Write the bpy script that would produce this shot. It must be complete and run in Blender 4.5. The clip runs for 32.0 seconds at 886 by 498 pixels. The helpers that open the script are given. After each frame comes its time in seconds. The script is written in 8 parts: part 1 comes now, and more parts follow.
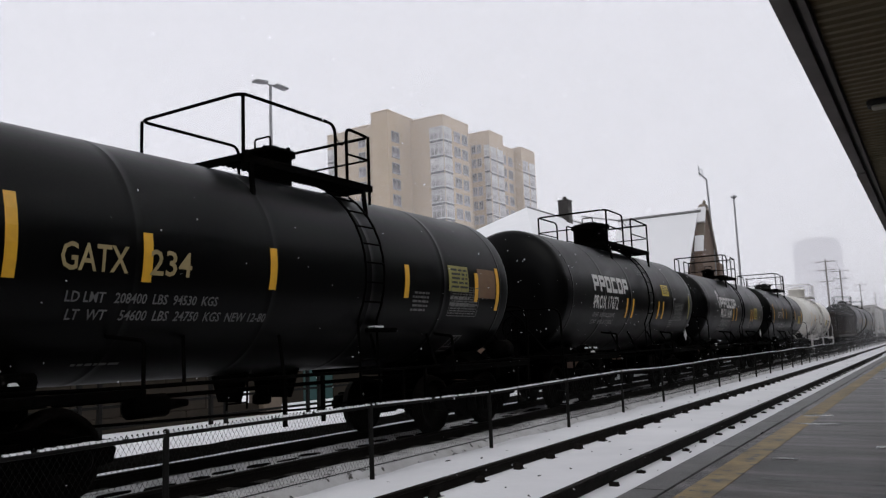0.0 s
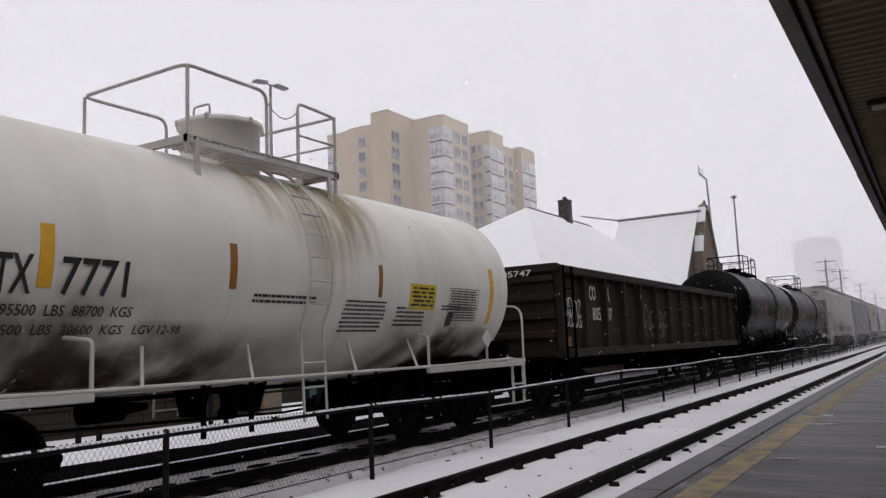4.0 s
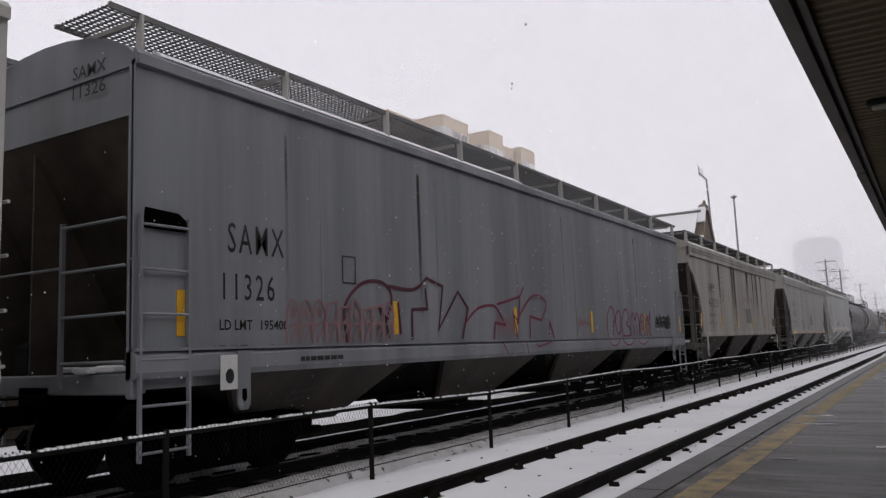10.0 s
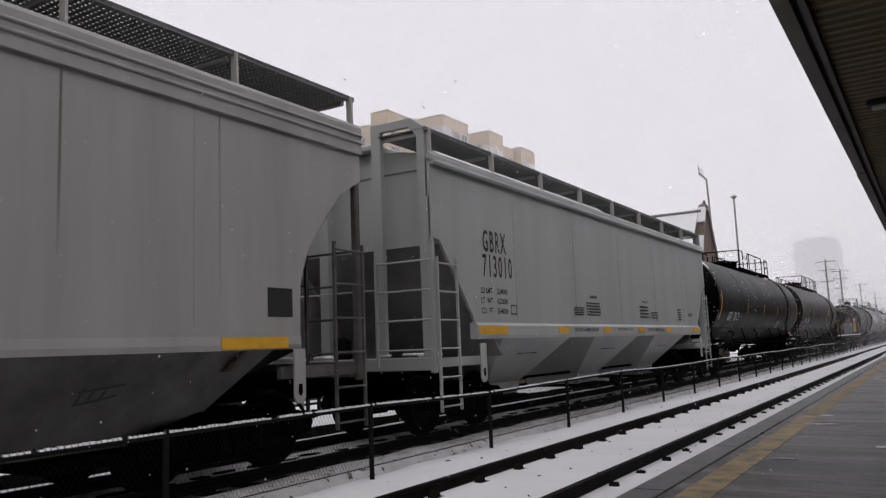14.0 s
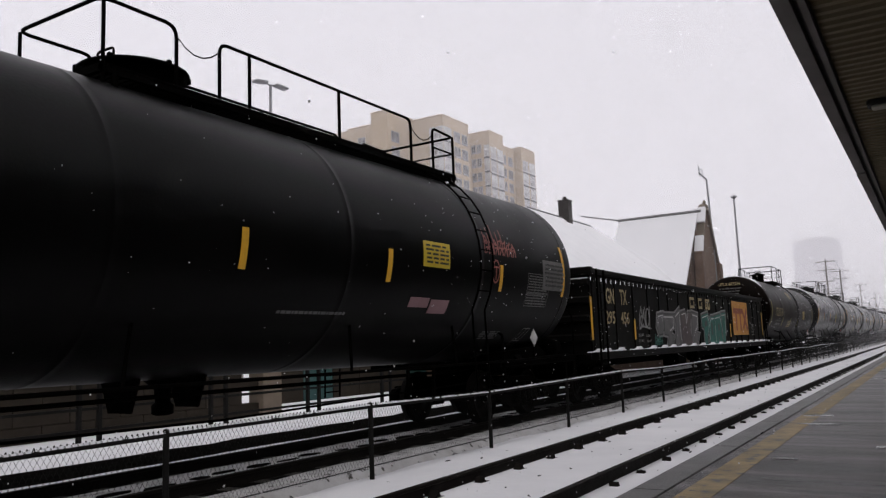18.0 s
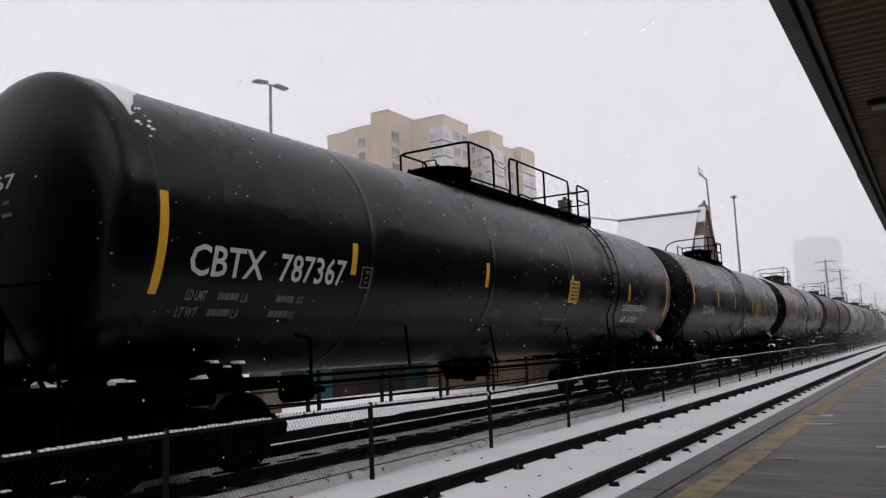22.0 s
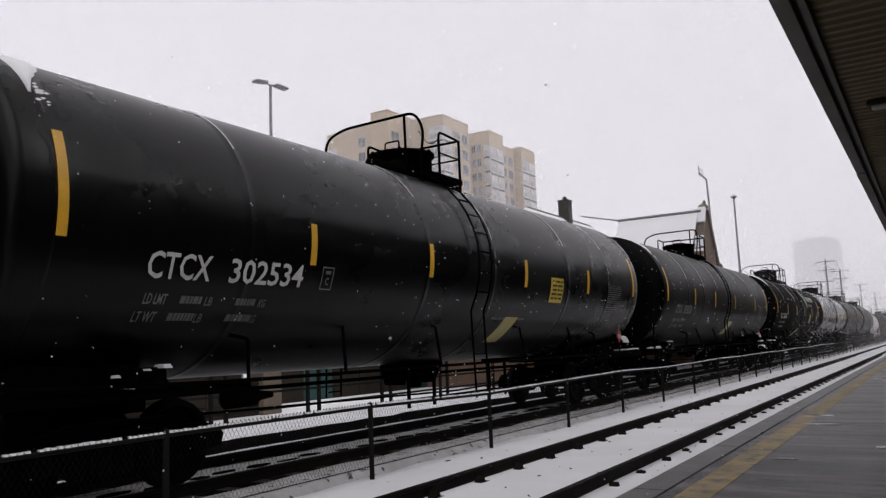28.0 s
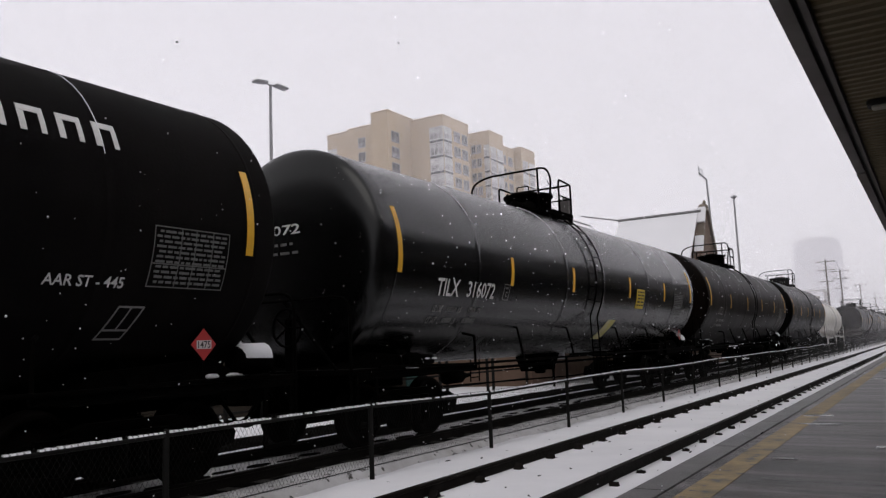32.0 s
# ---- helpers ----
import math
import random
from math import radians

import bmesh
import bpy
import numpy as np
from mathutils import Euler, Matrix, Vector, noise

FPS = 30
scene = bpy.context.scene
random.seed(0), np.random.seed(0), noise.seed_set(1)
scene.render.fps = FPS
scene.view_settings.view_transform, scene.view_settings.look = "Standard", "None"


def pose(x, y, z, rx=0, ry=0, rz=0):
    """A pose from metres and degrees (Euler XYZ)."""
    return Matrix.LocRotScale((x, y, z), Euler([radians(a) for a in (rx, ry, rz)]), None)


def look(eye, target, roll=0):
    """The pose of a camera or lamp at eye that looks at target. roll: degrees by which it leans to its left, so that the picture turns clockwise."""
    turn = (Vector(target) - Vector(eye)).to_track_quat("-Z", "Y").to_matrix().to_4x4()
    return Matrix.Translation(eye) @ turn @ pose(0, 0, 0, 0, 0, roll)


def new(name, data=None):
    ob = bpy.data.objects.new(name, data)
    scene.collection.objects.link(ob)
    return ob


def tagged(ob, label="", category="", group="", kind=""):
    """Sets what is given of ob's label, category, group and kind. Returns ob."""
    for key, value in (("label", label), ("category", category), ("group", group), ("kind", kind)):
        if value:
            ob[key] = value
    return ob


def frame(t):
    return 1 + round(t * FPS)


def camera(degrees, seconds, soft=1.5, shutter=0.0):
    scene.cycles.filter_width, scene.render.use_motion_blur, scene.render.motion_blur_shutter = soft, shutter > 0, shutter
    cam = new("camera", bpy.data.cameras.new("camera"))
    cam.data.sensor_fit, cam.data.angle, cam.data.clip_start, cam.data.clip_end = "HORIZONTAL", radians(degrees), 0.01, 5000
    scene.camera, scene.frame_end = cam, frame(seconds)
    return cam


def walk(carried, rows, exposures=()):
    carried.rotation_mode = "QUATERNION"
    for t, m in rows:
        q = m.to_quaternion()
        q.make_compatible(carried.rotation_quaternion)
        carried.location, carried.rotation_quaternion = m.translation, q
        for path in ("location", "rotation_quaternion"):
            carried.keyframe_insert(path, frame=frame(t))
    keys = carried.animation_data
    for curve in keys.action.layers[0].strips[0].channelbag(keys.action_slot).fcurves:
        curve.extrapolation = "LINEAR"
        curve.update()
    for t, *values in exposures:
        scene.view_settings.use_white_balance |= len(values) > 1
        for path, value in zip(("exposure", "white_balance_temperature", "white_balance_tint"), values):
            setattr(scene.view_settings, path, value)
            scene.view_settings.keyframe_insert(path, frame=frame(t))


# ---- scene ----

# ---------------------------------------------------------------- camera
cam = camera(58.65, 32.0, soft=1.3)
EYE = pose(0, 0, 1.406, 97.207, 2.225, 31.883)
walk(cam, [(0.0, EYE), (32.0, EYE)], exposures=[(0.0, 0.0, 6330, 7), (3.0, 0.0, 6380, 8), (4.5, 0.0, 6480, 10), (7.0, 0.0, 6500, 10), (32.0, 0.0, 6500, 10)])

# ---------------------------------------------------------------- light: flat overcast with falling snow
world = bpy.data.worlds.new("overcast_sky")
scene.world = world
world.use_nodes = True
wn, wl = world.node_tree.nodes, world.node_tree.links
wn.clear()
sky = wn.new("ShaderNodeTexSky")
sky.sky_type = 'NISHITA'
sky.sun_disc = False
sky.sun_elevation = radians(38)
sky.sun_rotation = radians(60)
sky.dust_density = 4.0
grey = wn.new("ShaderNodeHueSaturation")
grey.inputs["Saturation"].default_value = 0.06
bg1 = wn.new("ShaderNodeBackground")
bg1.inputs["Strength"].default_value = 0.05
bg2 = wn.new("ShaderNodeBackground")
bg2.inputs["Color"].default_value = (0.722, 0.706, 0.742, 1)
bg2.inputs["Strength"].default_value = 0.752
add = wn.new("ShaderNodeAddShader")
out = wn.new("ShaderNodeOutputWorld")
wl.new(sky.outputs[0], grey.inputs["Color"])
wl.new(grey.outputs[0], bg1.inputs["Color"])
wl.new(bg1.outputs[0], add.inputs[0])
wl.new(bg2.outputs[0], add.inputs[1])
wl.new(add.outputs[0], out.inputs["Surface"])
sun = new("sun", bpy.data.lights.new("sun", 'SUN'))
sun.data.energy = 0.5
sun.data.angle = radians(40)
sun.data.color = (1.0, 0.97, 0.93)
sun.matrix_world = look((14, -38, 48), (0, 0, 0))

# ---------------------------------------------------------------- materials
def mat(name, col, rough=0.5, metal=0.0, col2=None, scale=2.0, amount=0.5, grain=40.0, bump=0.1,
        stretch=(1, 1, 1), spec=0.5, random_tint=0.0, spots=None, spot_scale=6.0, spot_cut=0.62):
    m = bpy.data.materials.new(name)
    m.use_nodes = True
    n, l = m.node_tree.nodes, m.node_tree.links
    b = n["Principled BSDF"]
    b.inputs["Metallic"].default_value = metal
    b.inputs["Specular IOR Level"].default_value = spec
    tc = n.new("ShaderNodeTexCoord")
    mp = n.new("ShaderNodeMapping")
    mp.inputs["Scale"].default_value = stretch
    l.new(tc.outputs["Object"], mp.inputs["Vector"])
    big = n.new("ShaderNodeTexNoise")
    big.inputs["Scale"].default_value = scale
    big.inputs["Detail"].default_value = 5
    big.inputs["Roughness"].default_value = 0.6
    l.new(mp.outputs[0], big.inputs["Vector"])
    ramp = n.new("ShaderNodeMapRange")
    ramp.inputs[1].default_value, ramp.inputs[2].default_value = 0.35, 0.68
    l.new(big.outputs["Fac"], ramp.inputs[0])
    mix = n.new("ShaderNodeMix")
    mix.data_type = 'RGBA'
    c2 = col2 or tuple(c * 0.7 for c in col)
    mix.inputs["A"].default_value = (*col, 1)
    mix.inputs["B"].default_value = (*c2, 1)
    sc = n.new("ShaderNodeMath")
    sc.operation = 'MULTIPLY'
    sc.inputs[1].default_value = amount
    l.new(ramp.outputs[0], sc.inputs[0])
    l.new(sc.outputs[0], mix.inputs["Factor"])
    colour = mix.outputs["Result"]
    fine = n.new("ShaderNodeTexNoise")
    fine.inputs["Scale"].default_value = grain
    fine.inputs["Detail"].default_value = 3
    l.new(tc.outputs["Object"], fine.inputs["Vector"])
    if spots:
        sp = n.new("ShaderNodeTexNoise")
        sp.inputs["Scale"].default_value = spot_scale
        sp.inputs["Detail"].default_value = 8
        l.new(mp.outputs[0], sp.inputs["Vector"])
        cut = n.new("ShaderNodeMapRange")
        cut.inputs[1].default_value, cut.inputs[2].default_value = spot_cut, spot_cut + 0.06
        l.new(sp.outputs["Fac"], cut.inputs[0])
        mx = n.new("ShaderNodeMix")
        mx.data_type = 'RGBA'
        l.new(cut.outputs[0], mx.inputs["Factor"])
        l.new(colour, mx.inputs["A"])
        mx.inputs["B"].default_value = (*spots, 1)
        colour = mx.outputs["Result"]
    if random_tint:
        oi = n.new("ShaderNodeObjectInfo")
        rr = n.new("ShaderNodeMapRange")
        rr.inputs[3].default_value, rr.inputs[4].default_value = 1 - random_tint, 1 + random_tint
        l.new(oi.outputs["Random"], rr.inputs[0])
        hs = n.new("ShaderNodeHueSaturation")
        l.new(rr.outputs[0], hs.inputs["Value"])
        l.new(colour, hs.inputs["Color"])
        colour = hs.outputs[0]
    l.new(colour, b.inputs["Base Color"])
    rm = n.new("ShaderNodeMapRange")
    rm.inputs[3].default_value, rm.inputs[4].default_value = max(rough - 0.1, 0.02), min(rough + 0.12, 1)
    l.new(big.outputs["Fac"], rm.inputs[0])
    l.new(rm.outputs[0], b.inputs["Roughness"])
    if bump:
        bp = n.new("ShaderNodeBump")
        bp.inputs["Strength"].default_value = bump
        bp.inputs["Distance"].default_value = 0.02
        l.new(fine.outputs["Fac"], bp.inputs["Height"])
        l.new(bp.outputs[0], b.inputs["Normal"])
    return m

def stain_mat(name, col, strength, rising=False, scale=1.2, stretch=(1, 5, 0.4)):
    """Dirt that thins out towards the sides of its patch and along its height, broken up by streaks."""
    m = bpy.data.materials.new(name)
    m.use_nodes = True
    n, l = m.node_tree.nodes, m.node_tree.links
    b = n["Principled BSDF"]
    b.inputs["Base Color"].default_value = (*col, 1)
    b.inputs["Roughness"].default_value = 0.75
    b.inputs["Specular IOR Level"].default_value = 0.1
    tc, sep, mp, ns = n.new("ShaderNodeTexCoord"), n.new("ShaderNodeSeparateXYZ"), n.new("ShaderNodeMapping"), n.new("ShaderNodeTexNoise")
    l.new(tc.outputs["Generated"], sep.inputs[0])
    mp.inputs["Scale"].default_value = stretch
    l.new(tc.outputs["Object"], mp.inputs["Vector"])
    l.new(mp.outputs[0], ns.inputs["Vector"])
    ns.inputs["Scale"].default_value = scale
    ns.inputs["Detail"].default_value = 4

    def calc(op, p, q):
        k = n.new("ShaderNodeMath")
        k.operation = op
        k.use_clamp = True
        for i, v in enumerate((p, q)):
            if isinstance(v, (int, float)):
                k.inputs[i].default_value = v
            else:
                l.new(v, k.inputs[i])
        return k.outputs[0]

    y, z = sep.outputs[1], sep.outputs[2]
    across = calc('MULTIPLY', calc('MULTIPLY', y, calc('SUBTRACT', 1.0, y)), 4.0)
    along = calc('POWER', calc('SUBTRACT', 1.0, z) if rising else z, 0.8)
    ends = calc('MULTIPLY', calc('SUBTRACT', 1.0, z), 40.0)
    broken = n.new("ShaderNodeMapRange")
    broken.inputs[1].default_value, broken.inputs[2].default_value = 0.32, 0.62
    l.new(ns.outputs["Fac"], broken.inputs[0])
    a = calc('MULTIPLY', calc('MULTIPLY', across, along), calc('MULTIPLY', broken.outputs[0], strength))
    l.new(calc('MULTIPLY', a, ends) if not rising else a, b.inputs["Alpha"])
    return m


SNOW = mat("snow", (0.80, 0.79, 0.82), 0.85, col2=(0.66, 0.66, 0.69), scale=0.6, amount=0.6, grain=9, bump=0.35, spec=0.2,
           spots=(0.16, 0.15, 0.14), spot_scale=3.2, spot_cut=0.77)
CLEAN_SNOW = mat("clean_snow", (0.82, 0.81, 0.84), 0.85, col2=(0.74, 0.74, 0.77), scale=1.2, amount=0.5, grain=14, bump=0.3, spec=0.2)
GREY_SNOW = mat("trodden_snow", (0.60, 0.59, 0.60), 0.85, col2=(0.38, 0.37, 0.37), scale=2.2, amount=0.8, grain=20, bump=0.5, spec=0.2,
                spots=(0.06, 0.055, 0.05), spot_scale=9, spot_cut=0.6)
BALLAST = mat("wet_ballast", (0.0085, 0.008, 0.0075), 0.85, col2=(0.003, 0.0028, 0.0027), scale=6, amount=0.9, grain=28, bump=0.9, spec=0.0,
              spots=(0.16, 0.155, 0.16), spot_scale=14, spot_cut=0.72)
RAIL = mat("rail_steel", (0.010, 0.008, 0.0068), 0.65, 0.0, col2=(0.005, 0.004, 0.0035), scale=5, grain=60, bump=0.2, spec=0.06)
TIE = mat("tie_timber", (0.035, 0.03, 0.027), 0.85, col2=(0.018, 0.016, 0.014), scale=8, stretch=(0.3, 4, 1), grain=30, bump=0.4)
ASPHALT = mat("wet_asphalt", (0.145, 0.130, 0.127), 0.38, col2=(0.055, 0.049, 0.047), scale=1.5, amount=1.0, grain=70, bump=1.0,
              stretch=(0.22, 2.2, 1), spec=0.3, spots=(0.045, 0.041, 0.041), spot_scale=1.7, spot_cut=0.53)
WET = mat("standing_wet", (0.055, 0.051, 0.051), 0.2, col2=(0.04, 0.037, 0.037), scale=3, grain=50, bump=0.1, spec=0.4)
CONCRETE = mat("platform_concrete", (0.073, 0.068, 0.067), 0.5, col2=(0.035, 0.033, 0.033), scale=1.5, amount=0.8, grain=60, bump=0.3)
YELLOW_LINE = mat("worn_yellow_line", (0.30, 0.20, 0.06), 0.6, col2=(0.10, 0.08, 0.045), scale=3.5, amount=0.9, grain=50, bump=0.2,
                  spots=(0.075, 0.07, 0.07), spot_scale=7, spot_cut=0.60)
FENCE = mat("fence_steel", (0.012, 0.0115, 0.011), 0.7, 0.0, col2=(0.006, 0.006, 0.0055), scale=5, grain=60, bump=0.1, spec=0.08)
SOFFIT = mat("canopy_soffit", (0.22, 0.175, 0.10), 0.6, col2=(0.15, 0.12, 0.07), scale=2, grain=50, bump=0.1)
FASCIA = mat("canopy_fascia", (0.19, 0.172, 0.165), 0.6, 0.1, col2=(0.12, 0.108, 0.104), scale=2, grain=40, bump=0.1)
TRIM_DARK = mat("dark_trim", (0.03, 0.028, 0.026), 0.6, grain=40, bump=0.1)
LENS = mat("lamp_lens", (0.5, 0.48, 0.42), 0.3, grain=40, bump=0.05)

BLACK = mat("black_tank_paint", (0.0010, 0.0010, 0.0011), 0.34, col2=(0.0024, 0.0022, 0.0021), scale=1.3, amount=0.8, grain=30, bump=0.05,
            stretch=(1, 1, 0.35), spec=0.09)
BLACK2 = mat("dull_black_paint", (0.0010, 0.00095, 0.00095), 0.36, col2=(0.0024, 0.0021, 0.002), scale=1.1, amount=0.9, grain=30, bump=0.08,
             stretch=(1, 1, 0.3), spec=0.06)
MATT = mat("matt_black_paint", (0.0036, 0.0031, 0.0032), 0.7, col2=(0.0072, 0.006, 0.0058), scale=1.1, amount=0.9, grain=30, bump=0.12, stretch=(1, 1, 0.3), spec=0.03)
SHINY = mat("polished_black_paint", (0.0012, 0.0012, 0.0013), 0.22, col2=(0.003, 0.0028, 0.0028), scale=0.6, amount=0.6, grain=24, bump=0.0, spec=0.4)
GLOSS = mat("glossy_black_paint", (0.0012, 0.0012, 0.0013), 0.27, col2=(0.0022, 0.0021, 0.0022), scale=0.5, amount=0.5, grain=24, bump=0.0, spec=0.17)
BROWN_BLACK = mat("brown_black_paint", (0.0026, 0.0014, 0.0011), 0.38, col2=(0.0062, 0.0032, 0.0022), scale=1.6, amount=0.9, grain=30, bump=0.08,
                  stretch=(1, 1, 0.3), spec=0.04)
WHITE = mat("dirty_white_tank", (0.76, 0.735, 0.70), 0.4, col2=(0.56, 0.53, 0.47), scale=0.9, amount=0.7, grain=30, bump=0.05,
            stretch=(1, 1, 0.25))
WHITE_PIPE = mat("white_steel", (0.52, 0.50, 0.49), 0.5, col2=(0.32, 0.28, 0.25), scale=3, grain=40, bump=0.1)
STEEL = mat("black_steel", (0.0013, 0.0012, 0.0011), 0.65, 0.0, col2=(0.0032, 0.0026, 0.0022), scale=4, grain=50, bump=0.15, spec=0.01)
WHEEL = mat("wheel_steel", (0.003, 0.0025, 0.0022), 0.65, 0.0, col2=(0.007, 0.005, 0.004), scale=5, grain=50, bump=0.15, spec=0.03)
GREY_HOP = mat("light_grey_hopper", (0.46, 0.445, 0.425), 0.55, col2=(0.33, 0.32, 0.305), scale=0.8, amount=0.9, grain=25, bump=0.08, stretch=(1, 1.6, 0.15))
BLUE_HOP = mat("slate_grey_hopper", (0.225, 0.232, 0.255), 0.55, col2=(0.14, 0.144, 0.158), scale=0.8, amount=0.95, grain=25, bump=0.08, stretch=(1, 1.8, 0.12))
CREAM_HOP = mat("cream_grey_hopper", (0.37, 0.35, 0.325), 0.55, col2=(0.20, 0.185, 0.168), scale=0.7, amount=0.8, grain=25, bump=0.08, stretch=(1, 2.0, 0.1))
PALE_HOP = mat("pale_grey_hopper", (0.37, 0.36, 0.35), 0.5, col2=(0.27, 0.26, 0.255), scale=0.7, amount=0.8, grain=25, bump=0.06, stretch=(1, 1.5, 0.15))
GREEN_GREY = mat("green_grey_hopper", (0.41, 0.415, 0.41), 0.36, col2=(0.33, 0.335, 0.33), scale=0.6, amount=0.8, grain=25, bump=0.04, stretch=(1, 1.5, 0.15))
# Shade between the hopper bays is put into this near-black colour.
HOP_END = mat("shade_darkened_steel", (0.014, 0.012, 0.011), 0.75, col2=(0.004, 0.0035, 0.003), scale=1.5, amount=0.9, grain=25, bump=0.2, spec=0.1)
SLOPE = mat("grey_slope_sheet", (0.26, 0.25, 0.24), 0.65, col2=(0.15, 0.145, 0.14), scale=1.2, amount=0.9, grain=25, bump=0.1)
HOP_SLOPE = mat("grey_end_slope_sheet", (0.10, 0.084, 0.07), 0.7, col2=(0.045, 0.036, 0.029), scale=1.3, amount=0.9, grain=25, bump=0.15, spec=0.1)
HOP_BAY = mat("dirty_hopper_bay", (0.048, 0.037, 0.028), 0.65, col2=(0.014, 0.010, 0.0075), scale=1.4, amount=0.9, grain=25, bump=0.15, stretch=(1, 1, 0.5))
HOP_GEAR = mat("grimy_grey_steel", (0.11, 0.105, 0.10), 0.6, col2=(0.045, 0.042, 0.038), scale=2, amount=0.9, grain=30, bump=0.1)
GRATE = mat("galvanised_grating", (0.17, 0.168, 0.17), 0.6, 0.2, col2=(0.10, 0.10, 0.102), scale=4, grain=50, bump=0.2)
GON_BROWN = mat("brown_gondola_paint", (0.011, 0.0075, 0.006), 0.6, col2=(0.022, 0.014, 0.0105), scale=1.8, amount=0.9, grain=30, bump=0.2, stretch=(1, 1, 0.3), spec=0.2)
GON_BLACK = mat("black_gondola_paint", (0.0032, 0.003, 0.0029), 0.6, col2=(0.008, 0.0066, 0.0058), scale=1.8, amount=0.9, grain=30, bump=0.15, stretch=(1, 1, 0.3), spec=0.06)
REFLECT = mat("yellow_reflector", (0.75, 0.40, 0.025), 0.4, col2=(0.5, 0.27, 0.03), scale=6, grain=60, bump=0.02)
REFLECT2 = mat("rusty_reflector", (0.30, 0.12, 0.02), 0.5, col2=(0.16, 0.07, 0.02), scale=6, grain=60, bump=0.02)
SIGN_YELLOW = mat("yellow_sign", (0.62, 0.45, 0.03), 0.4, col2=(0.45, 0.33, 0.04), scale=6, grain=60, bump=0.02)
SIGN_PALE = mat("worn_yellow_and_white_sign", (0.50, 0.42, 0.03), 0.5, col2=(0.45, 0.44, 0.38), scale=3.5, amount=0.7, grain=60, bump=0.02)
SIGN_LIME = mat("washed_out_green_yellow_sign", (0.27, 0.29, 0.10), 0.5, col2=(0.17, 0.18, 0.08), scale=5, grain=60, bump=0.02)
SIGN_FADED = mat("faded_yellow_sign", (0.30, 0.27, 0.07), 0.5, col2=(0.16, 0.15, 0.08), scale=6, grain=60, bump=0.02)
RUST_SIGN = mat("rusty_brown_sign", (0.12, 0.06, 0.03), 0.6, col2=(0.2, 0.13, 0.07), scale=5, grain=60, bump=0.03)
LETTER_W = mat("white_lettering", (0.62, 0.61, 0.60), 0.5, col2=(0.4, 0.39, 0.38), scale=9, grain=60, bump=0.02)
LETTER_G = mat("grey_lettering", (0.20, 0.195, 0.19), 0.5, col2=(0.12, 0.115, 0.11), scale=9, grain=60, bump=0.02)
LETTER_D = mat("dim_lettering", (0.13, 0.127, 0.125), 0.5, col2=(0.06, 0.058, 0.056), scale=9, grain=60, bump=0.02)
LETTER_G2 = mat("faded_black_lettering", (0.10, 0.095, 0.09), 0.5, grain=60, bump=0.02)
LETTER_Y = mat("gold_lettering", (0.35, 0.27, 0.13), 0.5, col2=(0.22, 0.165, 0.08), scale=9, grain=60, bump=0.02)
LETTER_B = mat("black_lettering", (0.02, 0.02, 0.021), 0.5, grain=60, bump=0.02)
LETTER_R = mat("dark_red_lettering", (0.16, 0.03, 0.03), 0.5, grain=60, bump=0.02)
BRICK_RED = mat("brown_red_paint", (0.20, 0.035, 0.025), 0.6, col2=(0.32, 0.09, 0.04), scale=5, grain=60, bump=0.02)
RED = mat("placard_red", (0.42, 0.03, 0.03), 0.5, grain=60, bump=0.02)
LOGO_BLUE = mat("logo_blue", (0.05, 0.14, 0.38), 0.4, grain=60, bump=0.02)
LOGO_GREEN = mat("logo_green", (0.45, 0.60, 0.18), 0.4, grain=60, bump=0.02)
INK = mat("dark_green_spray_paint", (0.010, 0.018, 0.016), 0.6, col2=(0.008, 0.05, 0.04), scale=1.5, grain=60, bump=0.02)
INK2 = mat("black_spray_paint", (0.018, 0.018, 0.02), 0.6, grain=60, bump=0.02)
PINK = mat("maroon_spray_paint", (0.13, 0.014, 0.04), 0.6, col2=(0.24, 0.04, 0.08), scale=2, grain=60, bump=0.02)
MAROON = mat("dark_maroon_spray_paint", (0.05, 0.012, 0.02), 0.6, col2=(0.12, 0.02, 0.04), scale=2, grain=60, bump=0.02)
PINK_FADE = mat("faded_red_spray_paint", (0.26, 0.14, 0.15), 0.6, grain=60, bump=0.02)
PINK_SPRAY = mat("pink_spray_paint", (0.32, 0.10, 0.085), 0.6, col2=(0.2, 0.06, 0.05), scale=4, grain=60, bump=0.02)
TEAL = mat("teal_spray_paint", (0.015, 0.13, 0.10), 0.6, col2=(0.015, 0.07, 0.06), scale=3, grain=60, bump=0.02)
ORANGE = mat("orange_spray_paint", (0.55, 0.26, 0.045), 0.6, col2=(0.38, 0.16, 0.03), scale=3, grain=60, bump=0.02)
SILVER = mat("grey_spray_paint", (0.12, 0.115, 0.115), 0.6, col2=(0.05, 0.048, 0.048), scale=3, grain=60, bump=0.02)
MAUVE = mat("mauve_spray_paint", (0.08, 0.06, 0.06), 0.6, col2=(0.04, 0.032, 0.03), scale=3, grain=60, bump=0.02)

SOOT = stain_mat("dark_run_off_stain", (0.05, 0.045, 0.04), 0.62)
RUST_RUN = stain_mat("brown_run_off_stain", (0.12, 0.085, 0.055), 0.32, scale=2.0)
TRACK_GRIME = stain_mat("brown_road_grime", (0.07, 0.052, 0.036), 1.0, rising=True, scale=1.6, stretch=(1, 1.2, 1.0))
DOME_RUN = stain_mat("rusty_spill", (0.34, 0.25, 0.11), 0.5, scale=2.4, stretch=(1, 3, 0.3))

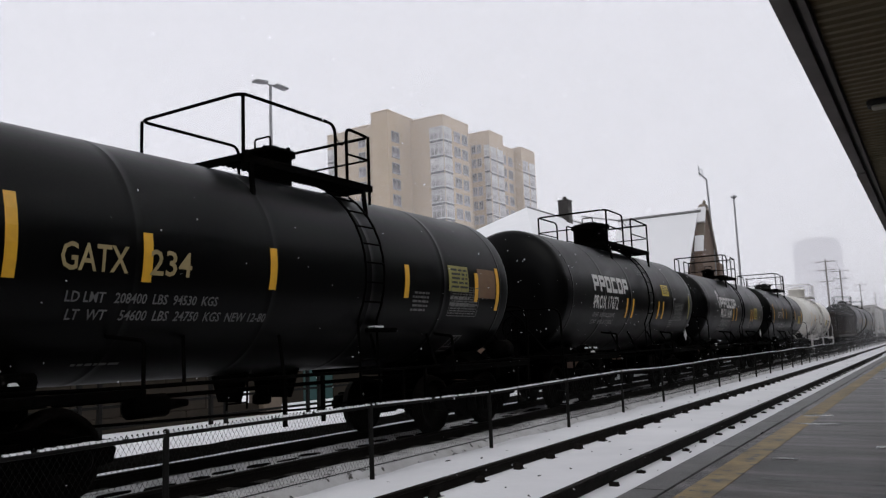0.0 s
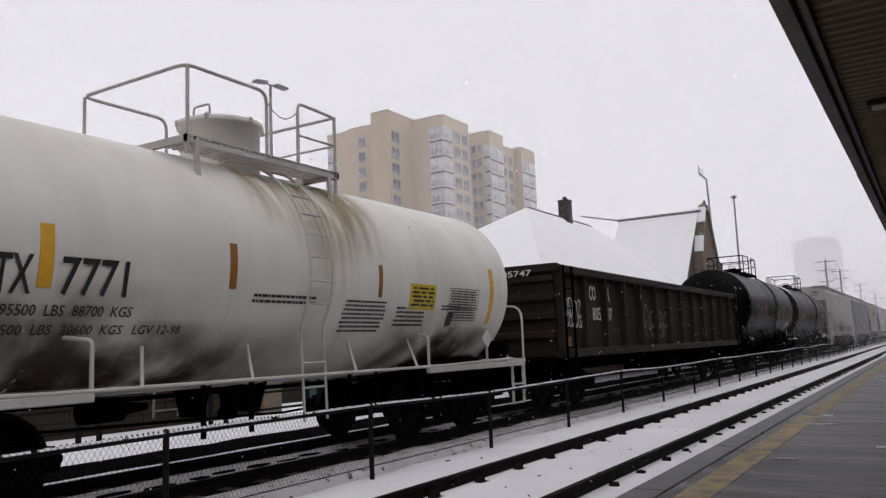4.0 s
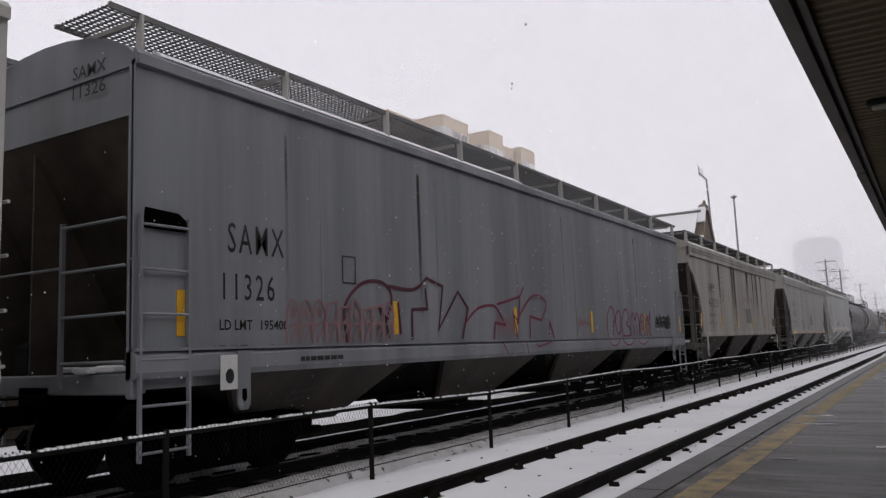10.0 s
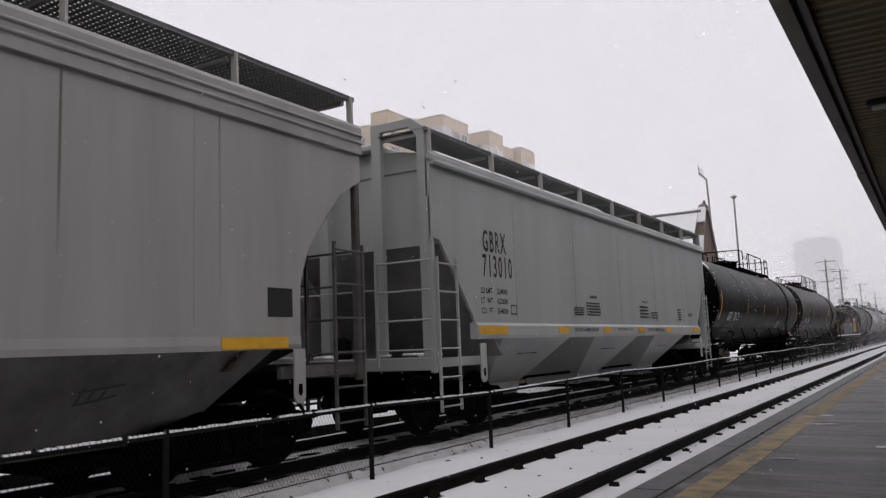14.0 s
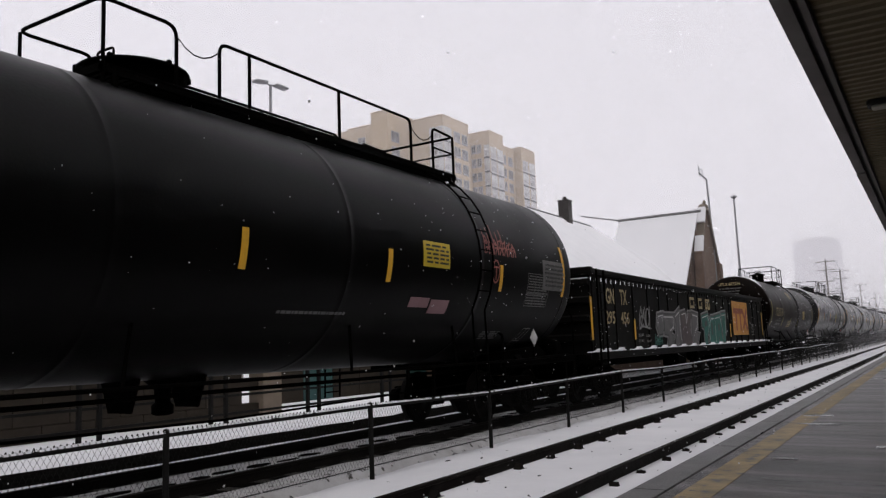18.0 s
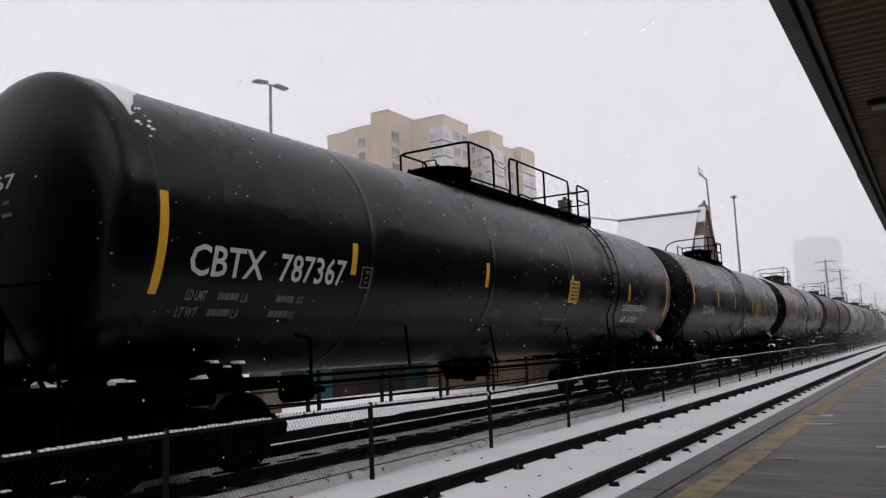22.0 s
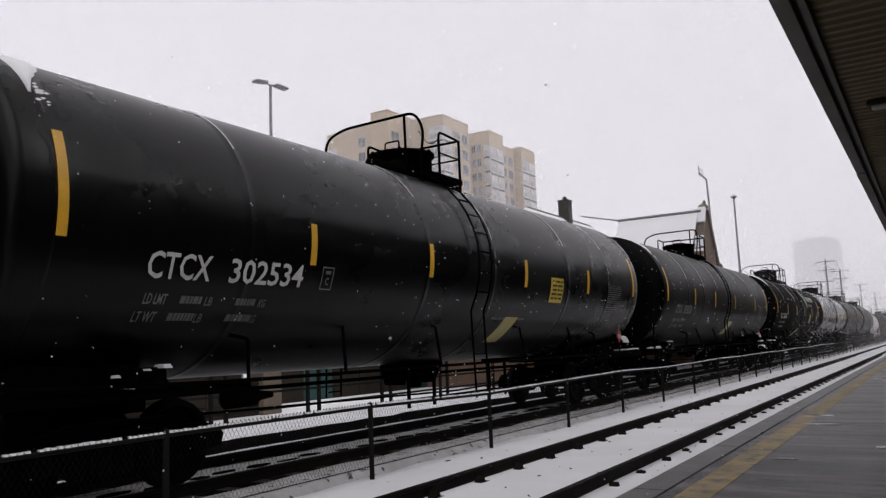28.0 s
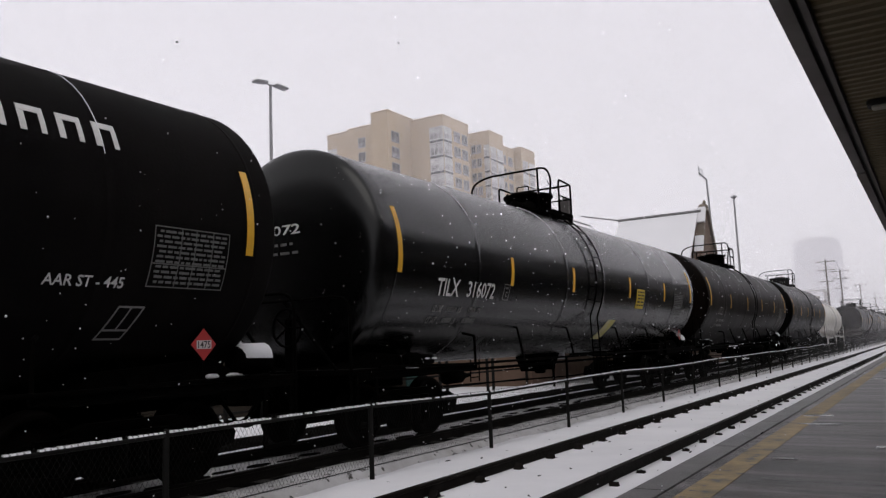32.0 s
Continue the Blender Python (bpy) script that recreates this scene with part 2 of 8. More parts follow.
TAN = mat("tan_render", (0.45, 0.36, 0.265), 0.85, col2=(0.38, 0.305, 0.225), scale=0.25, amount=0.8, grain=5, bump=0.05)
PANE = mat("window_glass", (0.05, 0.045, 0.052), 0.3, col2=(0.30, 0.29, 0.31), scale=0.6, amount=0.8, grain=4, bump=0.0, random_tint=0.5)
BAY_PANE = mat("curtained_window_glass", (0.55, 0.535, 0.55), 0.3, col2=(0.13, 0.125, 0.13), scale=0.55, amount=0.9, grain=4, bump=0.0, random_tint=0.35)
FRAME_D = mat("grey_bay_frame", (0.34, 0.34, 0.36), 0.5, grain=10, bump=0.02)
FRAME_W = mat("pale_window_frame", (0.55, 0.55, 0.56), 0.5, grain=10, bump=0.02)
SPANDREL = mat("grey_spandrel", (0.12, 0.12, 0.135), 0.5, col2=(0.07, 0.07, 0.08), scale=0.5, grain=10, bump=0.02)
BRICK = mat("brown_brick", (0.15, 0.095, 0.065), 0.85, col2=(0.10, 0.062, 0.045), scale=1.5, amount=0.9, grain=20, bump=0.3)
STONE = mat("stone_trim", (0.15, 0.115, 0.085), 0.8, col2=(0.10, 0.08, 0.06), scale=2, grain=20, bump=0.2)
CHIMNEY = mat("dark_brick_chimney", (0.05, 0.045, 0.043), 0.85, col2=(0.03, 0.027, 0.026), scale=3, grain=20, bump=0.3)
WALL_BROWN = mat("brown_block_wall", (0.034, 0.028, 0.022), 0.85, col2=(0.02, 0.016, 0.013), scale=1.5, grain=20, bump=0.2, spec=0.05)
FAR_GREY = mat("distant_concrete", (0.17, 0.17, 0.20), 0.9, col2=(0.14, 0.14, 0.168), scale=0.05, grain=1, bump=0)
POLE = mat("galvanised_pole", (0.30, 0.30, 0.315), 0.5, 0.4, col2=(0.14, 0.14, 0.145), scale=2, grain=30, bump=0.05)
WOOD_POLE = mat("weathered_pole", (0.10, 0.085, 0.075), 0.85, col2=(0.06, 0.05, 0.045), scale=2, grain=30, bump=0.2)
TEAL_BOARD = mat("teal_hoarding", (0.010, 0.055, 0.052), 0.6, col2=(0.008, 0.03, 0.03), scale=1.5, grain=20, bump=0.05)
PALE_WALL = mat("pale_stucco", (0.25, 0.24, 0.23), 0.85, col2=(0.19, 0.18, 0.175), scale=1, grain=20, bump=0.1)
ROOF_GREY = mat("slate_roof", (0.16, 0.155, 0.155), 0.8, col2=(0.10, 0.10, 0.10), scale=2, grain=20, bump=0.2)

# ---------------------------------------------------------------- mesh building
class Geo:
    """Collects faces for one mesh."""
    def __init__(self):
        self.v, self.f, self.s = [], [], []

    def faces(self, verts, faces, smooth=False):
        k = len(self.v)
        self.v += [tuple(p) for p in verts]
        self.f += [tuple(i + k for i in q) for q in faces]
        self.s += [smooth] * len(faces)
        return self

    def box(self, c, size, bevel=0.0, rot=None):
        x, y, z = (a / 2 for a in size)
        if bevel:
            b = min(bevel, x * 0.9, y * 0.9, z * 0.9)
            vs, fs = [], []
            for zz, i in ((-z, b), (-z + b, 0), (z - b, 0), (z, b)):
                q = b
                X, Y = x - i, y - i
                vs += [(-X + q, -Y, zz), (X - q, -Y, zz), (X, -Y + q, zz), (X, Y - q, zz),
                       (X - q, Y, zz), (-X + q, Y, zz), (-X, Y - q, zz), (-X, -Y + q, zz)]
            for r in range(3):
                for j in range(8):
                    a, bb = r * 8 + j, r * 8 + (j + 1) % 8
                    fs.append((a, bb, bb + 8, a + 8))
            fs += [tuple(range(7, -1, -1)), tuple(range(24, 32))]
        else:
            vs = [(-x, -y, -z), (x, -y, -z), (x, y, -z), (-x, y, -z), (-x, -y, z), (x, -y, z), (x, y, z), (-x, y, z)]
            fs = [(0, 3, 2, 1), (4, 5, 6, 7), (0, 1, 5, 4), (1, 2, 6, 5), (2, 3, 7, 6), (3, 0, 4, 7)]
        if rot is not None:
            vs = [rot @ Vector(p) for p in vs]
        return self.faces([(p[0] + c[0], p[1] + c[1], p[2] + c[2]) for p in vs], fs)

    def span(self, a, b, bevel=0.0):
        return self.box([(p + q) / 2 for p, q in zip(a, b)], [abs(q - p) for p, q in zip(a, b)], bevel)

    def beam(self, a, b, w, h):
        a, b = Vector(a), Vector(b)
        d = b - a
        rot = d.to_track_quat('Y', 'Z').to_matrix()
        return self.box((a + b) / 2, (w, d.length, h), 0, rot)

    def tube(self, pts, r, n=6, closed=False):
        pts = [Vector(p) for p in pts]
        m = len(pts)
        rings, up = [], None
        for i, p in enumerate(pts):
            if closed:
                d = pts[(i + 1) % m] - pts[i - 1]
            else:
                d = pts[min(i + 1, m - 1)] - pts[max(i - 1, 0)]
            d.normalize()
            if up is None or abs(up.dot(d)) > 0.98:
                up = Vector((0, 0, 1)) if abs(d.z) < 0.9 else Vector((1, 0, 0))
            side = d.cross(up).normalized()
            up = side.cross(d).normalized()
            rings.append([p + (side * math.cos(a) + up * math.sin(a)) * r for a in (2 * math.pi * j / n for j in range(n))])
        vs = [q for ring in rings for q in ring]
        fs = []
        for i in range(m if closed else m - 1):
            for j in range(n):
                k = (i + 1) % m
                fs.append((i * n + j, i * n + (j + 1) % n, k * n + (j + 1) % n, k * n + j))
        self.faces(vs, fs, True)
        if not closed:
            self.faces(rings[0], [tuple(range(n))])
            self.faces(rings[-1], [tuple(range(n - 1, -1, -1))])
        return self

    def rev(self, prof, n=24, axis='y', c=(0, 0, 0), smooth=True):
        """Revolves (along, radius) pairs round an axis through c."""
        vs, fs = [], []
        for t, r in prof:
            for j in range(n):
                a = 2 * math.pi * j / n
                p, q = r * math.cos(a), r * math.sin(a)
                v = {'x': (t, p, q), 'y': (p, t, q), 'z': (p, q, t)}[axis]
                vs.append((v[0] + c[0], v[1] + c[1], v[2] + c[2]))
        for i in range(len(prof) - 1):
            for j in range(n):
                q = (i * n + j, i * n + (j + 1) % n, (i + 1) * n + (j + 1) % n, (i + 1) * n + j)
                fs.append(q if axis != 'y' else q[::-1])
        self.faces(vs, fs, smooth)
        k = len(prof) - 1
        self.faces(vs[:n], [tuple(range(n))[::-1 if axis != 'y' else 1]])
        self.faces(vs[k * n:], [tuple(range(n))[::1 if axis != 'y' else -1]])
        return self

    def prism(self, poly, lo, hi, axis='x', smooth=False):
        """Extrudes a polygon. axis x: poly is (y, z); y: (x, z); z: (x, y)."""
        def at(p, t):
            return {'x': (t, p[0], p[1]), 'y': (p[0], t, p[1]), 'z': (p[0], p[1], t)}[axis]
        n = len(poly)
        vs = [at(p, lo) for p in poly] + [at(p, hi) for p in poly]
        self.faces(vs, [(i, (i + 1) % n, n + (i + 1) % n, n + i) for i in range(n)], smooth)
        self.faces(vs, [tuple(range(n - 1, -1, -1)), tuple(range(n, 2 * n))])
        return self

    def arc(self, R, zc, z0, z1, y0, y1, slant=0.0, n=5, thick=0.006):
        """A thin curved patch on the near side of a lying drum, from height z0 to z1; slant shifts its top along y."""
        vs, fs = [], []
        for i in range(n + 1):
            z = z0 + (z1 - z0) * i / n
            a = math.asin(max(-0.999, min(0.999, (z - zc) / R)))
            dy = slant * (i / n)
            for rr in (R + 0.002, R + 0.002 + thick):
                for y in (y0 + dy, y1 + dy):
                    vs.append((rr * math.cos(a), y, zc + rr * math.sin(a)))
        for i in range(n):
            k = i * 4
            fs += [(k + 2, k + 3, k + 7, k + 6), (k + 2, k + 6, k + 4, k), (k + 3, k + 1, k + 5, k + 7)]
        fs += [(0, 1, 3, 2), (n * 4 + 2, n * 4 + 3, n * 4 + 1, n * 4)]
        return self.faces(vs, fs)

    def mesh(self, name):
        me = bpy.data.meshes.new(name)
        me.from_pydata(self.v, [], self.f)
        me.polygons.foreach_set("use_smooth", self.s)
        bm = bmesh.new()
        bm.from_mesh(me)
        bmesh.ops.recalc_face_normals(bm, faces=bm.faces)
        bm.to_mesh(me)
        bm.free()
        return me


def part(name, geo, material, parent=None, label="", at=None):
    """Links a Geo (or a finished mesh) as one mesh object under a thing or a part; a list of glyphs as one object each."""
    if isinstance(geo, list):
        return [part("letter", m, material, parent, label, at) for m in geo][-1]
    me = geo if isinstance(geo, bpy.types.Mesh) else geo.mesh(name)
    if not me.materials:
        me.materials.append(material)
    ob = new(name, me)
    if parent is not None:
        ob.parent = parent
    if at is not None:
        ob.matrix_basis = at
    if label:
        ob["label"] = label
    return tagged(ob, kind="stuff") if name in JOINED else ob


JOINED = ("small_print", "sign_print", "panel_print", "scratch", "lettering", "top_platform", "running_board", "graffiti", "stencil", "block_mark")


def thing(name, label, category, at=None, group="", kind=""):
    ob = new(name)
    if at is not None:
        ob.matrix_basis = at
    return tagged(ob, label, category, group, kind)


def solid(name, geo, material, label, category, group="", kind="", at=None):
    return tagged(part(name, geo, material, None, "", at), label, category, group, kind)


KEPT = {}


def shared(key, make):
    if key not in KEPT:
        KEPT[key] = make()
    return KEPT[key]


def bend(points, r, n=4):
    """Rounds the corners of a polyline."""
    pts = [Vector(p) for p in points]
    res = [pts[0]]
    for a, b, c in zip(pts, pts[1:], pts[2:]):
        u, w = (a - b), (c - b)
        k = min(r, u.length * 0.45, w.length * 0.45)
        p, q = b + u.normalized() * k, b + w.normalized() * k
        for i in range(n + 1):
            t = i / n
            res.append(p * (1 - t) ** 2 + b * 2 * t * (1 - t) + q * t * t)
    res.append(pts[-1])
    return res


def letters(text, y0, y1, z0, z1, R=None, zc=None, x=None, lean=0.0, end=None, bold=0.014, apart=True, space=1.0):
    """Lettering that fills y0..y1 by z0..z1 on the drum (R, zc), on a flat side at x, or across an end at y = end (then y0, y1 are x)."""
    cu = bpy.data.curves.new("lettering", 'FONT')
    cu.body = text
    cu.resolution_u = 2
    cu.offset = bold
    cu.space_character = space
    ob = bpy.data.objects.new("lettering", cu)
    me = bpy.data.meshes.new_from_object(ob)
    bpy.data.objects.remove(ob)
    vs = [v.co.copy() for v in me.vertices]
    xs, ys = [v.x for v in vs], [v.y for v in vs]
    ax, bx, ay, by = min(xs), max(xs), min(ys), max(ys)
    for v, p in zip(me.vertices, vs):
        u, w = (p.x - ax) / (bx - ax), (p.y - ay) / (by - ay)
        y, z = y0 + (y1 - y0) * u + lean * w, z0 + (z1 - z0) * w
        if end is not None:
            v.co = (y, end, z)
        elif R:
            a = math.asin((z - zc) / R)
            v.co = ((R + 0.014) * math.cos(a), y, zc + (R + 0.014) * math.sin(a))
        else:
            v.co = (x, y, z)
    me.materials.clear()
    return me if z1 - z0 < 0.13 or not apart else glyphs(me)


def glyphs(me):
    """Splits lettering into one mesh for each character."""
    root = list(range(len(me.vertices)))

    def find(i):
        while root[i] != i:
            root[i] = root[root[i]]
            i = root[i]
        return i

    for e in me.edges:
        root[find(e.vertices[0])] = find(e.vertices[1])
    groups = {}
    for q in me.polygons:
        groups.setdefault(find(q.vertices[0]), []).append(tuple(q.vertices))
    res = []
    for faces in groups.values():
        used = sorted({i for q in faces for i in q})
        place = {i: k for k, i in enumerate(used)}
        m = bpy.data.meshes.new("letter")
        m.from_pydata([tuple(me.vertices[i].co) for i in used], [], [tuple(place[i] for i in q) for q in faces])
        res.append(m)
    return res


def ribbon(g, path, w, place):
    """A painted line of width w along a path of (y, z), with mitred corners."""
    path = [p for i, p in enumerate(path) if i == 0 or math.hypot(p[0] - path[i - 1][0], p[1] - path[i - 1][1]) > 1e-4]
    shut = math.hypot(path[0][0] - path[-1][0], path[0][1] - path[-1][1]) < 1e-4
    m = len(path)
    vs = []
    for i, (y, z) in enumerate(path):
        p = path[i - 1] if i else (path[-2] if shut else None)
        q = path[i + 1] if i < m - 1 else (path[1] if shut else None)
        d1 = Vector((y - p[0], z - p[1])).normalized() if p else None
        d2 = Vector((q[0] - y, q[1] - z)).normalized() if q else None
        d1, d2 = d1 or d2, d2 or d1
        n = Vector((-(d1.y + d2.y), d1.x + d2.x))
        n = n.normalized() if n.length > 0.05 else Vector((-d1.y, d1.x))
        k = w / 2 / max(n.dot(Vector((-d1.y, d1.x))), 0.45)
        y += (0 if p else -d2.x * w * 0.4) + (0 if q else d1.x * w * 0.4)
        z += (0 if p else -d2.y * w * 0.4) + (0 if q else d1.y * w * 0.4)
        vs += [place(y + n.x * k, z + n.y * k), place(y - n.x * k, z - n.y * k)]
    g.faces(vs, [(2 * i, 2 * i + 1, 2 * i + 3, 2 * i + 2) for i in range(m - 1)])


def drum_strokes(paths, w, R, zc):
    """Painted lines on the near side of the drum (R, zc): paths of (y, z)."""
    g = Geo()

    def at(y, z, k):
        a = math.asin(max(-0.99, min(0.99, (z - zc) / R)))
        return (R + 0.012 + 0.0006 * k) * math.cos(a), y, zc + (R + 0.012 + 0.0006 * k) * math.sin(a)

    for k, path in enumerate(paths):
        fine = []
        for p, q in zip(path, path[1:]):
            n = max(1, int(math.hypot(q[0] - p[0], q[1] - p[1]) / 0.07))
            fine += [(p[0] + (q[0] - p[0]) * i / n, p[1] + (q[1] - p[1]) * i / n) for i in range(n)]
        ribbon(g, fine + [path[-1]], w, lambda y, z, k=k: at(y, z, k))
    return g


def flow(points, n=5):
    """A smooth curve through a few points."""
    p = [points[0]] + list(points) + [points[-1]]
    out = []
    for i in range(1, len(p) - 2):
        for j in range(n):
            t = j / n
            out.append(tuple(0.5 * (2 * p[i][k] + (p[i + 1][k] - p[i - 1][k]) * t + (2 * p[i - 1][k] - 5 * p[i][k] + 4 * p[i + 1][k] - p[i + 2][k]) * t * t
                                    + (3 * p[i][k] - p[i - 1][k] - 3 * p[i + 1][k] + p[i + 2][k]) * t ** 3) for k in (0, 1)))
    return out + [tuple(points[-1])]


def print_bars(seed, y0, y1, z0, z1, rows, R=None, zc=None, x=None, word=0.16):
    """Rows of small print too small to read, as plain bars."""
    rnd = random.Random(seed)
    g = Geo()
    h = (z1 - z0) / (rows * 2.1) if rows > 1 else z1 - z0
    for i in range(rows):
        z = z1 - (i + 0.5) * (z1 - z0) / rows
        y = y0 + rnd.random() * 0.05
        while y < y1 - 0.03:
            e = min(y + word * (0.4 + rnd.random()), y1)
            if R:
                g.arc(R, zc, z - h / 2, z + h / 2, y, e, n=1, thick=0.004)
            else:
                g.span((x, y, z - h / 2), (x + 0.004, e, z + h / 2))
            y = e + word * 0.25
    return g


# ---------------------------------------------------------------- ground, tracks, platform
ZR = 0.05                                   # rail head of the freight track
XC = -7.93                                  # its centre line
XN = -4.0                                   # centre line of the platform track


def ground_sheet():
    g = Geo()
    xs = [-900, -300, -120, -60, -30, -20, -15, -12, -9.6, -8.9, -6.9, -5.5, -4, -2.6, 0, 8, 30, 120, 500, 900]
    ys = [-900, -450, -200, -80, -30, -10, 0, 3, 6, 9, 12, 16, 20, 26, 34, 45, 60, 90, 140, 250, 450, 900, 1600]
    vs = [(x, y, -0.14 + 0.015 * noise.noise(Vector((x * 0.7, y * 0.31, 0)))) for y in ys for x in xs]
    n = len(xs)
    fs = [(j * n + i, j * n + i + 1, (j + 1) * n + i + 1, (j + 1) * n + i) for j in range(len(ys) - 1) for i in range(n - 1)]
    return g.faces(vs, fs, True)


solid("ground", ground_sheet(), SNOW, "snow-covered ground beside the railway tracks", "ground", kind="structure")


def rail_geo(x, z, y0, y1):
    prof = [(-0.075, -0.18), (0.075, -0.18), (0.075, -0.165), (0.012, -0.145), (0.012, -0.04), (0.037, -0.028), (0.037, -0.006),
            (0.03, 0), (-0.03, 0), (-0.037, -0.006), (-0.037, -0.028), (-0.012, -0.04), (-0.012, -0.145), (-0.075, -0.165)]
    return Geo().prism([(x + a, z + b) for a, b in prof], y0, y1, 'y')


near_track = thing("railway_track", "snow-filled railway track with dark rusty rails beside the platform", "railway track", kind="structure")
for xr in (XN - 0.755, XN + 0.755):
    part("rail", rail_geo(xr, 0.0, -420, 900), RAIL, near_track)
far_track = thing("railway_track", "freight railway track with dark wet ballast and snow strips", "railway track", kind="structure")
for xr in (XC - 0.755, XC + 0.755):
    part("rail", rail_geo(xr, ZR, -420, 900), RAIL, far_track)


def strip(name, x0, x1, z, material, label, seed, wobble=0.12, y0=-420.0, y1=900.0):
    """A long low bank along the track with uneven edges."""
    rnd = random.Random(seed)
    ys = [y0, -100, -30] + [-10 + 0.8 * i for i in range(100)] + [75 + 5 * i for i in range(12)] + [160, 250, 500, y1]
    vs, fs = [], []
    for y in ys:
        a, b = rnd.uniform(-wobble, wobble), rnd.uniform(-wobble, wobble)
        vs += [(x0 - 0.15 + a, y, -0.18), (x0 + a, y, z), (x1 + b, y, z + rnd.uniform(-0.01, 0.01)), (x1 + 0.15 + b, y, -0.18)]
    for i in range(len(ys) - 1):
        for j in range(3):
            fs.append((i * 4 + j, i * 4 + j + 1, i * 4 + j + 5, i * 4 + j + 4))
    return solid(name, Geo().faces(vs, fs, True), material, label, "ballast", kind="structure")


strip("ballast_1", -8.75, -6.85, -0.10, BALLAST, "dark wet crushed stone ballast under the freight track", 1)
strip("ballast_2", -11.3, -9.62, -0.12, BALLAST, "dark wet crushed stone ballast strip between snow banks", 2)
strip("snow_bank_1", -8.45, -7.72, -0.075, GREY_SNOW, "trodden grey snow lying between the freight rails", 3, 0.05)
strip("snow_bank_2", -9.5, -8.95, -0.05, CLEAN_SNOW, "narrow snow bank beside the freight track", 4, 0.06)
strip("snow_bank_3", -6.85, -6.25, -0.06, GREY_SNOW, "grey snow along the foot of the fence", 5, 0.08)

# ties: dark ends and plates show through the snow
tie_me = Geo().span((-1.28, -0.11, -0.16), (1.28, 0.11, 0.0), 0.01).mesh("tie")
for k in range(70):
    part("tie", tie_me, TIE, near_track, at=pose(XN, 1.9 + k * 0.49 * 2, -0.175, 0, 0, random.uniform(-0.6, 0.6)))
for k in range(90):
    part("tie", tie_me, TIE, far_track, at=pose(XC, 2.1 + k * 0.56, -0.092, 0, 0, random.uniform(-0.6, 0.6)))


# bare wet patches melted through the snow between the freight rails
melt = random.Random(31)
for k in range(80):
    a, b, yy = melt.uniform(0.05, 0.13), melt.uniform(0.12, 0.26), 2.4 + 0.56 * k + melt.uniform(-0.06, 0.06)
    part("bare_patch", Geo().prism([(a * math.cos(q * 0.785) * melt.uniform(0.8, 1.2), b * math.sin(q * 0.785)) for q in range(8)], -0.1, -0.062, 'z'), BALLAST, far_track, "dark wet patch between the ties", pose(XC + melt.uniform(-0.2, 0.05), yy, 0))


def clip_geo(seed):
    rnd = random.Random(seed)
    g = Geo()
    g.prism([(-0.05, -0.17), (0.06, -0.17), (0.04, -0.135), (0.015, -0.105 + rnd.uniform(0, 0.02)), (-0.02, -0.13), (-0.035, -0.145)], -0.02, 0.06 + rnd.uniform(0, 0.03), 'x')
    g.prism([(-0.1, -0.17), (0.12, -0.17), (0.1, -0.158), (-0.08, -0.158)], 0.0, 0.10, 'x')
    g.box((0.03, 0.02, -0.12), (0.04, 0.03, 0.05), 0.008)
    return g


clips = [clip_geo(i).mesh("rail_clip") for i in range(4)]
for k in range(60):
    part("rail_clip", clips[k % 4], RAIL, near_track, at=pose(XN - 0.69, 1.36 + 0.98 * k + random.uniform(-0.05, 0.05), 0.02))
    part("rail_clip", clips[(k + 1) % 4], RAIL, near_track, at=pose(XN + 0.85, 1.5 + 0.98 * k + random.uniform(-0.05, 0.05), -0.005))

# stones and clods lying on the snow
rnd = random.Random(5)
clods = Geo()
for k in range(170):
    x, y = rnd.choice((rnd.uniform(-5.9, -4.95), rnd.uniform(-4.5, -3.5), rnd.uniform(-3.1, -2.5))), 3 + rnd.random() ** 1.6 * 40
    s = rnd.uniform(0.008, 0.03)
    pts = [(x + rnd.uniform(-s, s), y + rnd.uniform(-s * 2, s * 2), -0.13 + rnd.uniform(0, s)) for _ in range(6)]
    clods.faces(pts, [(0, 1, 2), (0, 2, 3), (0, 3, 4), (1, 4, 5), (2, 3, 5), (0, 1, 4), (1, 2, 5), (3, 4, 5)])
solid("scattered_stones", clods, BALLAST, "dark stones and clods lying on the snow", "stones", kind="stuff")

# platform: edge strip, joint, yellow line, asphalt
ZP = 0.13
plat = thing("platform", "low wet asphalt station platform with a worn yellow safety line", "platform", kind="structure")
for k in range(-6, 60):
    part("edge_slab", shared("edge", lambda: Geo().span((-2.39, 0.006, -0.2), (-2.10, 2.994, ZP), 0.006).mesh("edge_slab")), CONCRETE, plat, at=pose(0, k * 3.0 + 0.9, 0))
part("joint", Geo().span((-2.10, -60, -0.2), (-2.075, 900, ZP - 0.03)), TRIM_DARK, plat, "dark open joint")
part("surface", Geo().span((-2.075, -60, -0.2), (9.0, 900, ZP)), ASPHALT, plat, "dark wet asphalt paving")
part("safety_line", Geo().span((-1.95, -60, ZP), (-1.67, 900, ZP + 0.004)), YELLOW_LINE, plat, "worn and faded yellow line")
rj = random.Random(8)
yj = 4.2
while yj < 40:
    xa = rj.uniform(-1.6, 0.2)
    part("wet_joint", Geo().span((xa, yj, ZP), (xa + rj.uniform(0.7, 2.2), yj + rj.choice((0.006, 0.01, 0.016)) * (1 + yj * 0.03), ZP + 0.002)), WET, plat, "dark wet streak across the paving", pose(0, 0, 0, 0, 0, rj.uniform(-0.4, 0.4)))
    yj += rj.choice((0.55, 0.9, 1.3, 1.9)) * (1 + yj * 0.03)
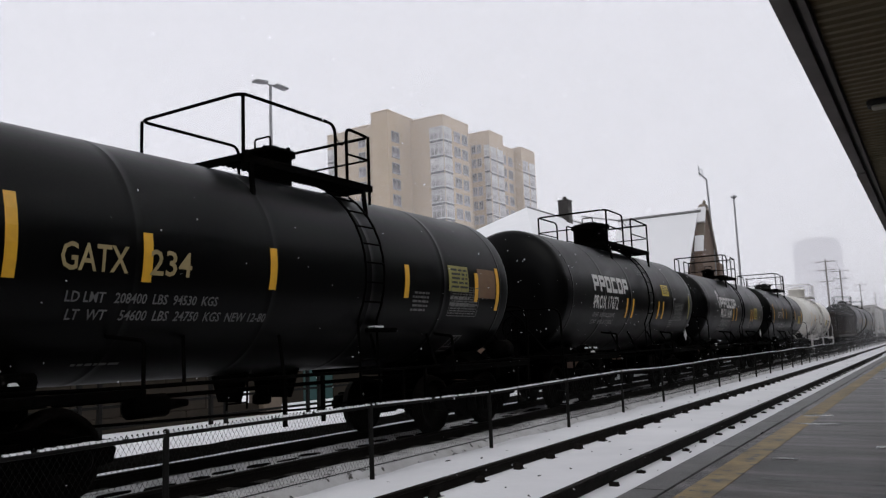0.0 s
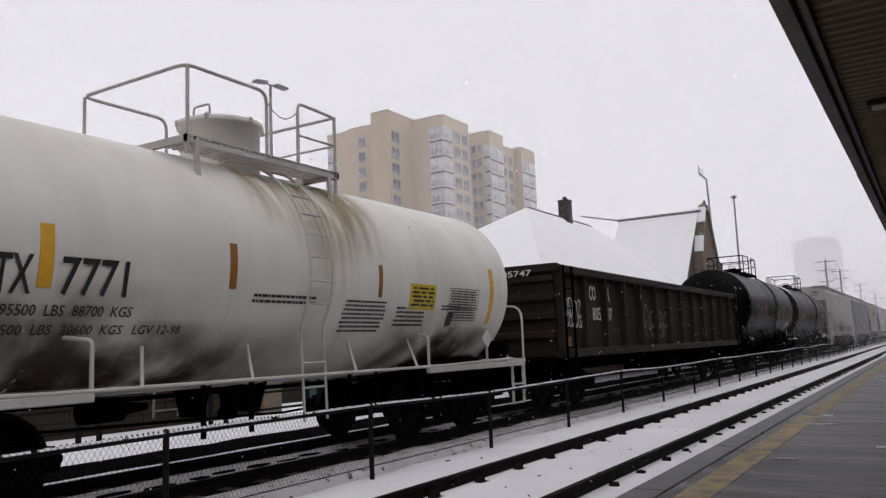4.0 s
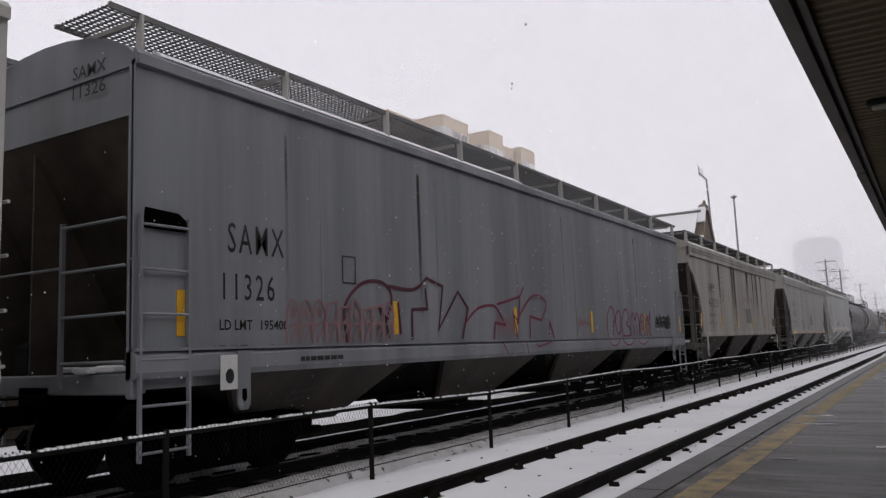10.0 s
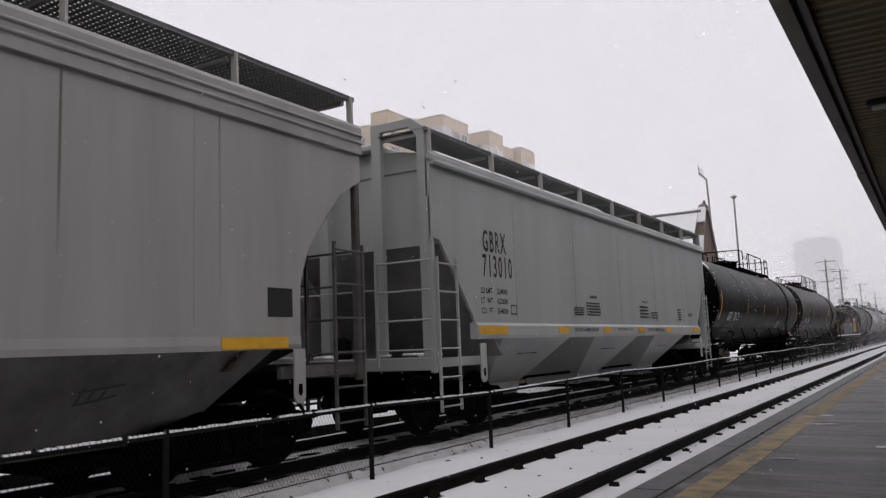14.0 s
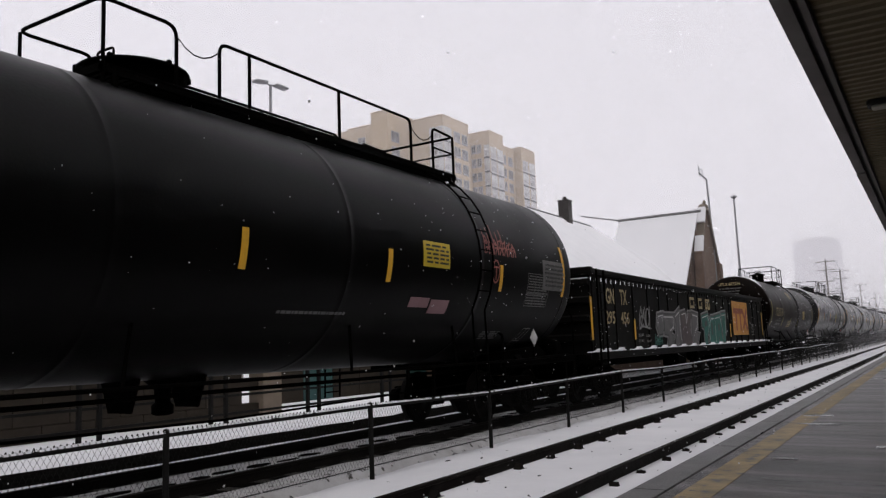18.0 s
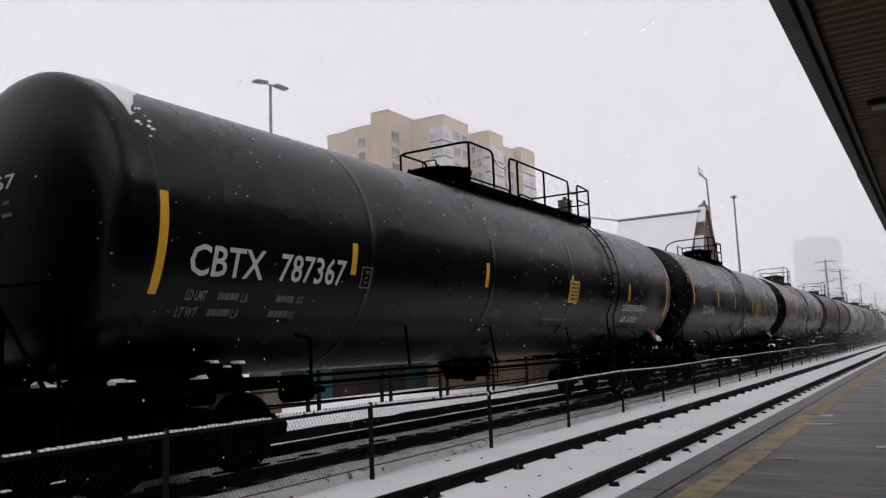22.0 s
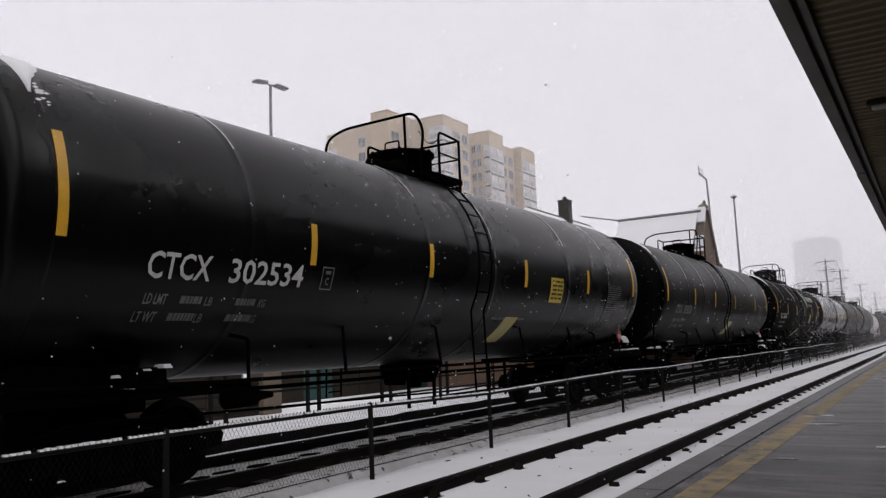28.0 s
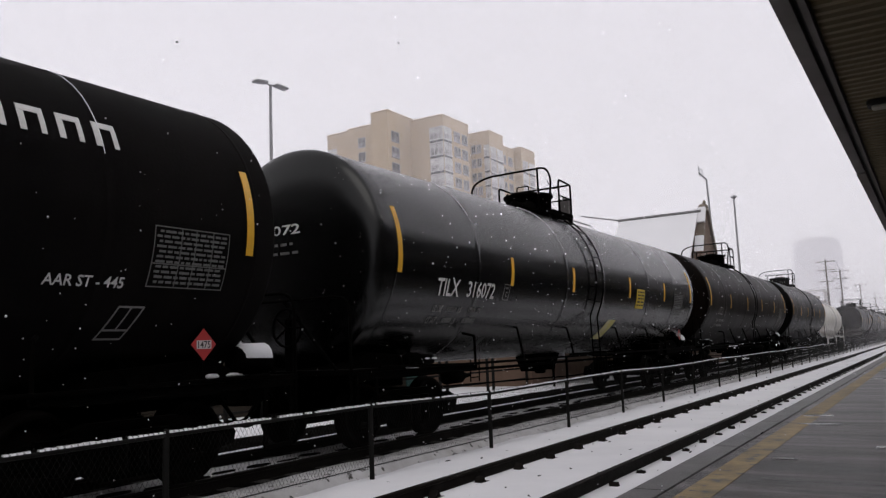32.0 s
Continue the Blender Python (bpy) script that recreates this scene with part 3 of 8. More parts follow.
for k in range(46):
    # ragged wet patches over the edge and the line
    yw = 9 + 1.15 * k * (1 + 0.012 * k)
    xa, wd, dp = rj.uniform(-2.36, -0.2), rj.uniform(0.15, 1.1), rj.uniform(0.03, 0.12) * (1 + 0.03 * yw)
    if xa < -2.05:
        wd = min(wd, -2.105 - xa)
    rim = [(xa + wd * (0.5 - 0.5 * math.cos(a * math.pi / 5) * rj.uniform(0.75, 1.0)), yw + dp * math.sin(a * math.pi / 5) * rj.uniform(0.5, 1.0)) for a in range(10)]
    part("wet_patch", Geo().prism(rim, ZP - 0.01, ZP + 0.006, 'z'), WET, plat, "dark wet patch on the paving")
part("edge_run", Geo().span((-2.39, 181, -0.2), (-2.10, 900, ZP), 0.008), CONCRETE, plat)

# ---------------------------------------------------------------- canopy over the platform
canopy = thing("platform_canopy", "long platform canopy with a ribbed brown soffit and grey metal fascia", "canopy", kind="structure")
CZ = 3.6
part("roof_deck", Geo().span((-0.66, -30, CZ + 0.24), (7.0, 150, CZ + 0.40)), FASCIA, canopy)
part("fascia", Geo().prism([(-0.72, CZ), (-0.61, CZ), (-0.61, CZ + 0.03), (-0.66, CZ + 0.40), (-0.72, CZ + 0.42)], -30, 12.2, 'y'), FASCIA, canopy, "grey metal fascia")
part("fascia", Geo().prism([(-0.72, CZ - 0.015), (-0.605, CZ - 0.015), (-0.605, CZ + 0.03), (-0.66, CZ + 0.40), (-0.72, CZ + 0.42)], 12.23, 150, 'y'), FASCIA, canopy, "grey metal fascia")
# Dark strip stands in for the shaded open gap behind the fascia.
part("drip_edge", Geo().span((-0.605, -30, CZ + 0.05), (-0.575, 150, CZ + 0.20)), TRIM_DARK, canopy)
part("edge_trim", Geo().prism([(-0.575, CZ + 0.035), (-0.53, CZ + 0.035), (-0.53, CZ + 0.12), (-0.575, CZ + 0.12)], -30, 150, 'y'), FASCIA, canopy, "thin metal edge trim")
part("soffit", Geo().span((-0.575, -30, CZ + 0.12), (7.0, 150, CZ + 0.20)), SOFFIT, canopy, "brown metal soffit")
slat = Geo().prism([(-0.052, 0), (0.052, 0), (0.03, -0.045), (-0.03, -0.045)], -0.515, 6.9, 'x').mesh("soffit_rib")
for k in range(150):
    part("soffit_rib", slat, SOFFIT, canopy, at=pose(0, 3.2 + 0.15 * k, CZ + 0.12))
far_ribs = Geo()
for k in range(250):
    far_ribs.span((-0.58, 25.8 + 0.3 * k, CZ + 0.09), (6.9, 25.9 + 0.3 * k, CZ + 0.12))
tagged(part("soffit_rib", far_ribs, SOFFIT, canopy), kind="stuff")
for k in range(14):
    part("canopy_column", Geo().span((2.6, 9 * k - 8.12, ZP - 0.03), (2.85, 9 * k - 7.88, CZ + 0.12), 0.02), FASCIA, canopy)
for yy in (8.75, 14.2, 19.6, 25.0, 30.4):
    lamp = thing("canopy_lamp", "unlit rectangular fluorescent light fitting under the canopy soffit", "lamp", pose(0.06, yy, CZ + 0.08), "lights under the canopy")
    part("housing", Geo().span((-0.42, -0.10, -0.06), (0.62, 0.10, 0.0), 0.015), TRIM_DARK, lamp)
    part("diffuser", Geo().span((-0.38, -0.075, -0.085), (0.58, 0.075, -0.06), 0.01), LENS, lamp, "pale plastic diffuser")

# ---------------------------------------------------------------- chain-link fence between the tracks
XF, FT = -6.0, 0.735
fence = thing("chain_link_fence", "low dark chain-link fence with snow on its top rail", "fence", kind="structure")
fence_posts = shared("fpost", lambda: Geo().rev([(-0.2, 0.03), (FT + 0.01, 0.03), (FT + 0.03, 0.022), (FT + 0.04, 0.0)], 10, 'z').mesh("post"))
sag = {}


def rail_z(y):
    """Height of the top rail: slightly uneven from post to post."""
    k = math.floor((y - 4.85) / 3.05)
    t = (y - 4.85) / 3.05 - k
    for q in (k, k + 1):
        if q not in sag:
            sag[q] = 0.02 * math.sin(q * 2.1) + 0.012 * math.cos(q * 4.7)
    return FT - 0.02 + sag[k] * (1 - t) + sag[k + 1] * t


for k in range(-8, 52):
    part("post", fence_posts, FENCE, fence, at=pose(XF, 4.85 + 3.05 * k, sag.get(k, rail_z(4.85 + 3.05 * k) - FT + 0.02)))
part("top_rail", Geo().tube([(XF, 4.85 + 3.05 * k, rail_z(4.85 + 3.05 * k)) for k in range(-8, 60)], 0.021, 8), FENCE, fence)
part("bottom_wire", Geo().tube([(XF, -20, 0.02), (XF, 190, 0.02)], 0.006, 4), FENCE, fence)


def link_wires(y0, y1, step, r):
    """Crossing wires of the mesh, each a thin square rod, with twisted points above the rail."""
    g = Geo()
    n = int((y1 - y0) / step)
    for i in range(n):
        y = y0 + i * step
        top = rail_z(y)
        h = top + 0.035 - 0.0
        for s in (1, -1):
            run = h * 0.62
            g.beam((XF + 0.012 * s, y, 0.0), (XF + 0.012 * s, y + s * run, h), r, r)
        g.beam((XF, y - step * 0.34, top), (XF + 0.004, y, top + 0.05), 0.006, 0.006).beam((XF + 0.004, y, top + 0.05), (XF, y + step * 0.34, top), 0.006, 0.006)
    return g


mesh_near = part("chain_link", link_wires(2.4, 13.0, 0.055, 0.0019), FENCE, fence)
tagged(mesh_near, kind="stuff")
tagged(part("chain_link", link_wires(13.0, 70.0, 0.085, 0.0036), FENCE, fence), kind="stuff")
rnd = random.Random(12)
cap = Geo()
y = 2.0
while y < 60:
    e = y + rnd.uniform(0.032, 0.042) * (1 if y < 24 else 5)
    if rnd.random() < 0.93:
        h = rnd.uniform(0.014, 0.026)
        z = rail_z(y) + 0.017
        cap.prism([(XF - 0.02, z), (XF + 0.02, z), (XF + 0.012, z + h), (XF - 0.012, z + h)], y, e, 'y')
    y = e + rnd.uniform(0.012, 0.02)
solid("rail_snow", cap, CLEAN_SNOW, "thin ridge of snow lying on the fence rail", "snow", kind="stuff")

# ---------------------------------------------------------------- unseen dark walls added to cut the sky from reflections
# Out of view: blocks sky on the platform side, so tank flanks reflect dark.
block_house = thing("unseen_platform_wall", "unseen dark wall added behind the platform to darken reflections", "building", kind="structure")
part("wall", Geo().span((9.0, -80, -0.2), (9.4, 160, 12.5)), CHIMNEY, block_house)
part("roof_slab", Geo().span((8.7, -80, 12.5), (24.0, 160, 12.9)), CHIMNEY, block_house)
part("wall", Geo().span((23.6, -80, -0.2), (24.0, 160, 12.5)), CHIMNEY, block_house)

# Added out of view behind the camera so tank heads reflect less sky.
unseen_sky_block = thing("unseen_sky_block", "unseen dark block added beyond the tracks to darken reflections", "building", kind="structure")
part("wall", Geo().span((-16.4, -90, -0.2), (-16.0, -12, 15.0)), CHIMNEY, unseen_sky_block)
part("wall", Geo().span((-70, -12.4, -0.2), (-16.4, -12.0, 15.0)), CHIMNEY, unseen_sky_block)
part("roof_slab", Geo().span((-70, -90, 15.0), (-15.8, -11.8, 15.4)), CHIMNEY, unseen_sky_block)

# ---------------------------------------------------------------- the freight train
CARS = []                                   # (thing, place along the train)
WHEELS = []                                 # (wheelset, +1 or -1: which axle of its truck)


def advance(t):
    """How far the train has rolled after t seconds."""
    return 13.0 * t if t < 12 else 13.0 * t - 0.031 * (t - 12) ** 2 / 2


def truck_geo():
    g = Geo()
    side = [(-1.32, 0.52), (-1.28, 0.40), (-1.02, 0.36), (-0.62, 0.36), (-0.42, 0.22), (0.42, 0.22), (0.62, 0.36), (1.02, 0.36), (1.28, 0.40),
            (1.32, 0.52), (1.22, 0.62), (0.95, 0.66), (0.52, 0.78), (-0.52, 0.78), (-0.95, 0.66), (-1.22, 0.62)]
    for s in (-1, 1):
        x0, x1 = sorted((s * 0.93, s * 1.06))
        g.prism(side, x0, x1, 'x')
        for k in (-0.24, 0, 0.24):
            g.rev([(0.30, 0.09), (0.36, 0.10), (0.44, 0.085), (0.52, 0.10), (0.60, 0.085), (0.68, 0.095)], 8, 'z', (s * 1.10, k, 0))
        for k in (-0.89, 0.89):
            g.rev([(s * 1.02, 0.12), (s * 1.16, 0.12), (s * 1.18, 0.09)], 10, 'x', (0, k, 0.457))
            g.box((s * 1.05, k, 0.62), (0.16, 0.34, 0.10), 0.02)
    g.span((-1.0, -0.2, 0.5), (1.0, 0.2, 0.8), 0.04)
    for k in (-0.45, 0.45):
        g.span((-0.8, k - 0.06, 0.36), (0.8, k + 0.06, 0.46), 0.02)
    return g


def wheelset_geo():
    wheel = [(0.52, 0.085), (0.56, 0.12), (0.64, 0.20), (0.655, 0.38), (0.655, 0.485), (0.685, 0.485), (0.70, 0.46), (0.80, 0.452), (0.80, 0.39), (0.74, 0.37),
             (0.72, 0.22), (0.78, 0.14), (0.80, 0.09)]
    prof = [(0.0, 0.085)] + wheel + [(0.9, 0.085), (1.1, 0.07)]
    return Geo().rev([(-a, b) for a, b in prof[:0:-1]] + prof, 28, 'x')


def add_truck(car, y):
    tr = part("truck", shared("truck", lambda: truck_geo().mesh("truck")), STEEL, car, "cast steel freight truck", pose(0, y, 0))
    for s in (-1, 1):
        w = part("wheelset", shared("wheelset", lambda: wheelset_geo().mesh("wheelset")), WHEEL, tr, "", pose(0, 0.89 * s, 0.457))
        WHEELS.append((w, s))


def coupler_geo():
    g = Geo()
    g.span((-0.09, 0, 0.75), (0.09, 0.62, 0.95), 0.02)
    g.prism([(-0.16, 0.5), (0.05, 0.5), (0.16, 0.62), (0.14, 0.78), (0.04, 0.80), (0.02, 0.66), (-0.08, 0.64), (-0.12, 0.78), (-0.2, 0.76)], 0.71, 0.99, 'z')
    g.tube(bend([(0.3, 0.0, 0.85), (0.34, 0.3, 0.45), (0.2, 0.75, 0.5)], 0.2), 0.025, 6)
    g.tube([(0, 0.15, 1.02), (0.9, 0.1, 1.0), (1.25, 0.08, 0.75)], 0.016, 5)
    return g


def add_coupler(car, y, way):
    part("coupler", shared("coupler", lambda: coupler_geo().mesh("coupler")), STEEL, car, "", pose(0, y, 0, 0, 0, 0 if way > 0 else 180))


def car_at(name, u, label, group=""):
    car = thing(name, label, "freight car", pose(XC, u, ZR), group)
    CARS.append((car, u))
    return car


def curve_up(R, zc, a0, a1, y, off, n=10):
    """Points along the drum's girth from angle a0 to a1 (degrees above the waist, near side)."""
    return [((R + off) * math.cos(radians(a)), y, zc + (R + off) * math.sin(radians(a))) for a in (a0 + (a1 - a0) * i / n for i in range(n + 1))]


def tank_car(u0, u1, R, zc, paint, label, steel=STEEL, loops=((-0.9, 0.1), (0.6, 1.3)), dome=(0.2, 0.5, 0.45), ladder=0.6, deck_z=0.02, rail_top=0.86, mid_rail=False, seam_snow=False,
             bars=5, bar_mat=REFLECT, bar_z=(2.42, 2.92), end_bar=(2.45, 3.4), seams=4, text=(), signs=(), snow=0.0, head=0.62, hoop=False, bar_at=None, pl_y=None,
             side_rail=True, plate=False, tint=LETTER_W, prints=True, wide=0.98, placard=None, lines=(), end_text="", end_at=(-0.78, 0.3, 0.2), truck_in=1.1, seam_at=None, data_y=None, test_at=None, name="tank_car"):
    L = u1 - u0
    h = L / 2
    car = car_at(name, (u0 + u1) / 2, label)
    # shell with dished ends and weld seams
    prof = []
    for i in range(11):
        a = math.pi / 2 * i / 10
        prof.append((-h - 0.25 - (head - 0.25) * math.cos(a), max(R * math.sin(a) ** 0.66, 0.02)))
    prof += [(-h + 0.03, R), (-h + 0.12, R)]
    seam_y = [h * q for q in seam_at] if seam_at else [-h + L * k / (seams + 1) for k in range(1, seams + 1)]
    for y in seam_y:
        prof += [(y - 0.10, R), (y - 0.02, R), (y - 0.012, R + 0.003), (y + 0.012, R + 0.003), (y + 0.02, R), (y + 0.10, R)]
    prof += [(-a, r) for a, r in prof[:13][::-1]]
    part("tank", Geo().rev(prof, 64, 'y', (0, 0, zc)), paint, car)
    for s in (-1, 1):
        part("head_band", Geo().rev([(s * h - 0.03, R - 0.003), (s * h - 0.025, R + 0.004), (s * h + 0.02, R + 0.004), (s * h + 0.025, R - 0.003)], 64, 'y', (0, 0, zc)), paint, car)
    # stub sills, end platforms, bolster saddles
    tc = h - truck_in
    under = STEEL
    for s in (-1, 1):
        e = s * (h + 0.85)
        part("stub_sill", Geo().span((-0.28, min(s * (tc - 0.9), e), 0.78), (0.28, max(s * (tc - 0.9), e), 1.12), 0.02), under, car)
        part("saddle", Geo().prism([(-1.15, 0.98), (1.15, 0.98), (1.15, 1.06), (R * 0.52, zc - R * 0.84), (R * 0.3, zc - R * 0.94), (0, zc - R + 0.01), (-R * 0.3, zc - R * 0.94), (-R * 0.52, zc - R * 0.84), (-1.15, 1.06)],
                                   s * tc - 0.13, s * tc + 0.13, 'y'), under, car)
        part("end_platform", Geo().span((-1.45, min(s * (h + 0.1), e), 1.06), (1.45, max(s * (h + 0.1), e), 1.13), 0.01), steel, car)
        rail = bend([(1.42, s * (h + 0.82), 0.55), (1.42, s * (h + 0.82), 2.1), (-1.42, s * (h + 0.82), 2.1), (-1.42, s * (h + 0.82), 0.55)], 0.25)
        part("end_handrail", Geo().tube(rail, 0.021, 6), steel, car)
        step = Geo()
        for zz in (0.35, 0.68):
            step.beam((1.44, s * (h + 0.3), zz), (1.44, s * (h + 0.72), zz), 0.05, 0.03)
        for yy in (0.3, 0.72):
            step.beam((1.44, s * (h + yy), 0.33), (1.44, s * (h + yy), 1.1), 0.03, 0.05)
        part("sill_step", step, steel, car)
        for xs in (1, -1):
            part("end_brace", Geo().tube([(xs * 0.25, s * (h + 0.81), 2.09), (xs * 1.15, s * (h + 0.78), 1.12)], 0.024, 6), steel, car)
        for xs in (1, -1):
            ya, yb = sorted((s * (h + 0.72), s * (tc - 1.35)))
            part("side_channel", Geo().span((xs * 1.40, ya, 1.0), (xs * 1.47, yb, 1.09), 0.012), steel, car)
            part("grab_post", Geo().tube(bend([(xs * 1.44, s * (tc - 1.33), 1.05), (xs * 1.44, s * (tc - 1.33), 1.55), (xs * R * 0.78, s * (tc - 1.2), 1.6)], 0.05), 0.022, 6), steel, car)
        # Filler block added so no light shows between tank end and platform.
        part("end_cradle", Geo().prism([(s * (tc - 0.75), 0.95), (s * (h + 0.42), 0.95), (s * (h + 0.42), 1.10), (s * (h - 0.1), zc - R * 0.86), (s * (tc - 0.5), zc - R * 0.92)], -R * 0.62, R * 0.62, 'x'), under, car, "dark filler block added under the tank end")
        if s > 0:
            part("air_reservoir", Geo().rev([(h + 0.22, 0.10), (h + 0.26, 0.17), (h + 0.74, 0.17), (h + 0.78, 0.10)], 14, 'y', (1.0, 0, 1.31)), under, car, "air reservoir on the end platform")
            part("ledge_snow", Geo().rev([(h + 0.25, 0.10), (h + 0.29, 0.165), (h + 0.71, 0.17), (h + 0.75, 0.11)], 14, 'y', (1.0, 0, 1.345)), CLEAN_SNOW, car, "snow lying on the air reservoir") if snow or seam_snow else None
        if s < 0:
            hub = (0.35, -h - 0.86, 1.72)
            wheel_ = part("brake_wheel", Geo().tube([(hub[0] + 0.26 * math.cos(a * math.pi / 8), hub[1], hub[2] + 0.26 * math.sin(a * math.pi / 8)) for a in range(16)], 0.018, 5, True), steel, car, "spoked hand brake wheel")
            for a in range(5):
                part("spoke", Geo().tube([hub, (hub[0] + 0.26 * math.cos(a * 1.2566), hub[1], hub[2] + 0.26 * math.sin(a * 1.2566))], 0.014, 4), steel, wheel_)
            part("brake_stand", Geo().span((hub[0] - 0.08, hub[1] + 0.02, 1.1), (hub[0] + 0.08, hub[1] + 0.12, 1.85), 0.02), steel, car)
            rv = random.Random(L * 3)
            part("air_valve", Geo().box((1.15, -tc - 0.1, 1.22), (0.22, 0.34, 0.2), 0.05).rev([(-tc + 0.05, 0.09), (-tc + 0.4, 0.09), (-tc + 0.42, 0.05)], 10, 'y', (1.15, 0, 1.2)), steel, car)
            for q in range(4):
                yq, wq = -tc - 0.25 + 0.19 * q, rv.uniform(0.05, 0.13)
                part("ledge_snow", Geo().prism([(yq, 1.0), (yq + wq, 1.0), (yq + wq * 0.7, 1.0 + 0.35 * wq), (yq + 0.1 * wq, 1.0 + 0.3 * wq)], 1.1, 1.25, 'x'), CLEAN_SNOW, car, "small clump of snow", pose(0.03, 0, rv.uniform(0.0, 0.33)))
        add_coupler(car, s * (h + 0.68), s)
        add_truck(car, s * tc)
        if snow:
            rl = random.Random(L + s)
            for q in range(6):
                part("ledge_snow", Geo().box((0, 0, 0), (rl.uniform(0.1, 0.3), rl.uniform(0.08, 0.25), rl.uniform(0.03, 0.1)), 0.025), CLEAN_SNOW, car, "clump of snow on the end platform", pose(rl.uniform(0.4, 1.4), s * (h + rl.uniform(-0.1, 0.7)), 1.15, 0, 0, rl.uniform(-40, 40)))
    if side_rail:
        for xs in (1, -1):
            x = xs * min(R + 0.02, 1.5)
            g = Geo().tube([(x, -h - 0.3, 1.14), (x, -tc + 0.9, 1.10), (x, tc - 0.9, 1.10), (x, h + 0.3, 1.14)], 0.024, 6)
            part("side_handrail", g, steel, car)
            for yy in (-0.55 * tc, -0.2 * tc, 0.25 * tc, 0.6 * tc):
                part("rail_bracket", Geo().tube([(x, yy, 1.10), (xs * R * 0.75, yy + 0.28, zc - R * 0.62)], 0.022, 5), steel, car)
    # gear hung under the belly
    belly = Geo()
    belly.tube([(0.5, -tc + 1.0, 0.95), (0.5, tc - 1.0, 0.95)], 0.03, 6)
    belly.tube([(0.62, -tc + 1.2, 0.72), (0.66, 0.5, 0.62), (0.62, tc - 1.2, 0.72)], 0.016, 5)
    part("brake_pipe", belly, under, car)
    part("brake_cylinder", Geo().rev([(-0.3, 0.08), (-0.28, 0.13), (0.18, 0.13), (0.22, 0.07), (0.5, 0.04)], 14, 'y', (0.55, -tc + 2.1, 0.86)), under, car)
    part("outlet_valve", Geo().rev([(zc - R - 0.42, 0.09), (zc - R - 0.40, 0.13), (zc - R - 0.3, 0.13), (zc - R - 0.27, 0.09), (zc - R - 0.12, 0.10), (zc - R + 0.03, 0.26)], 14, 'z', (0, 0.15, 0)), under, car)
    for yy in (-0.45, 0.5):
        skid = Geo().prism([(-0.35, zc - R + 0.05), (0.35, zc - R + 0.05), (0.2, zc - R - 0.35), (-0.2, zc - R - 0.35)], yy, yy + 0.03, 'y')
        part("valve_skid", skid, under, car)
    hang = Geo()
    for yy in (ladder - 1.6, ladder - 0.9, ladder + 0.9, ladder + 1.5):
        hang.beam((1.2, yy, 1.1), (1.2, yy, 0.5), 0.035, 0.05)
    hang.tube([(1.2, ladder - 1.7, 0.62), (1.2, ladder + 1.6, 0.62)], 0.018, 5)
    part("under_rail", hang, under, car)
    # top platform, manway and railings
    zt = zc + R
    p0, p1 = loops[0][0], loops[-1][1]
    zp = zt + deck_z
    deck = Geo()
    deck.span((-wide, p0, zp - 0.07), (wide, p0 + 0.05, zp + 0.02)).span((-wide, p1 - 0.05, zp - 0.07), (wide, p1 + 0.06, zp + 0.02))
    for xx in (-wide, wide - 0.05):
        deck.span((xx, p0, zp - 0.08), (xx + 0.05, p1 + 0.06, zp + 0.02))
    k = 0
    while p0 + 0.1 + k * 0.09 < p1 - 0.06:
        for a, b in ((-wide, -0.4 * wide), (0.4 * wide, wide)):
            deck.span((a, p0 + 0.10 + k * 0.09, zp - 0.02), (b, p0 + 0.14 + k * 0.09, zp + 0.01))
        k += 1
    part("top_platform", deck, steel, car, "steel grating platform")
    for yy in (p0 + 0.15, p1 - 0.15):
        for s in (-1, 1):
            xb = min(wide + 0.02, R * 0.9)
            part("platform_leg", Geo().beam((s * (wide - 0.03), yy, zp), (s * xb, yy, zc + math.sqrt(R * R - xb * xb) - 0.02), 0.05, 0.05), steel, car)
    dy, dr, dh = dome
    if dr:
        part("manway", Geo().rev([(zt - 0.12, dr), (zt + dh * 0.80, dr), (zt + dh * 0.82, dr + 0.05), (zt + dh * 0.93, dr + 0.05), (zt + dh, dr * 0.8)], 26, 'z', (0, dy, 0)), paint if paint is WHITE else steel, car)
        lid = Geo().rev([(zt + dh, dr * 0.5), (zt + dh + 0.05, dr * 0.42), (zt + dh + 0.06, 0.03)], 20, 'z', (0, dy, 0))
        cover = part("manway_cover", lid, steel, car)
        for j in range(6):
            a = j * math.pi / 3
            part("bolt", shared(("manbolt", steel.name), lambda: Geo().box((0, 0, 0), (0.06, 0.06, 0.09), 0.015).mesh("bolt")), steel, cover, at=pose((dr + 0.04) * math.cos(a), dy + (dr + 0.04) * math.sin(a), zt + dh * 0.9))
        part("handle", Geo().tube(bend([(-0.1, dy - dr * 0.7, zt + dh), (-0.1, dy - dr * 0.7, zt + dh + 0.14), (0.2, dy - dr * 0.7, zt + dh + 0.14), (0.2, dy - dr * 0.7, zt + dh)], 0.05), 0.016, 5), steel, cover)
    top = zt + rail_top
    r = 0.024
    x = wide - 0.02
    last = len(loops) - 1
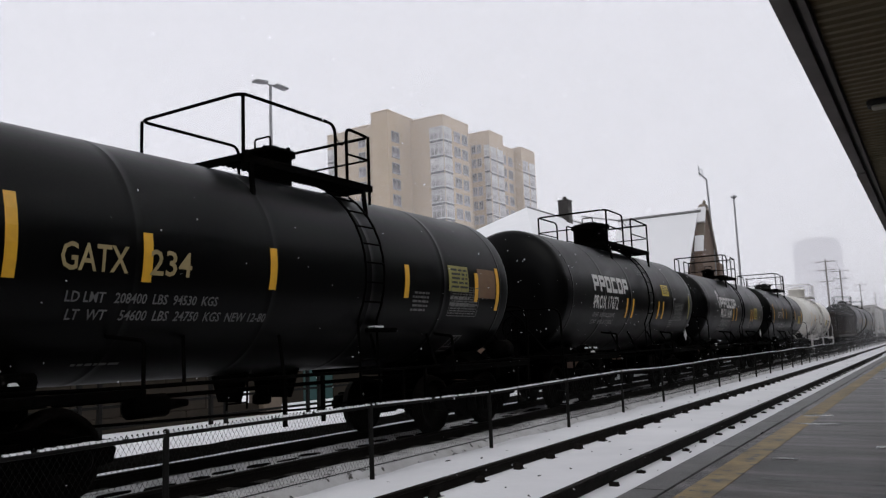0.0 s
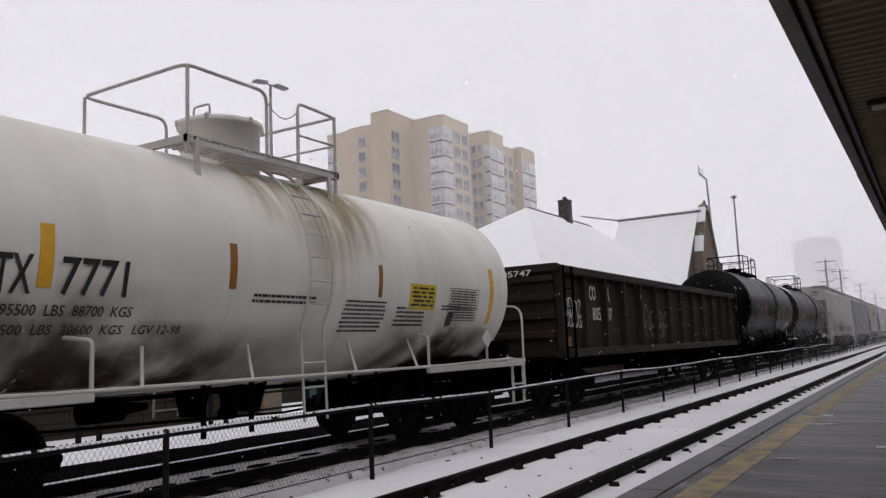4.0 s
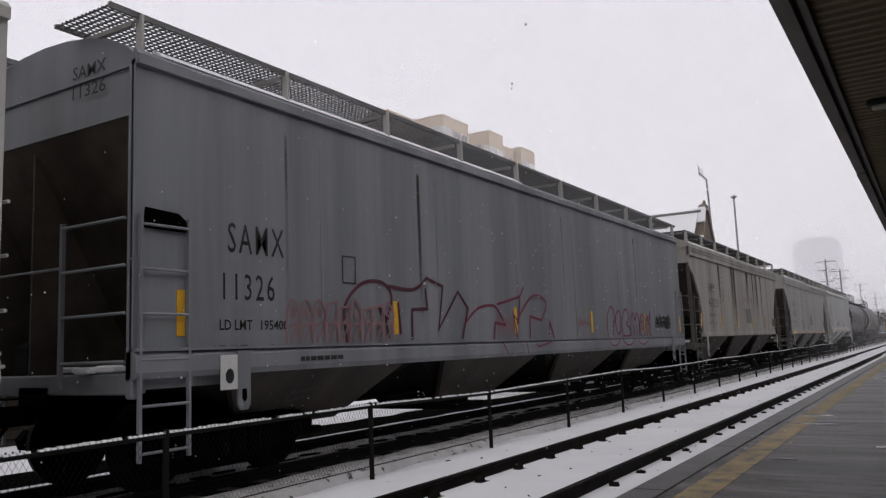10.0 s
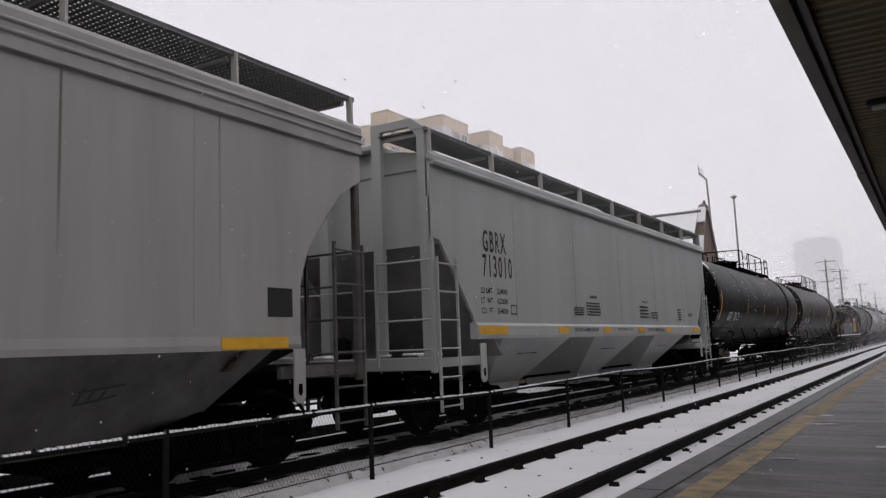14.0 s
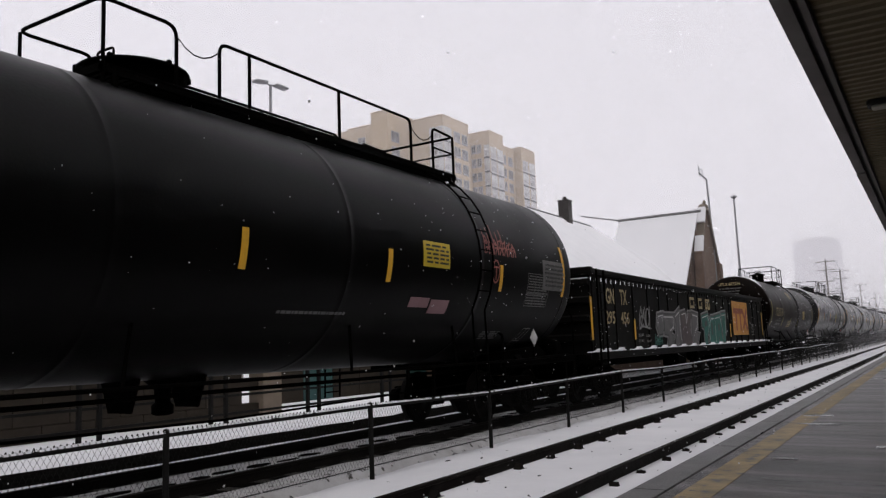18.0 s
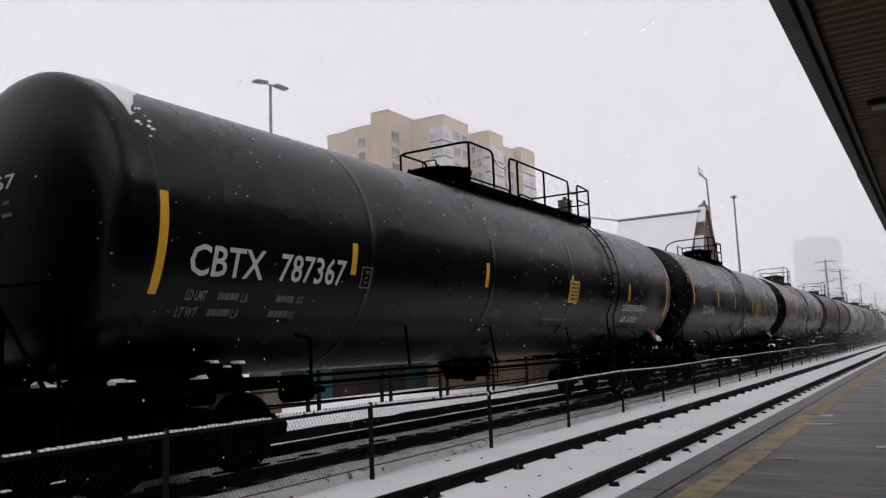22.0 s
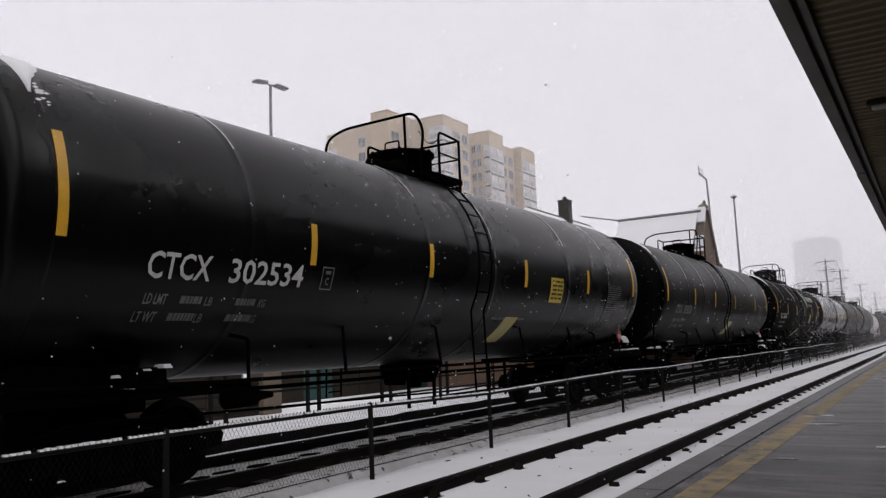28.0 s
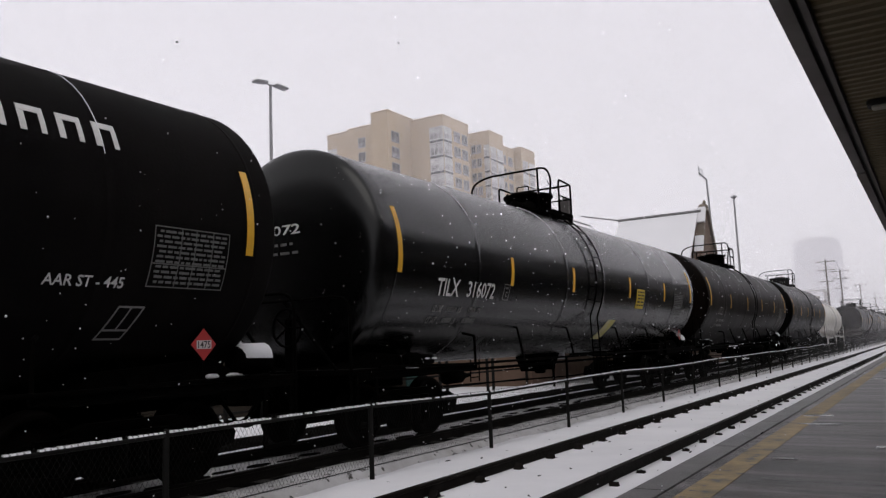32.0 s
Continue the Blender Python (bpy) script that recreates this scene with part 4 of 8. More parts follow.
    for i, (ya, yb) in enumerate(loops):
        if i == 0 and hoop:
            # hoop that only spans the front end, on doubled legs
            part("platform_railing", Geo().tube(bend([(-x - 0.2, ya, zp - 0.2), (-x - 0.25, ya - 0.15, top - 0.4), (-x - 0.2, ya - 0.15, top - 0.05), (-x * 0.8, ya - 0.1, top + 0.1), (x + 0.1, ya - 0.1, top + 0.12), (x + 0.1, yb, top - 0.1), (x, yb, zp - 0.1)], 0.22), r, 6), steel, car)
            part("railing_post", Geo().tube([(x - 0.12, ya - 0.06, zp - 0.1), (x - 0.12, ya - 0.09, top + 0.11)], r, 6), steel, car)
            vent = part("valve_pipe", Geo().rev([(ya - 0.55, 0.05), (ya - 0.53, 0.11), (ya + 0.15, 0.12), (ya + 0.16, 0.2), (ya + 0.22, 0.2)], 12, 'y', (0.25, 0, zt + 0.05)), steel, car, "valve pipe beside the manway")
            part("handle", Geo().tube(bend([(0.3, ya - 0.6, zt), (0.3, ya - 0.6, zt + 0.2), (0.3, ya - 0.3, zt + 0.2)], 0.08), 0.02, 5), steel, vent)
            part("end_step", Geo().span((-x, ya - 0.03, zp - 0.06), (x, ya + 0.05, zp), 0.01), steel, car)
        elif i == 0:
            # hoop that runs round the front end of the platform
            part("platform_railing", Geo().tube(bend([(-x, yb, zp), (-x, yb, top), (-x, ya, top), (x, ya, top), (x, yb, top), (x, yb, zp)], 0.16), r, 6), steel, car)
            for sx in (-x, x):
                part("railing_post", Geo().tube([(sx, ya + 0.03, zp - 0.2), (sx, ya + 0.03, top)], r, 6), steel, car)
            if mid_rail:
                part("railing_crossbar", Geo().tube(bend([(-x, yb, zp + 0.42), (-x, ya, zp + 0.42), (x, ya, zp + 0.42), (x, yb, zp + 0.42)], 0.1), 0.017, 5), steel, car)
        elif i == last:
            part("platform_railing", Geo().tube(bend([(-x, ya, zp), (-x, ya, top), (-x, yb, top - 0.03), (x, yb, top - 0.03), (x, ya, top), (x, ya, zp)], 0.1), r, 6), steel, car)
            for sx in (-x, x):
                part("railing_post", Geo().tube([(sx, yb, zp - 0.28), (sx, yb, top - 0.02)], r, 6), steel, car)
            part("railing_crossbar", Geo().tube(bend([(-x, ya, zp + 0.4), (-x, yb, zp + 0.4), (x, yb, zp + 0.4), (x, ya, zp + 0.4)], 0.05), 0.017, 5), steel, car)
        else:
            for sx in (-x, x):
                part("platform_railing", Geo().tube(bend([(sx, ya, zp), (sx, ya, top), (sx, yb, top), (sx, yb, zp)], 0.14), r, 6), steel, car)
                for q in (0.12, 0.55):
                    part("railing_post", Geo().tube([(sx, ya + (yb - ya) * q, zp), (sx, ya + (yb - ya) * q, top)], r, 6), steel, car)
    for (ya, yb), (yc_, yd) in zip(loops, loops[1:]):
        part("safety_chain", Geo().tube([(x, yb + (yc_ - yb) * q / 5, top - 0.12 - 0.16 * 4 * (q / 5) * (1 - q / 5)) for q in range(6)], 0.009, 4), steel, car)
    # side ladders follow the shell down
    for s in (1, -1):
        g = Geo()
        for yy in (ladder - 0.21, ladder + 0.21):
            pts = curve_up(R, zc, 66, -28, yy, 0.09)
            pts += [(pts[-1][0] + 0.04, yy, 0.55)]
            g.tube([(s * p[0], p[1], p[2]) for p in pts], 0.018, 5)
        for a in range(60, -28, -11):
            p = curve_up(R, zc, a, a, 0, 0.09, 1)[0]
            g.tube([(s * p[0], ladder - 0.21, p[2]), (s * p[0], ladder + 0.21, p[2])], 0.014, 5)
        for zz in (0.65, 0.95, 1.25):
            x = s * (curve_up(R, zc, -28, -28, 0, 0.09, 1)[0][0] + 0.03)
            g.tube([(x, ladder - 0.21, zz), (x, ladder + 0.21, zz)], 0.014, 5)
        part("ladder", g, steel, car)
    # reflective strips
    if bars:
        for k in range(bars + 1):
            y = h * bar_at[k] if bar_at else -h + 0.1 + (L - 0.2) * k / bars
            e = k in (0, bars)
            z0, z1 = end_bar if e else bar_z
            g = Geo().arc(R, zc, z0, z1, y - 0.05, y + 0.05, n=8)
            part("reflector", g, bar_mat, car, "yellow reflective strip")
    if seam_snow:
        rq = random.Random(L * 5)
        for y in seam_y:
            part("seam_snow", Geo().arc(R + 0.004, zc, zc + R * rq.uniform(0.15, 0.6), zc + R * rq.uniform(0.86, 0.95), y + 0.012, y + rq.uniform(0.018, 0.024), n=8, thick=0.006), CLEAN_SNOW, car, "thin line of snow along a weld seam")
    # lettering, signs and small print
    for txt, y0, y1, z0, z1 in text:
        part("lettering", letters(txt, y0 - 0.06, y1 - 0.06, z0, z1, R, zc), tint, car, "painted car mark")
    if prints and text:
        y0, z0 = text[0][1], min(t[3] for t in text)
        y1 = text[-1][2]
        if lines:
            for txt, ya, yb, za, zb_ in lines:
                part("lettering", letters(txt, ya, yb, za, zb_, R, zc), LETTER_D if tint is LETTER_Y else LETTER_G if tint is not LETTER_B else LETTER_B, car, "small stencilled weight line")
        else:
            w = max(y1 - y0 - 0.35, 0.9)
            for i, txt in enumerate(("LD LMT", "LT WT")):
                zz = z0 - 0.24 - 0.17 * i
                part("lettering", letters(txt, y0 - 0.05 * i, y0 - 0.05 * i + 0.27, zz, zz + 0.10, R, zc), LETTER_G, car, "small stencilled weight line")
                for q, (unit, ya) in enumerate((("LB", y0 + 0.42), ("KG", y0 + 0.42 + w * 0.42))):
                    part("small_print", print_bars(L + i + q, ya - 0.05 * i, ya + 0.3, zz + 0.012, zz + 0.085, 1, R, zc, word=0.05), LETTER_D, car, "small unreadable figures")
                    part("lettering", letters(unit, ya + 0.34 - 0.05 * i, ya + 0.44 - 0.05 * i, zz, zz + 0.09, R, zc), LETTER_D, car, "small stencilled weight unit")
        dy0 = data_y or h - 1.72
        dz0, dz1 = zc - R * 0.42, zc - R * 0.07
        ruled = [[(dy0, dz0), (dy0 + 0.94, dz0), (dy0 + 0.94, dz1), (dy0, dz1), (dy0, dz0)], [(dy0, dz0 * 0.62 + dz1 * 0.38), (dy0 + 0.94, dz0 * 0.62 + dz1 * 0.38)]] + [[(dy0 + q, dz0), (dy0 + q, dz1)] for q in (0.32, 0.5, 0.72)]
        part("panel_frame", drum_strokes(ruled, 0.011, R, zc), LETTER_D if tint is not LETTER_B else LETTER_B, car, "thin ruled frame of the data panel")
        panel = part("data_panel", print_bars(L + 1, dy0 + 0.03, dy0 + 0.91, dz0 + 0.02, dz1 - 0.02, 11, R, zc, word=0.09), LETTER_D if tint is not LETTER_B else LETTER_B, car, "panel of small unreadable data")
        tagged(panel, kind="stuff")
        ya, za = test_at or (h - 1.3, zc - R * 0.84)
        frame_ = [[(ya, za), (ya + 0.28, za), (ya + 0.38, za + R * 0.18), (ya + 0.1, za + R * 0.18), (ya, za)], [(ya + 0.03, za + R * 0.05), (ya + 0.31, za + R * 0.05)], [(ya + 0.17, za + R * 0.05), (ya + 0.24, za + R * 0.18)]]
        part("test_panel", drum_strokes(frame_, 0.018, R, zc), LETTER_G if tint is not LETTER_B else LETTER_B, car, "slanted outline of a test date panel")
        yb_ = text[-1][2] + 0.28
    if prints and text and (plate or not lines):
        part("mark_frame", drum_strokes([[(yb_, text[0][3]), (yb_ + 0.2, text[0][3]), (yb_ + 0.2, text[0][3] + 0.26), (yb_, text[0][3] + 0.26), (yb_, text[0][3])]], 0.014, R, zc), LETTER_G if tint is not LETTER_B else LETTER_B, car, "small square stencil frame")
        part("lettering", letters("C", yb_ + 0.07, yb_ + 0.13, text[0][3] + 0.05, text[0][3] + 0.14, R, zc), LETTER_G if tint is not LETTER_B else LETTER_B, car, "small stencilled plate letter")
        part("small_print", print_bars(L + 4, yb_ + 0.05, yb_ + 0.16, text[0][3] + 0.18, text[0][3] + 0.22, 1, R, zc, word=0.2), LETTER_D, car, "small unreadable word")
        part("small_print", print_bars(L + 2, 0.6, 1.9, zc - R * 0.565, zc - R * 0.545, 1, R, zc, word=0.07), LETTER_D, car, "small unreadable stencil line")
    for y0, y1, z0, z1, m, sl in signs:
        sg = part("warning_sign", Geo().arc(R, zc, z0, z1, y0, y1, sl), m, car, "small warning sign")
        if m in (SIGN_YELLOW, SIGN_FADED):
            part("sign_print", print_bars(y0, y0 + 0.05 + sl * 0.3, y1 - 0.05 + sl * 0.3, z0 + 0.04, z1 - 0.03, 5, R + 0.008, zc, word=0.2), LETTER_B, sg, "unreadable dark print")
    if placard:
        col, num = placard
        px = 1.26
        z, y = 1.5, pl_y or h - 0.25
        ho = part("placard", Geo().prism([(y, z - 0.17), (y + 0.17, z), (y, z + 0.17), (y - 0.17, z)], px - 0.012, px - 0.002, 'x'), col, car, "diamond hazard placard")
        part("placard_panel", Geo().span((px, y - 0.1, z - 0.045), (px + 0.003, y + 0.1, z + 0.045)), LETTER_W, ho, "white number panel")
        if num.strip():
            part("placard_number", letters(num, y - 0.085, y + 0.085, z - 0.038, z + 0.038, x=px + 0.005, apart=False), LETTER_B, ho)
        part("placard_bracket", Geo().beam((px - 0.02, y, z - 0.16), (px - 0.02, y, 1.05), 0.03, 0.04), steel, car)
    if end_text:
        a = letters(end_text, end_at[0], end_at[1], zc + R * end_at[2], zc + R * end_at[2] + 0.15, end=-h - head - 0.01, apart=False)
        for v in a.vertices:
            rad = math.hypot(v.co.x, v.co.z - zc) / R
            v.co.y = -h - 0.25 - (head - 0.25) * math.sqrt(max(1 - min(rad ** 3.03, 1), 0)) - 0.012
        part("lettering", glyphs(a), tint, car, "small painted car mark on the tank end")
        rows_ = Geo()
        re_ = random.Random(L * 7)
        for i in range(9 if end_at[2] > 0.5 else 2):
            z = zc + R * end_at[2] - 0.16 - 0.13 * i
            x = end_at[0] + 0.02
            while x < end_at[1] - 0.12:
                e = x + re_.uniform(0.06, 0.2)
                g4 = [(p, -h - 0.25 - (head - 0.25) * math.sqrt(max(1 - min((math.hypot(p, q - zc) / R) ** 3.03, 1), 0)) - 0.012, q) for p, q in ((x, z), (e, z), (e, z + 0.04), (x, z + 0.04))]
                rows_.faces(g4, [(0, 1, 2, 3)])
                x = e + 0.05
        part("small_print", rows_, LETTER_D if tint is not LETTER_B else LETTER_B, car, "small unreadable lines on the tank end")
    if snow:
        rs = random.Random(L)
        g = Geo()
        n, m = 30, 5
        vs = []
        for i in range(n + 1):
            a = 38 + 90 * i / n
            reach = snow * max(0.06, min(1.0, (a - 38) / 40)) * (1.0 + rs.uniform(-0.12, 0.12)) * (1.0 if a < 105 else 1.4)
            for j in range(m + 1):
                y = -h - 0.06 + reach * j / m
                rr = R + (0.028 if 0 < i < n and 0 < j < m else 0.001)
                vs.append((rr * math.cos(radians(a)), y, zc + rr * math.sin(radians(a))))
        g.faces(vs, [(i * (m + 1) + j, i * (m + 1) + j + 1, (i + 1) * (m + 1) + j + 1, (i + 1) * (m + 1) + j) for i in range(n) for j in range(m)], True)
        for q in range(12):
            a, y, w_ = radians(rs.uniform(28, 44)), -h + rs.uniform(-0.04, 0.22) * snow, rs.uniform(0.012, 0.04)
            c_, d_ = (R + 0.006) * math.cos(a), zc + (R + 0.006) * math.sin(a)
            g.faces([(c_, y - w_, d_), (c_ - 0.01, y, d_ + w_ * 0.7), (c_, y + w_ * 1.2, d_ + 0.01), (c_ + 0.012, y, d_ - w_ * 0.4)], [(0, 1, 2, 3)], True)
        for y0, y1 in ((-h + snow * 1.9, loops[0][0] - 0.4), (loops[-1][1] + 0.5, h - 0.4)):
            vs, n = [], max(4, int((y1 - y0) / 0.35))
            for i in range(n + 1):
                y = y0 + (y1 - y0) * i / n
                lo, hi = 88 - rs.uniform(4, 17), 94 + rs.uniform(2, 12)
                for a, up in ((lo, 0.002), ((lo + 90) / 2, 0.02), (90, 0.03), (hi, 0.002)):
                    vs.append(((R + up) * math.cos(radians(a)), y, zc + (R + up) * math.sin(radians(a))))
            g.faces(vs, [(i * 4 + j, i * 4 + j + 1, i * 4 + j + 5, i * 4 + j + 4) for i in range(n) for j in range(3)], True)
        part("snow_cap", g, CLEAN_SNOW, car, "snow lying along the top of the tank")
    return car


def strokes(paths, w, x):
    """Painted lines on a flat side at x, as thin raised ribbons."""
    g = Geo()
    for k, path in enumerate(paths):
        ribbon(g, path, w, lambda y, z, k=k: (x + 0.0006 * k, y, z))
    return g


def loop_path(cy, cz, ry, rz, a0=0, a1=360, n=14):
    return [(cy + ry * math.cos(radians(a0 + (a1 - a0) * i / n)), cz + rz * math.sin(radians(a0 + (a1 - a0) * i / n))) for i in range(n + 1)]


def scrawl(seed, y0, y1, z0, z1, count, spiky=0.5):
    """Bubble and spike outlines of a spray-painted tag, letter by letter."""
    r = random.Random(seed)
    w = (y1 - y0) / count
    out = []
    for k in range(count):
        a, b = y0 + k * w, y0 + (k + 1.15) * w
        top = z1 - r.uniform(0, 0.25) * (z1 - z0)
        if r.random() < spiky:
            m = (a + b) / 2 + r.uniform(-0.1, 0.1) * w
            foot = z0 + r.uniform(0, 0.2) * (z1 - z0)
            out.append([(a, foot)] + [(a + (m - a) * t, foot + (top - foot) * math.sin(t * 1.57)) for t in (0.25, 0.5, 0.8, 1)] +
                       [(m + (b - m) * t, top - (top - foot) * (1 - math.cos(t * 1.57))) for t in (0.2, 0.5, 0.8, 1)])
            out.append([(a + 0.2 * w, z0 + 0.35 * (top - z0)), (m, z0 + 0.5 * (top - z0)), (b - 0.2 * w, z0 + 0.25 * (top - z0))])
            out.append(loop_path(m, z0 + 0.25 * (top - z0), w * 0.28, (top - z0) * 0.22, r.uniform(0, 90), r.uniform(220, 360)))
        else:
            cy, cz = (a + b) / 2, (z0 + top) / 2
            out.append(loop_path(cy, cz + (top - z0) * 0.18, w * 0.55, (top - z0) * 0.32, r.uniform(-40, 20), r.uniform(260, 330)))
            out.append(loop_path(cy + 0.1 * w, cz - (top - z0) * 0.25, w * 0.5, (top - z0) * 0.25, r.uniform(60, 140), r.uniform(330, 420)))
            out.append([(a + r.uniform(0, w), top), (a + r.uniform(0, w), z0 + 0.5 * (top - z0)), (a + r.uniform(0, w), z0)])
    return out


def spikes(peaks, foot, waist):
    """Tall rounded points side by side, each with a bowl beneath, as a spray-painted tag has."""
    out = []
    for (ya, za), (yb, zb_) in zip(peaks, peaks[1:]):
        m = (ya + yb) / 2
        out.append(flow([(ya - 0.22, foot + 0.1), (ya - 0.14, waist), (ya - 0.07, za - 0.1), (ya, za), (ya + 0.08, za - 0.1), (m, waist), (m - 0.05, waist - 0.15)]))
        out.append(flow([(ya - 0.2, waist - 0.08), (ya, waist), (m, waist - 0.1), (m + 0.1, foot)]))
        out.append(loop_path(m, foot + 0.12, 0.2, 0.14, 20, 330, 10))
    ya, za = peaks[-1]
    out.append(flow([(ya - 0.2, foot + 0.1), (ya - 0.1, waist), (ya, za), (ya + 0.15, za - 0.2), (ya + 0.1, foot)]))
    return out


def blocks(seed, y0, y1, z0, z1, count):
    """Outlined fat letters: a leaning box with a waist fold, a foot bowl and a counter."""
    r = random.Random(seed)
    w = (y1 - y0) / count
    out = []
    for k in range(count):
        a, b = y0 + k * w, y0 + (k + 0.96) * w
        t, m = z1 - r.uniform(0, 0.08), z0 + (z1 - z0) * r.uniform(0.42, 0.55)
        if r.random() < 0.5:
            out.append([(a, z0), (a + 0.12 * w, t - 0.04), (b, t)])
            out.append(flow([(b, t), (b - 0.04 * w, m + 0.1), (b - 0.45 * w, m), (a + 0.25 * w, m - 0.12 * (z1 - z0))]))
        else:
            out.append(flow([(a, z0), (a + 0.1 * w, t - 0.1), (a + 0.45 * w, t + 0.03), (b, t - 0.1), (b, m)]))
            out.append(loop_path(a + 0.5 * w, m + 0.45 * (t - m), w * 0.13, (t - m) * 0.22, 0, 360, 8))
        out.append(flow([(a + 0.25 * w, m - 0.12 * (z1 - z0)), (a + 0.6 * w, m - 0.02), (b + 0.02 * w, m - 0.1 * (z1 - z0))]))
        out.append(flow([(a + 0.3 * w, z0), (a + 0.45 * w, z0 + 0.3 * (m - z0)), (b - 0.1 * w, z0 + 0.75 * (m - z0)), (b, z0)]))
        out.append([(b, m), (b - 0.02 * w, z0)])
    return out


def hopper_car(u0, u1, label, paint, kind, marks, end_mark, band=None, bay=HOP_BAY, gear=None, graffiti=(), snow=True, slope=None, weights=(("LD LMT", "224100"), ("LT  WT", "61900"))):
    """Covered hopper: side sheets, roof, running boards, slope ends, bays, ladders and trucks."""
    L = u1 - u0
    h = L / 2
    car = car_at("covered_hopper", (u0 + u1) / 2, label)
    gear = gear or (paint if slope or kind == "slab" else HOP_GEAR)
    lap = 0.022 if kind == "round" else 0.06
    rise = 0.32 if kind == "cut" else 0.46
    X, zt, zb = 1.58, 4.28, {"slab": 1.44, "round": 1.57, "cut": 1.76}[kind]
    if kind == "slab":
        side = [(-h, zb), (h, zb), (h, zt), (-h, zt)]
    elif kind == "round":
        edge = [(0.0, zt), (0.0, 3.62), (0.12, 3.55), (0.42, 3.38), (0.75, 3.0), (1.05, 2.62), (1.2, 2.2), (1.22, zb)]
        side = [(-h + a, b) for a, b in edge] + [(h - a, b) for a, b in edge[::-1]]
    else:
        edge = [(0.0, zt), (0.0, 3.05), (0.22, 3.02), (1.15, 1.9), (1.22, zb)]
        side = [(-h + a, b) for a, b in edge] + [(h - a, b) for a, b in edge[::-1]]
    for s in (1, -1):
        x0, x1 = sorted((s * X, s * (X - 0.05)))
        part("side_sheet", Geo().prism(side, x0, x1, 'x'), paint, car)
        x0, x1 = sorted((s * (X + 0.045), s * (X - 0.06)))
        part("top_chord", Geo().prism([(x0, zt - (0.30 if kind == "round" else 0.05)), (x1, zt - (0.30 if kind == "round" else 0.05)), (x1, zt + 0.05), ((x0 + x1) / 2, zt + 0.11), (x0, zt + 0.05)], -h, h, 'y'), paint, car)
        if kind == "round":
            for zz in (0.05, 0.15):
                part("chord_rib", Geo().tube([(s * (X + 0.05), -h, zt - zz), (s * (X + 0.05), h, zt - zz)], 0.02, 6), paint, car)
        elif kind == "cut":
            part("chord_rib", Geo().tube([(s * (X + 0.05), -h, zt - 0.06), (s * (X + 0.05), h, zt - 0.06)], 0.045, 8), paint, car)
        c = 0.0 if kind == "slab" else 1.22
        low = zb - {"slab": 0.26, "round": 0.15, "cut": 0.27}[kind]
        part("side_sill", Geo().prism([(s * (X - 0.1), zb), (s * (X + 0.01), zb), (s * (X + lap - 0.005), zb - 0.05), (s * (X + lap), low + 0.06), (s * (X + lap / 2), low), (s * (X - 0.1), low)], -h + c, h - c, 'y'), paint, car)
        if kind == "slab":
            part("sill_angle", Geo().span((s * (X - 0.02), -h, zb), (s * (X + 0.055), h, zb + 0.03)), paint, car)
    # roof, slope sheets, end posts
    roof = [(-X, zt)] + [(X * math.sin(radians(a)), zt + 0.02 + rise * math.cos(radians(a * 1.12))) for a in range(-75, 76, 15)] + [(X, zt), (X - 0.06, zt - 0.05), (-X + 0.06, zt - 0.05)]
    back = 0.36 if kind == "cut" else 0.0
    part("roof", Geo().prism(roof, -h + 0.02 + back, h - 0.02 - back, 'y'), paint, car)
    for s in (-1, 1):
        y = s * h
        cut = 3.0 if kind == "cut" else 3.75
        crown = [(-X + 0.01, cut), (X - 0.01, cut)] + [(0.97 * X * math.sin(radians(a)), zt + 0.02 + (rise - 0.01) * math.cos(radians(a * 1.12))) for a in range(75, -76, -15)]
        part("end_sheet", Geo().prism(crown, y - s * (0.10 + back), y - s * (0.05 + back), 'y'), paint, car)
        foot = y - s * (1.5 if kind == "slab" else 2.2)
        part("slope_sheet", Geo().prism([(y - s * (0.06 + back), cut), (y - s * (0.12 + back), cut), (foot - s * 0.06, 1.2), (foot, 1.2)], -X + 0.05, X - 0.05, 'x'), slope or HOP_SLOPE, car, "slope sheet darker than the sides")
        for xs in (1, -1) if kind == "cut" else ():
            # portal of two broad posts that carries the end of the running board
            ring = [(0.47, 1.2), (0.65, 1.2), (0.65, 4.84), (1.2, 4.84), (1.35, 4.68), (1.35, 1.2), (1.49, 1.2), (1.49, 4.79), (1.26, 4.97), (0.47, 4.97)]
            part("end_portal", Geo().prism([(xs * a, b) for a, b in ring], y - s * 0.1, y - s * 0.01, 'y'), paint, car, "broad post frame under the running board")
        # Plates added to close off the bright view beneath the slope sheet.
        for xg in (-1.5,) if kind == "cut" else (-1.5, -0.3):
            part("gusset", Geo().prism([(y - s * 0.12, 1.2), (y - s * 0.12, cut), (foot, 1.2)], xg, xg + 0.03, 'x'), slope or HOP_SLOPE, car, "added gusset plate closing the view under the slope sheet")
        part("end_sill", Geo().span((-1.5, min(y, y - s * 0.22), 1.04), (1.5, max(y, y - s * 0.22), 1.24), 0.015), gear, car)
        part("centre_sill", Geo().span((-0.28, min(y, foot), 0.78), (0.28, max(y, foot), 1.14), 0.02), STEEL, car)
        for xs in (1, -1):
            part("corner_post", Geo().span((xs * 1.52 - 0.05, min(y, y - s * 0.09), 1.0), (xs * 1.52 + 0.05, max(y, y - s * 0.09), zt if kind == "slab" else 3.7), 0.015), gear, car)
            part("shear_plate", Geo().span((xs * 1.5 - 0.03, min(y - s * 0.1, y - s * 1.5), 1.08), (xs * 1.5 + 0.03, max(y - s * 0.1, y - s * 1.5), 1.22)), gear, car)
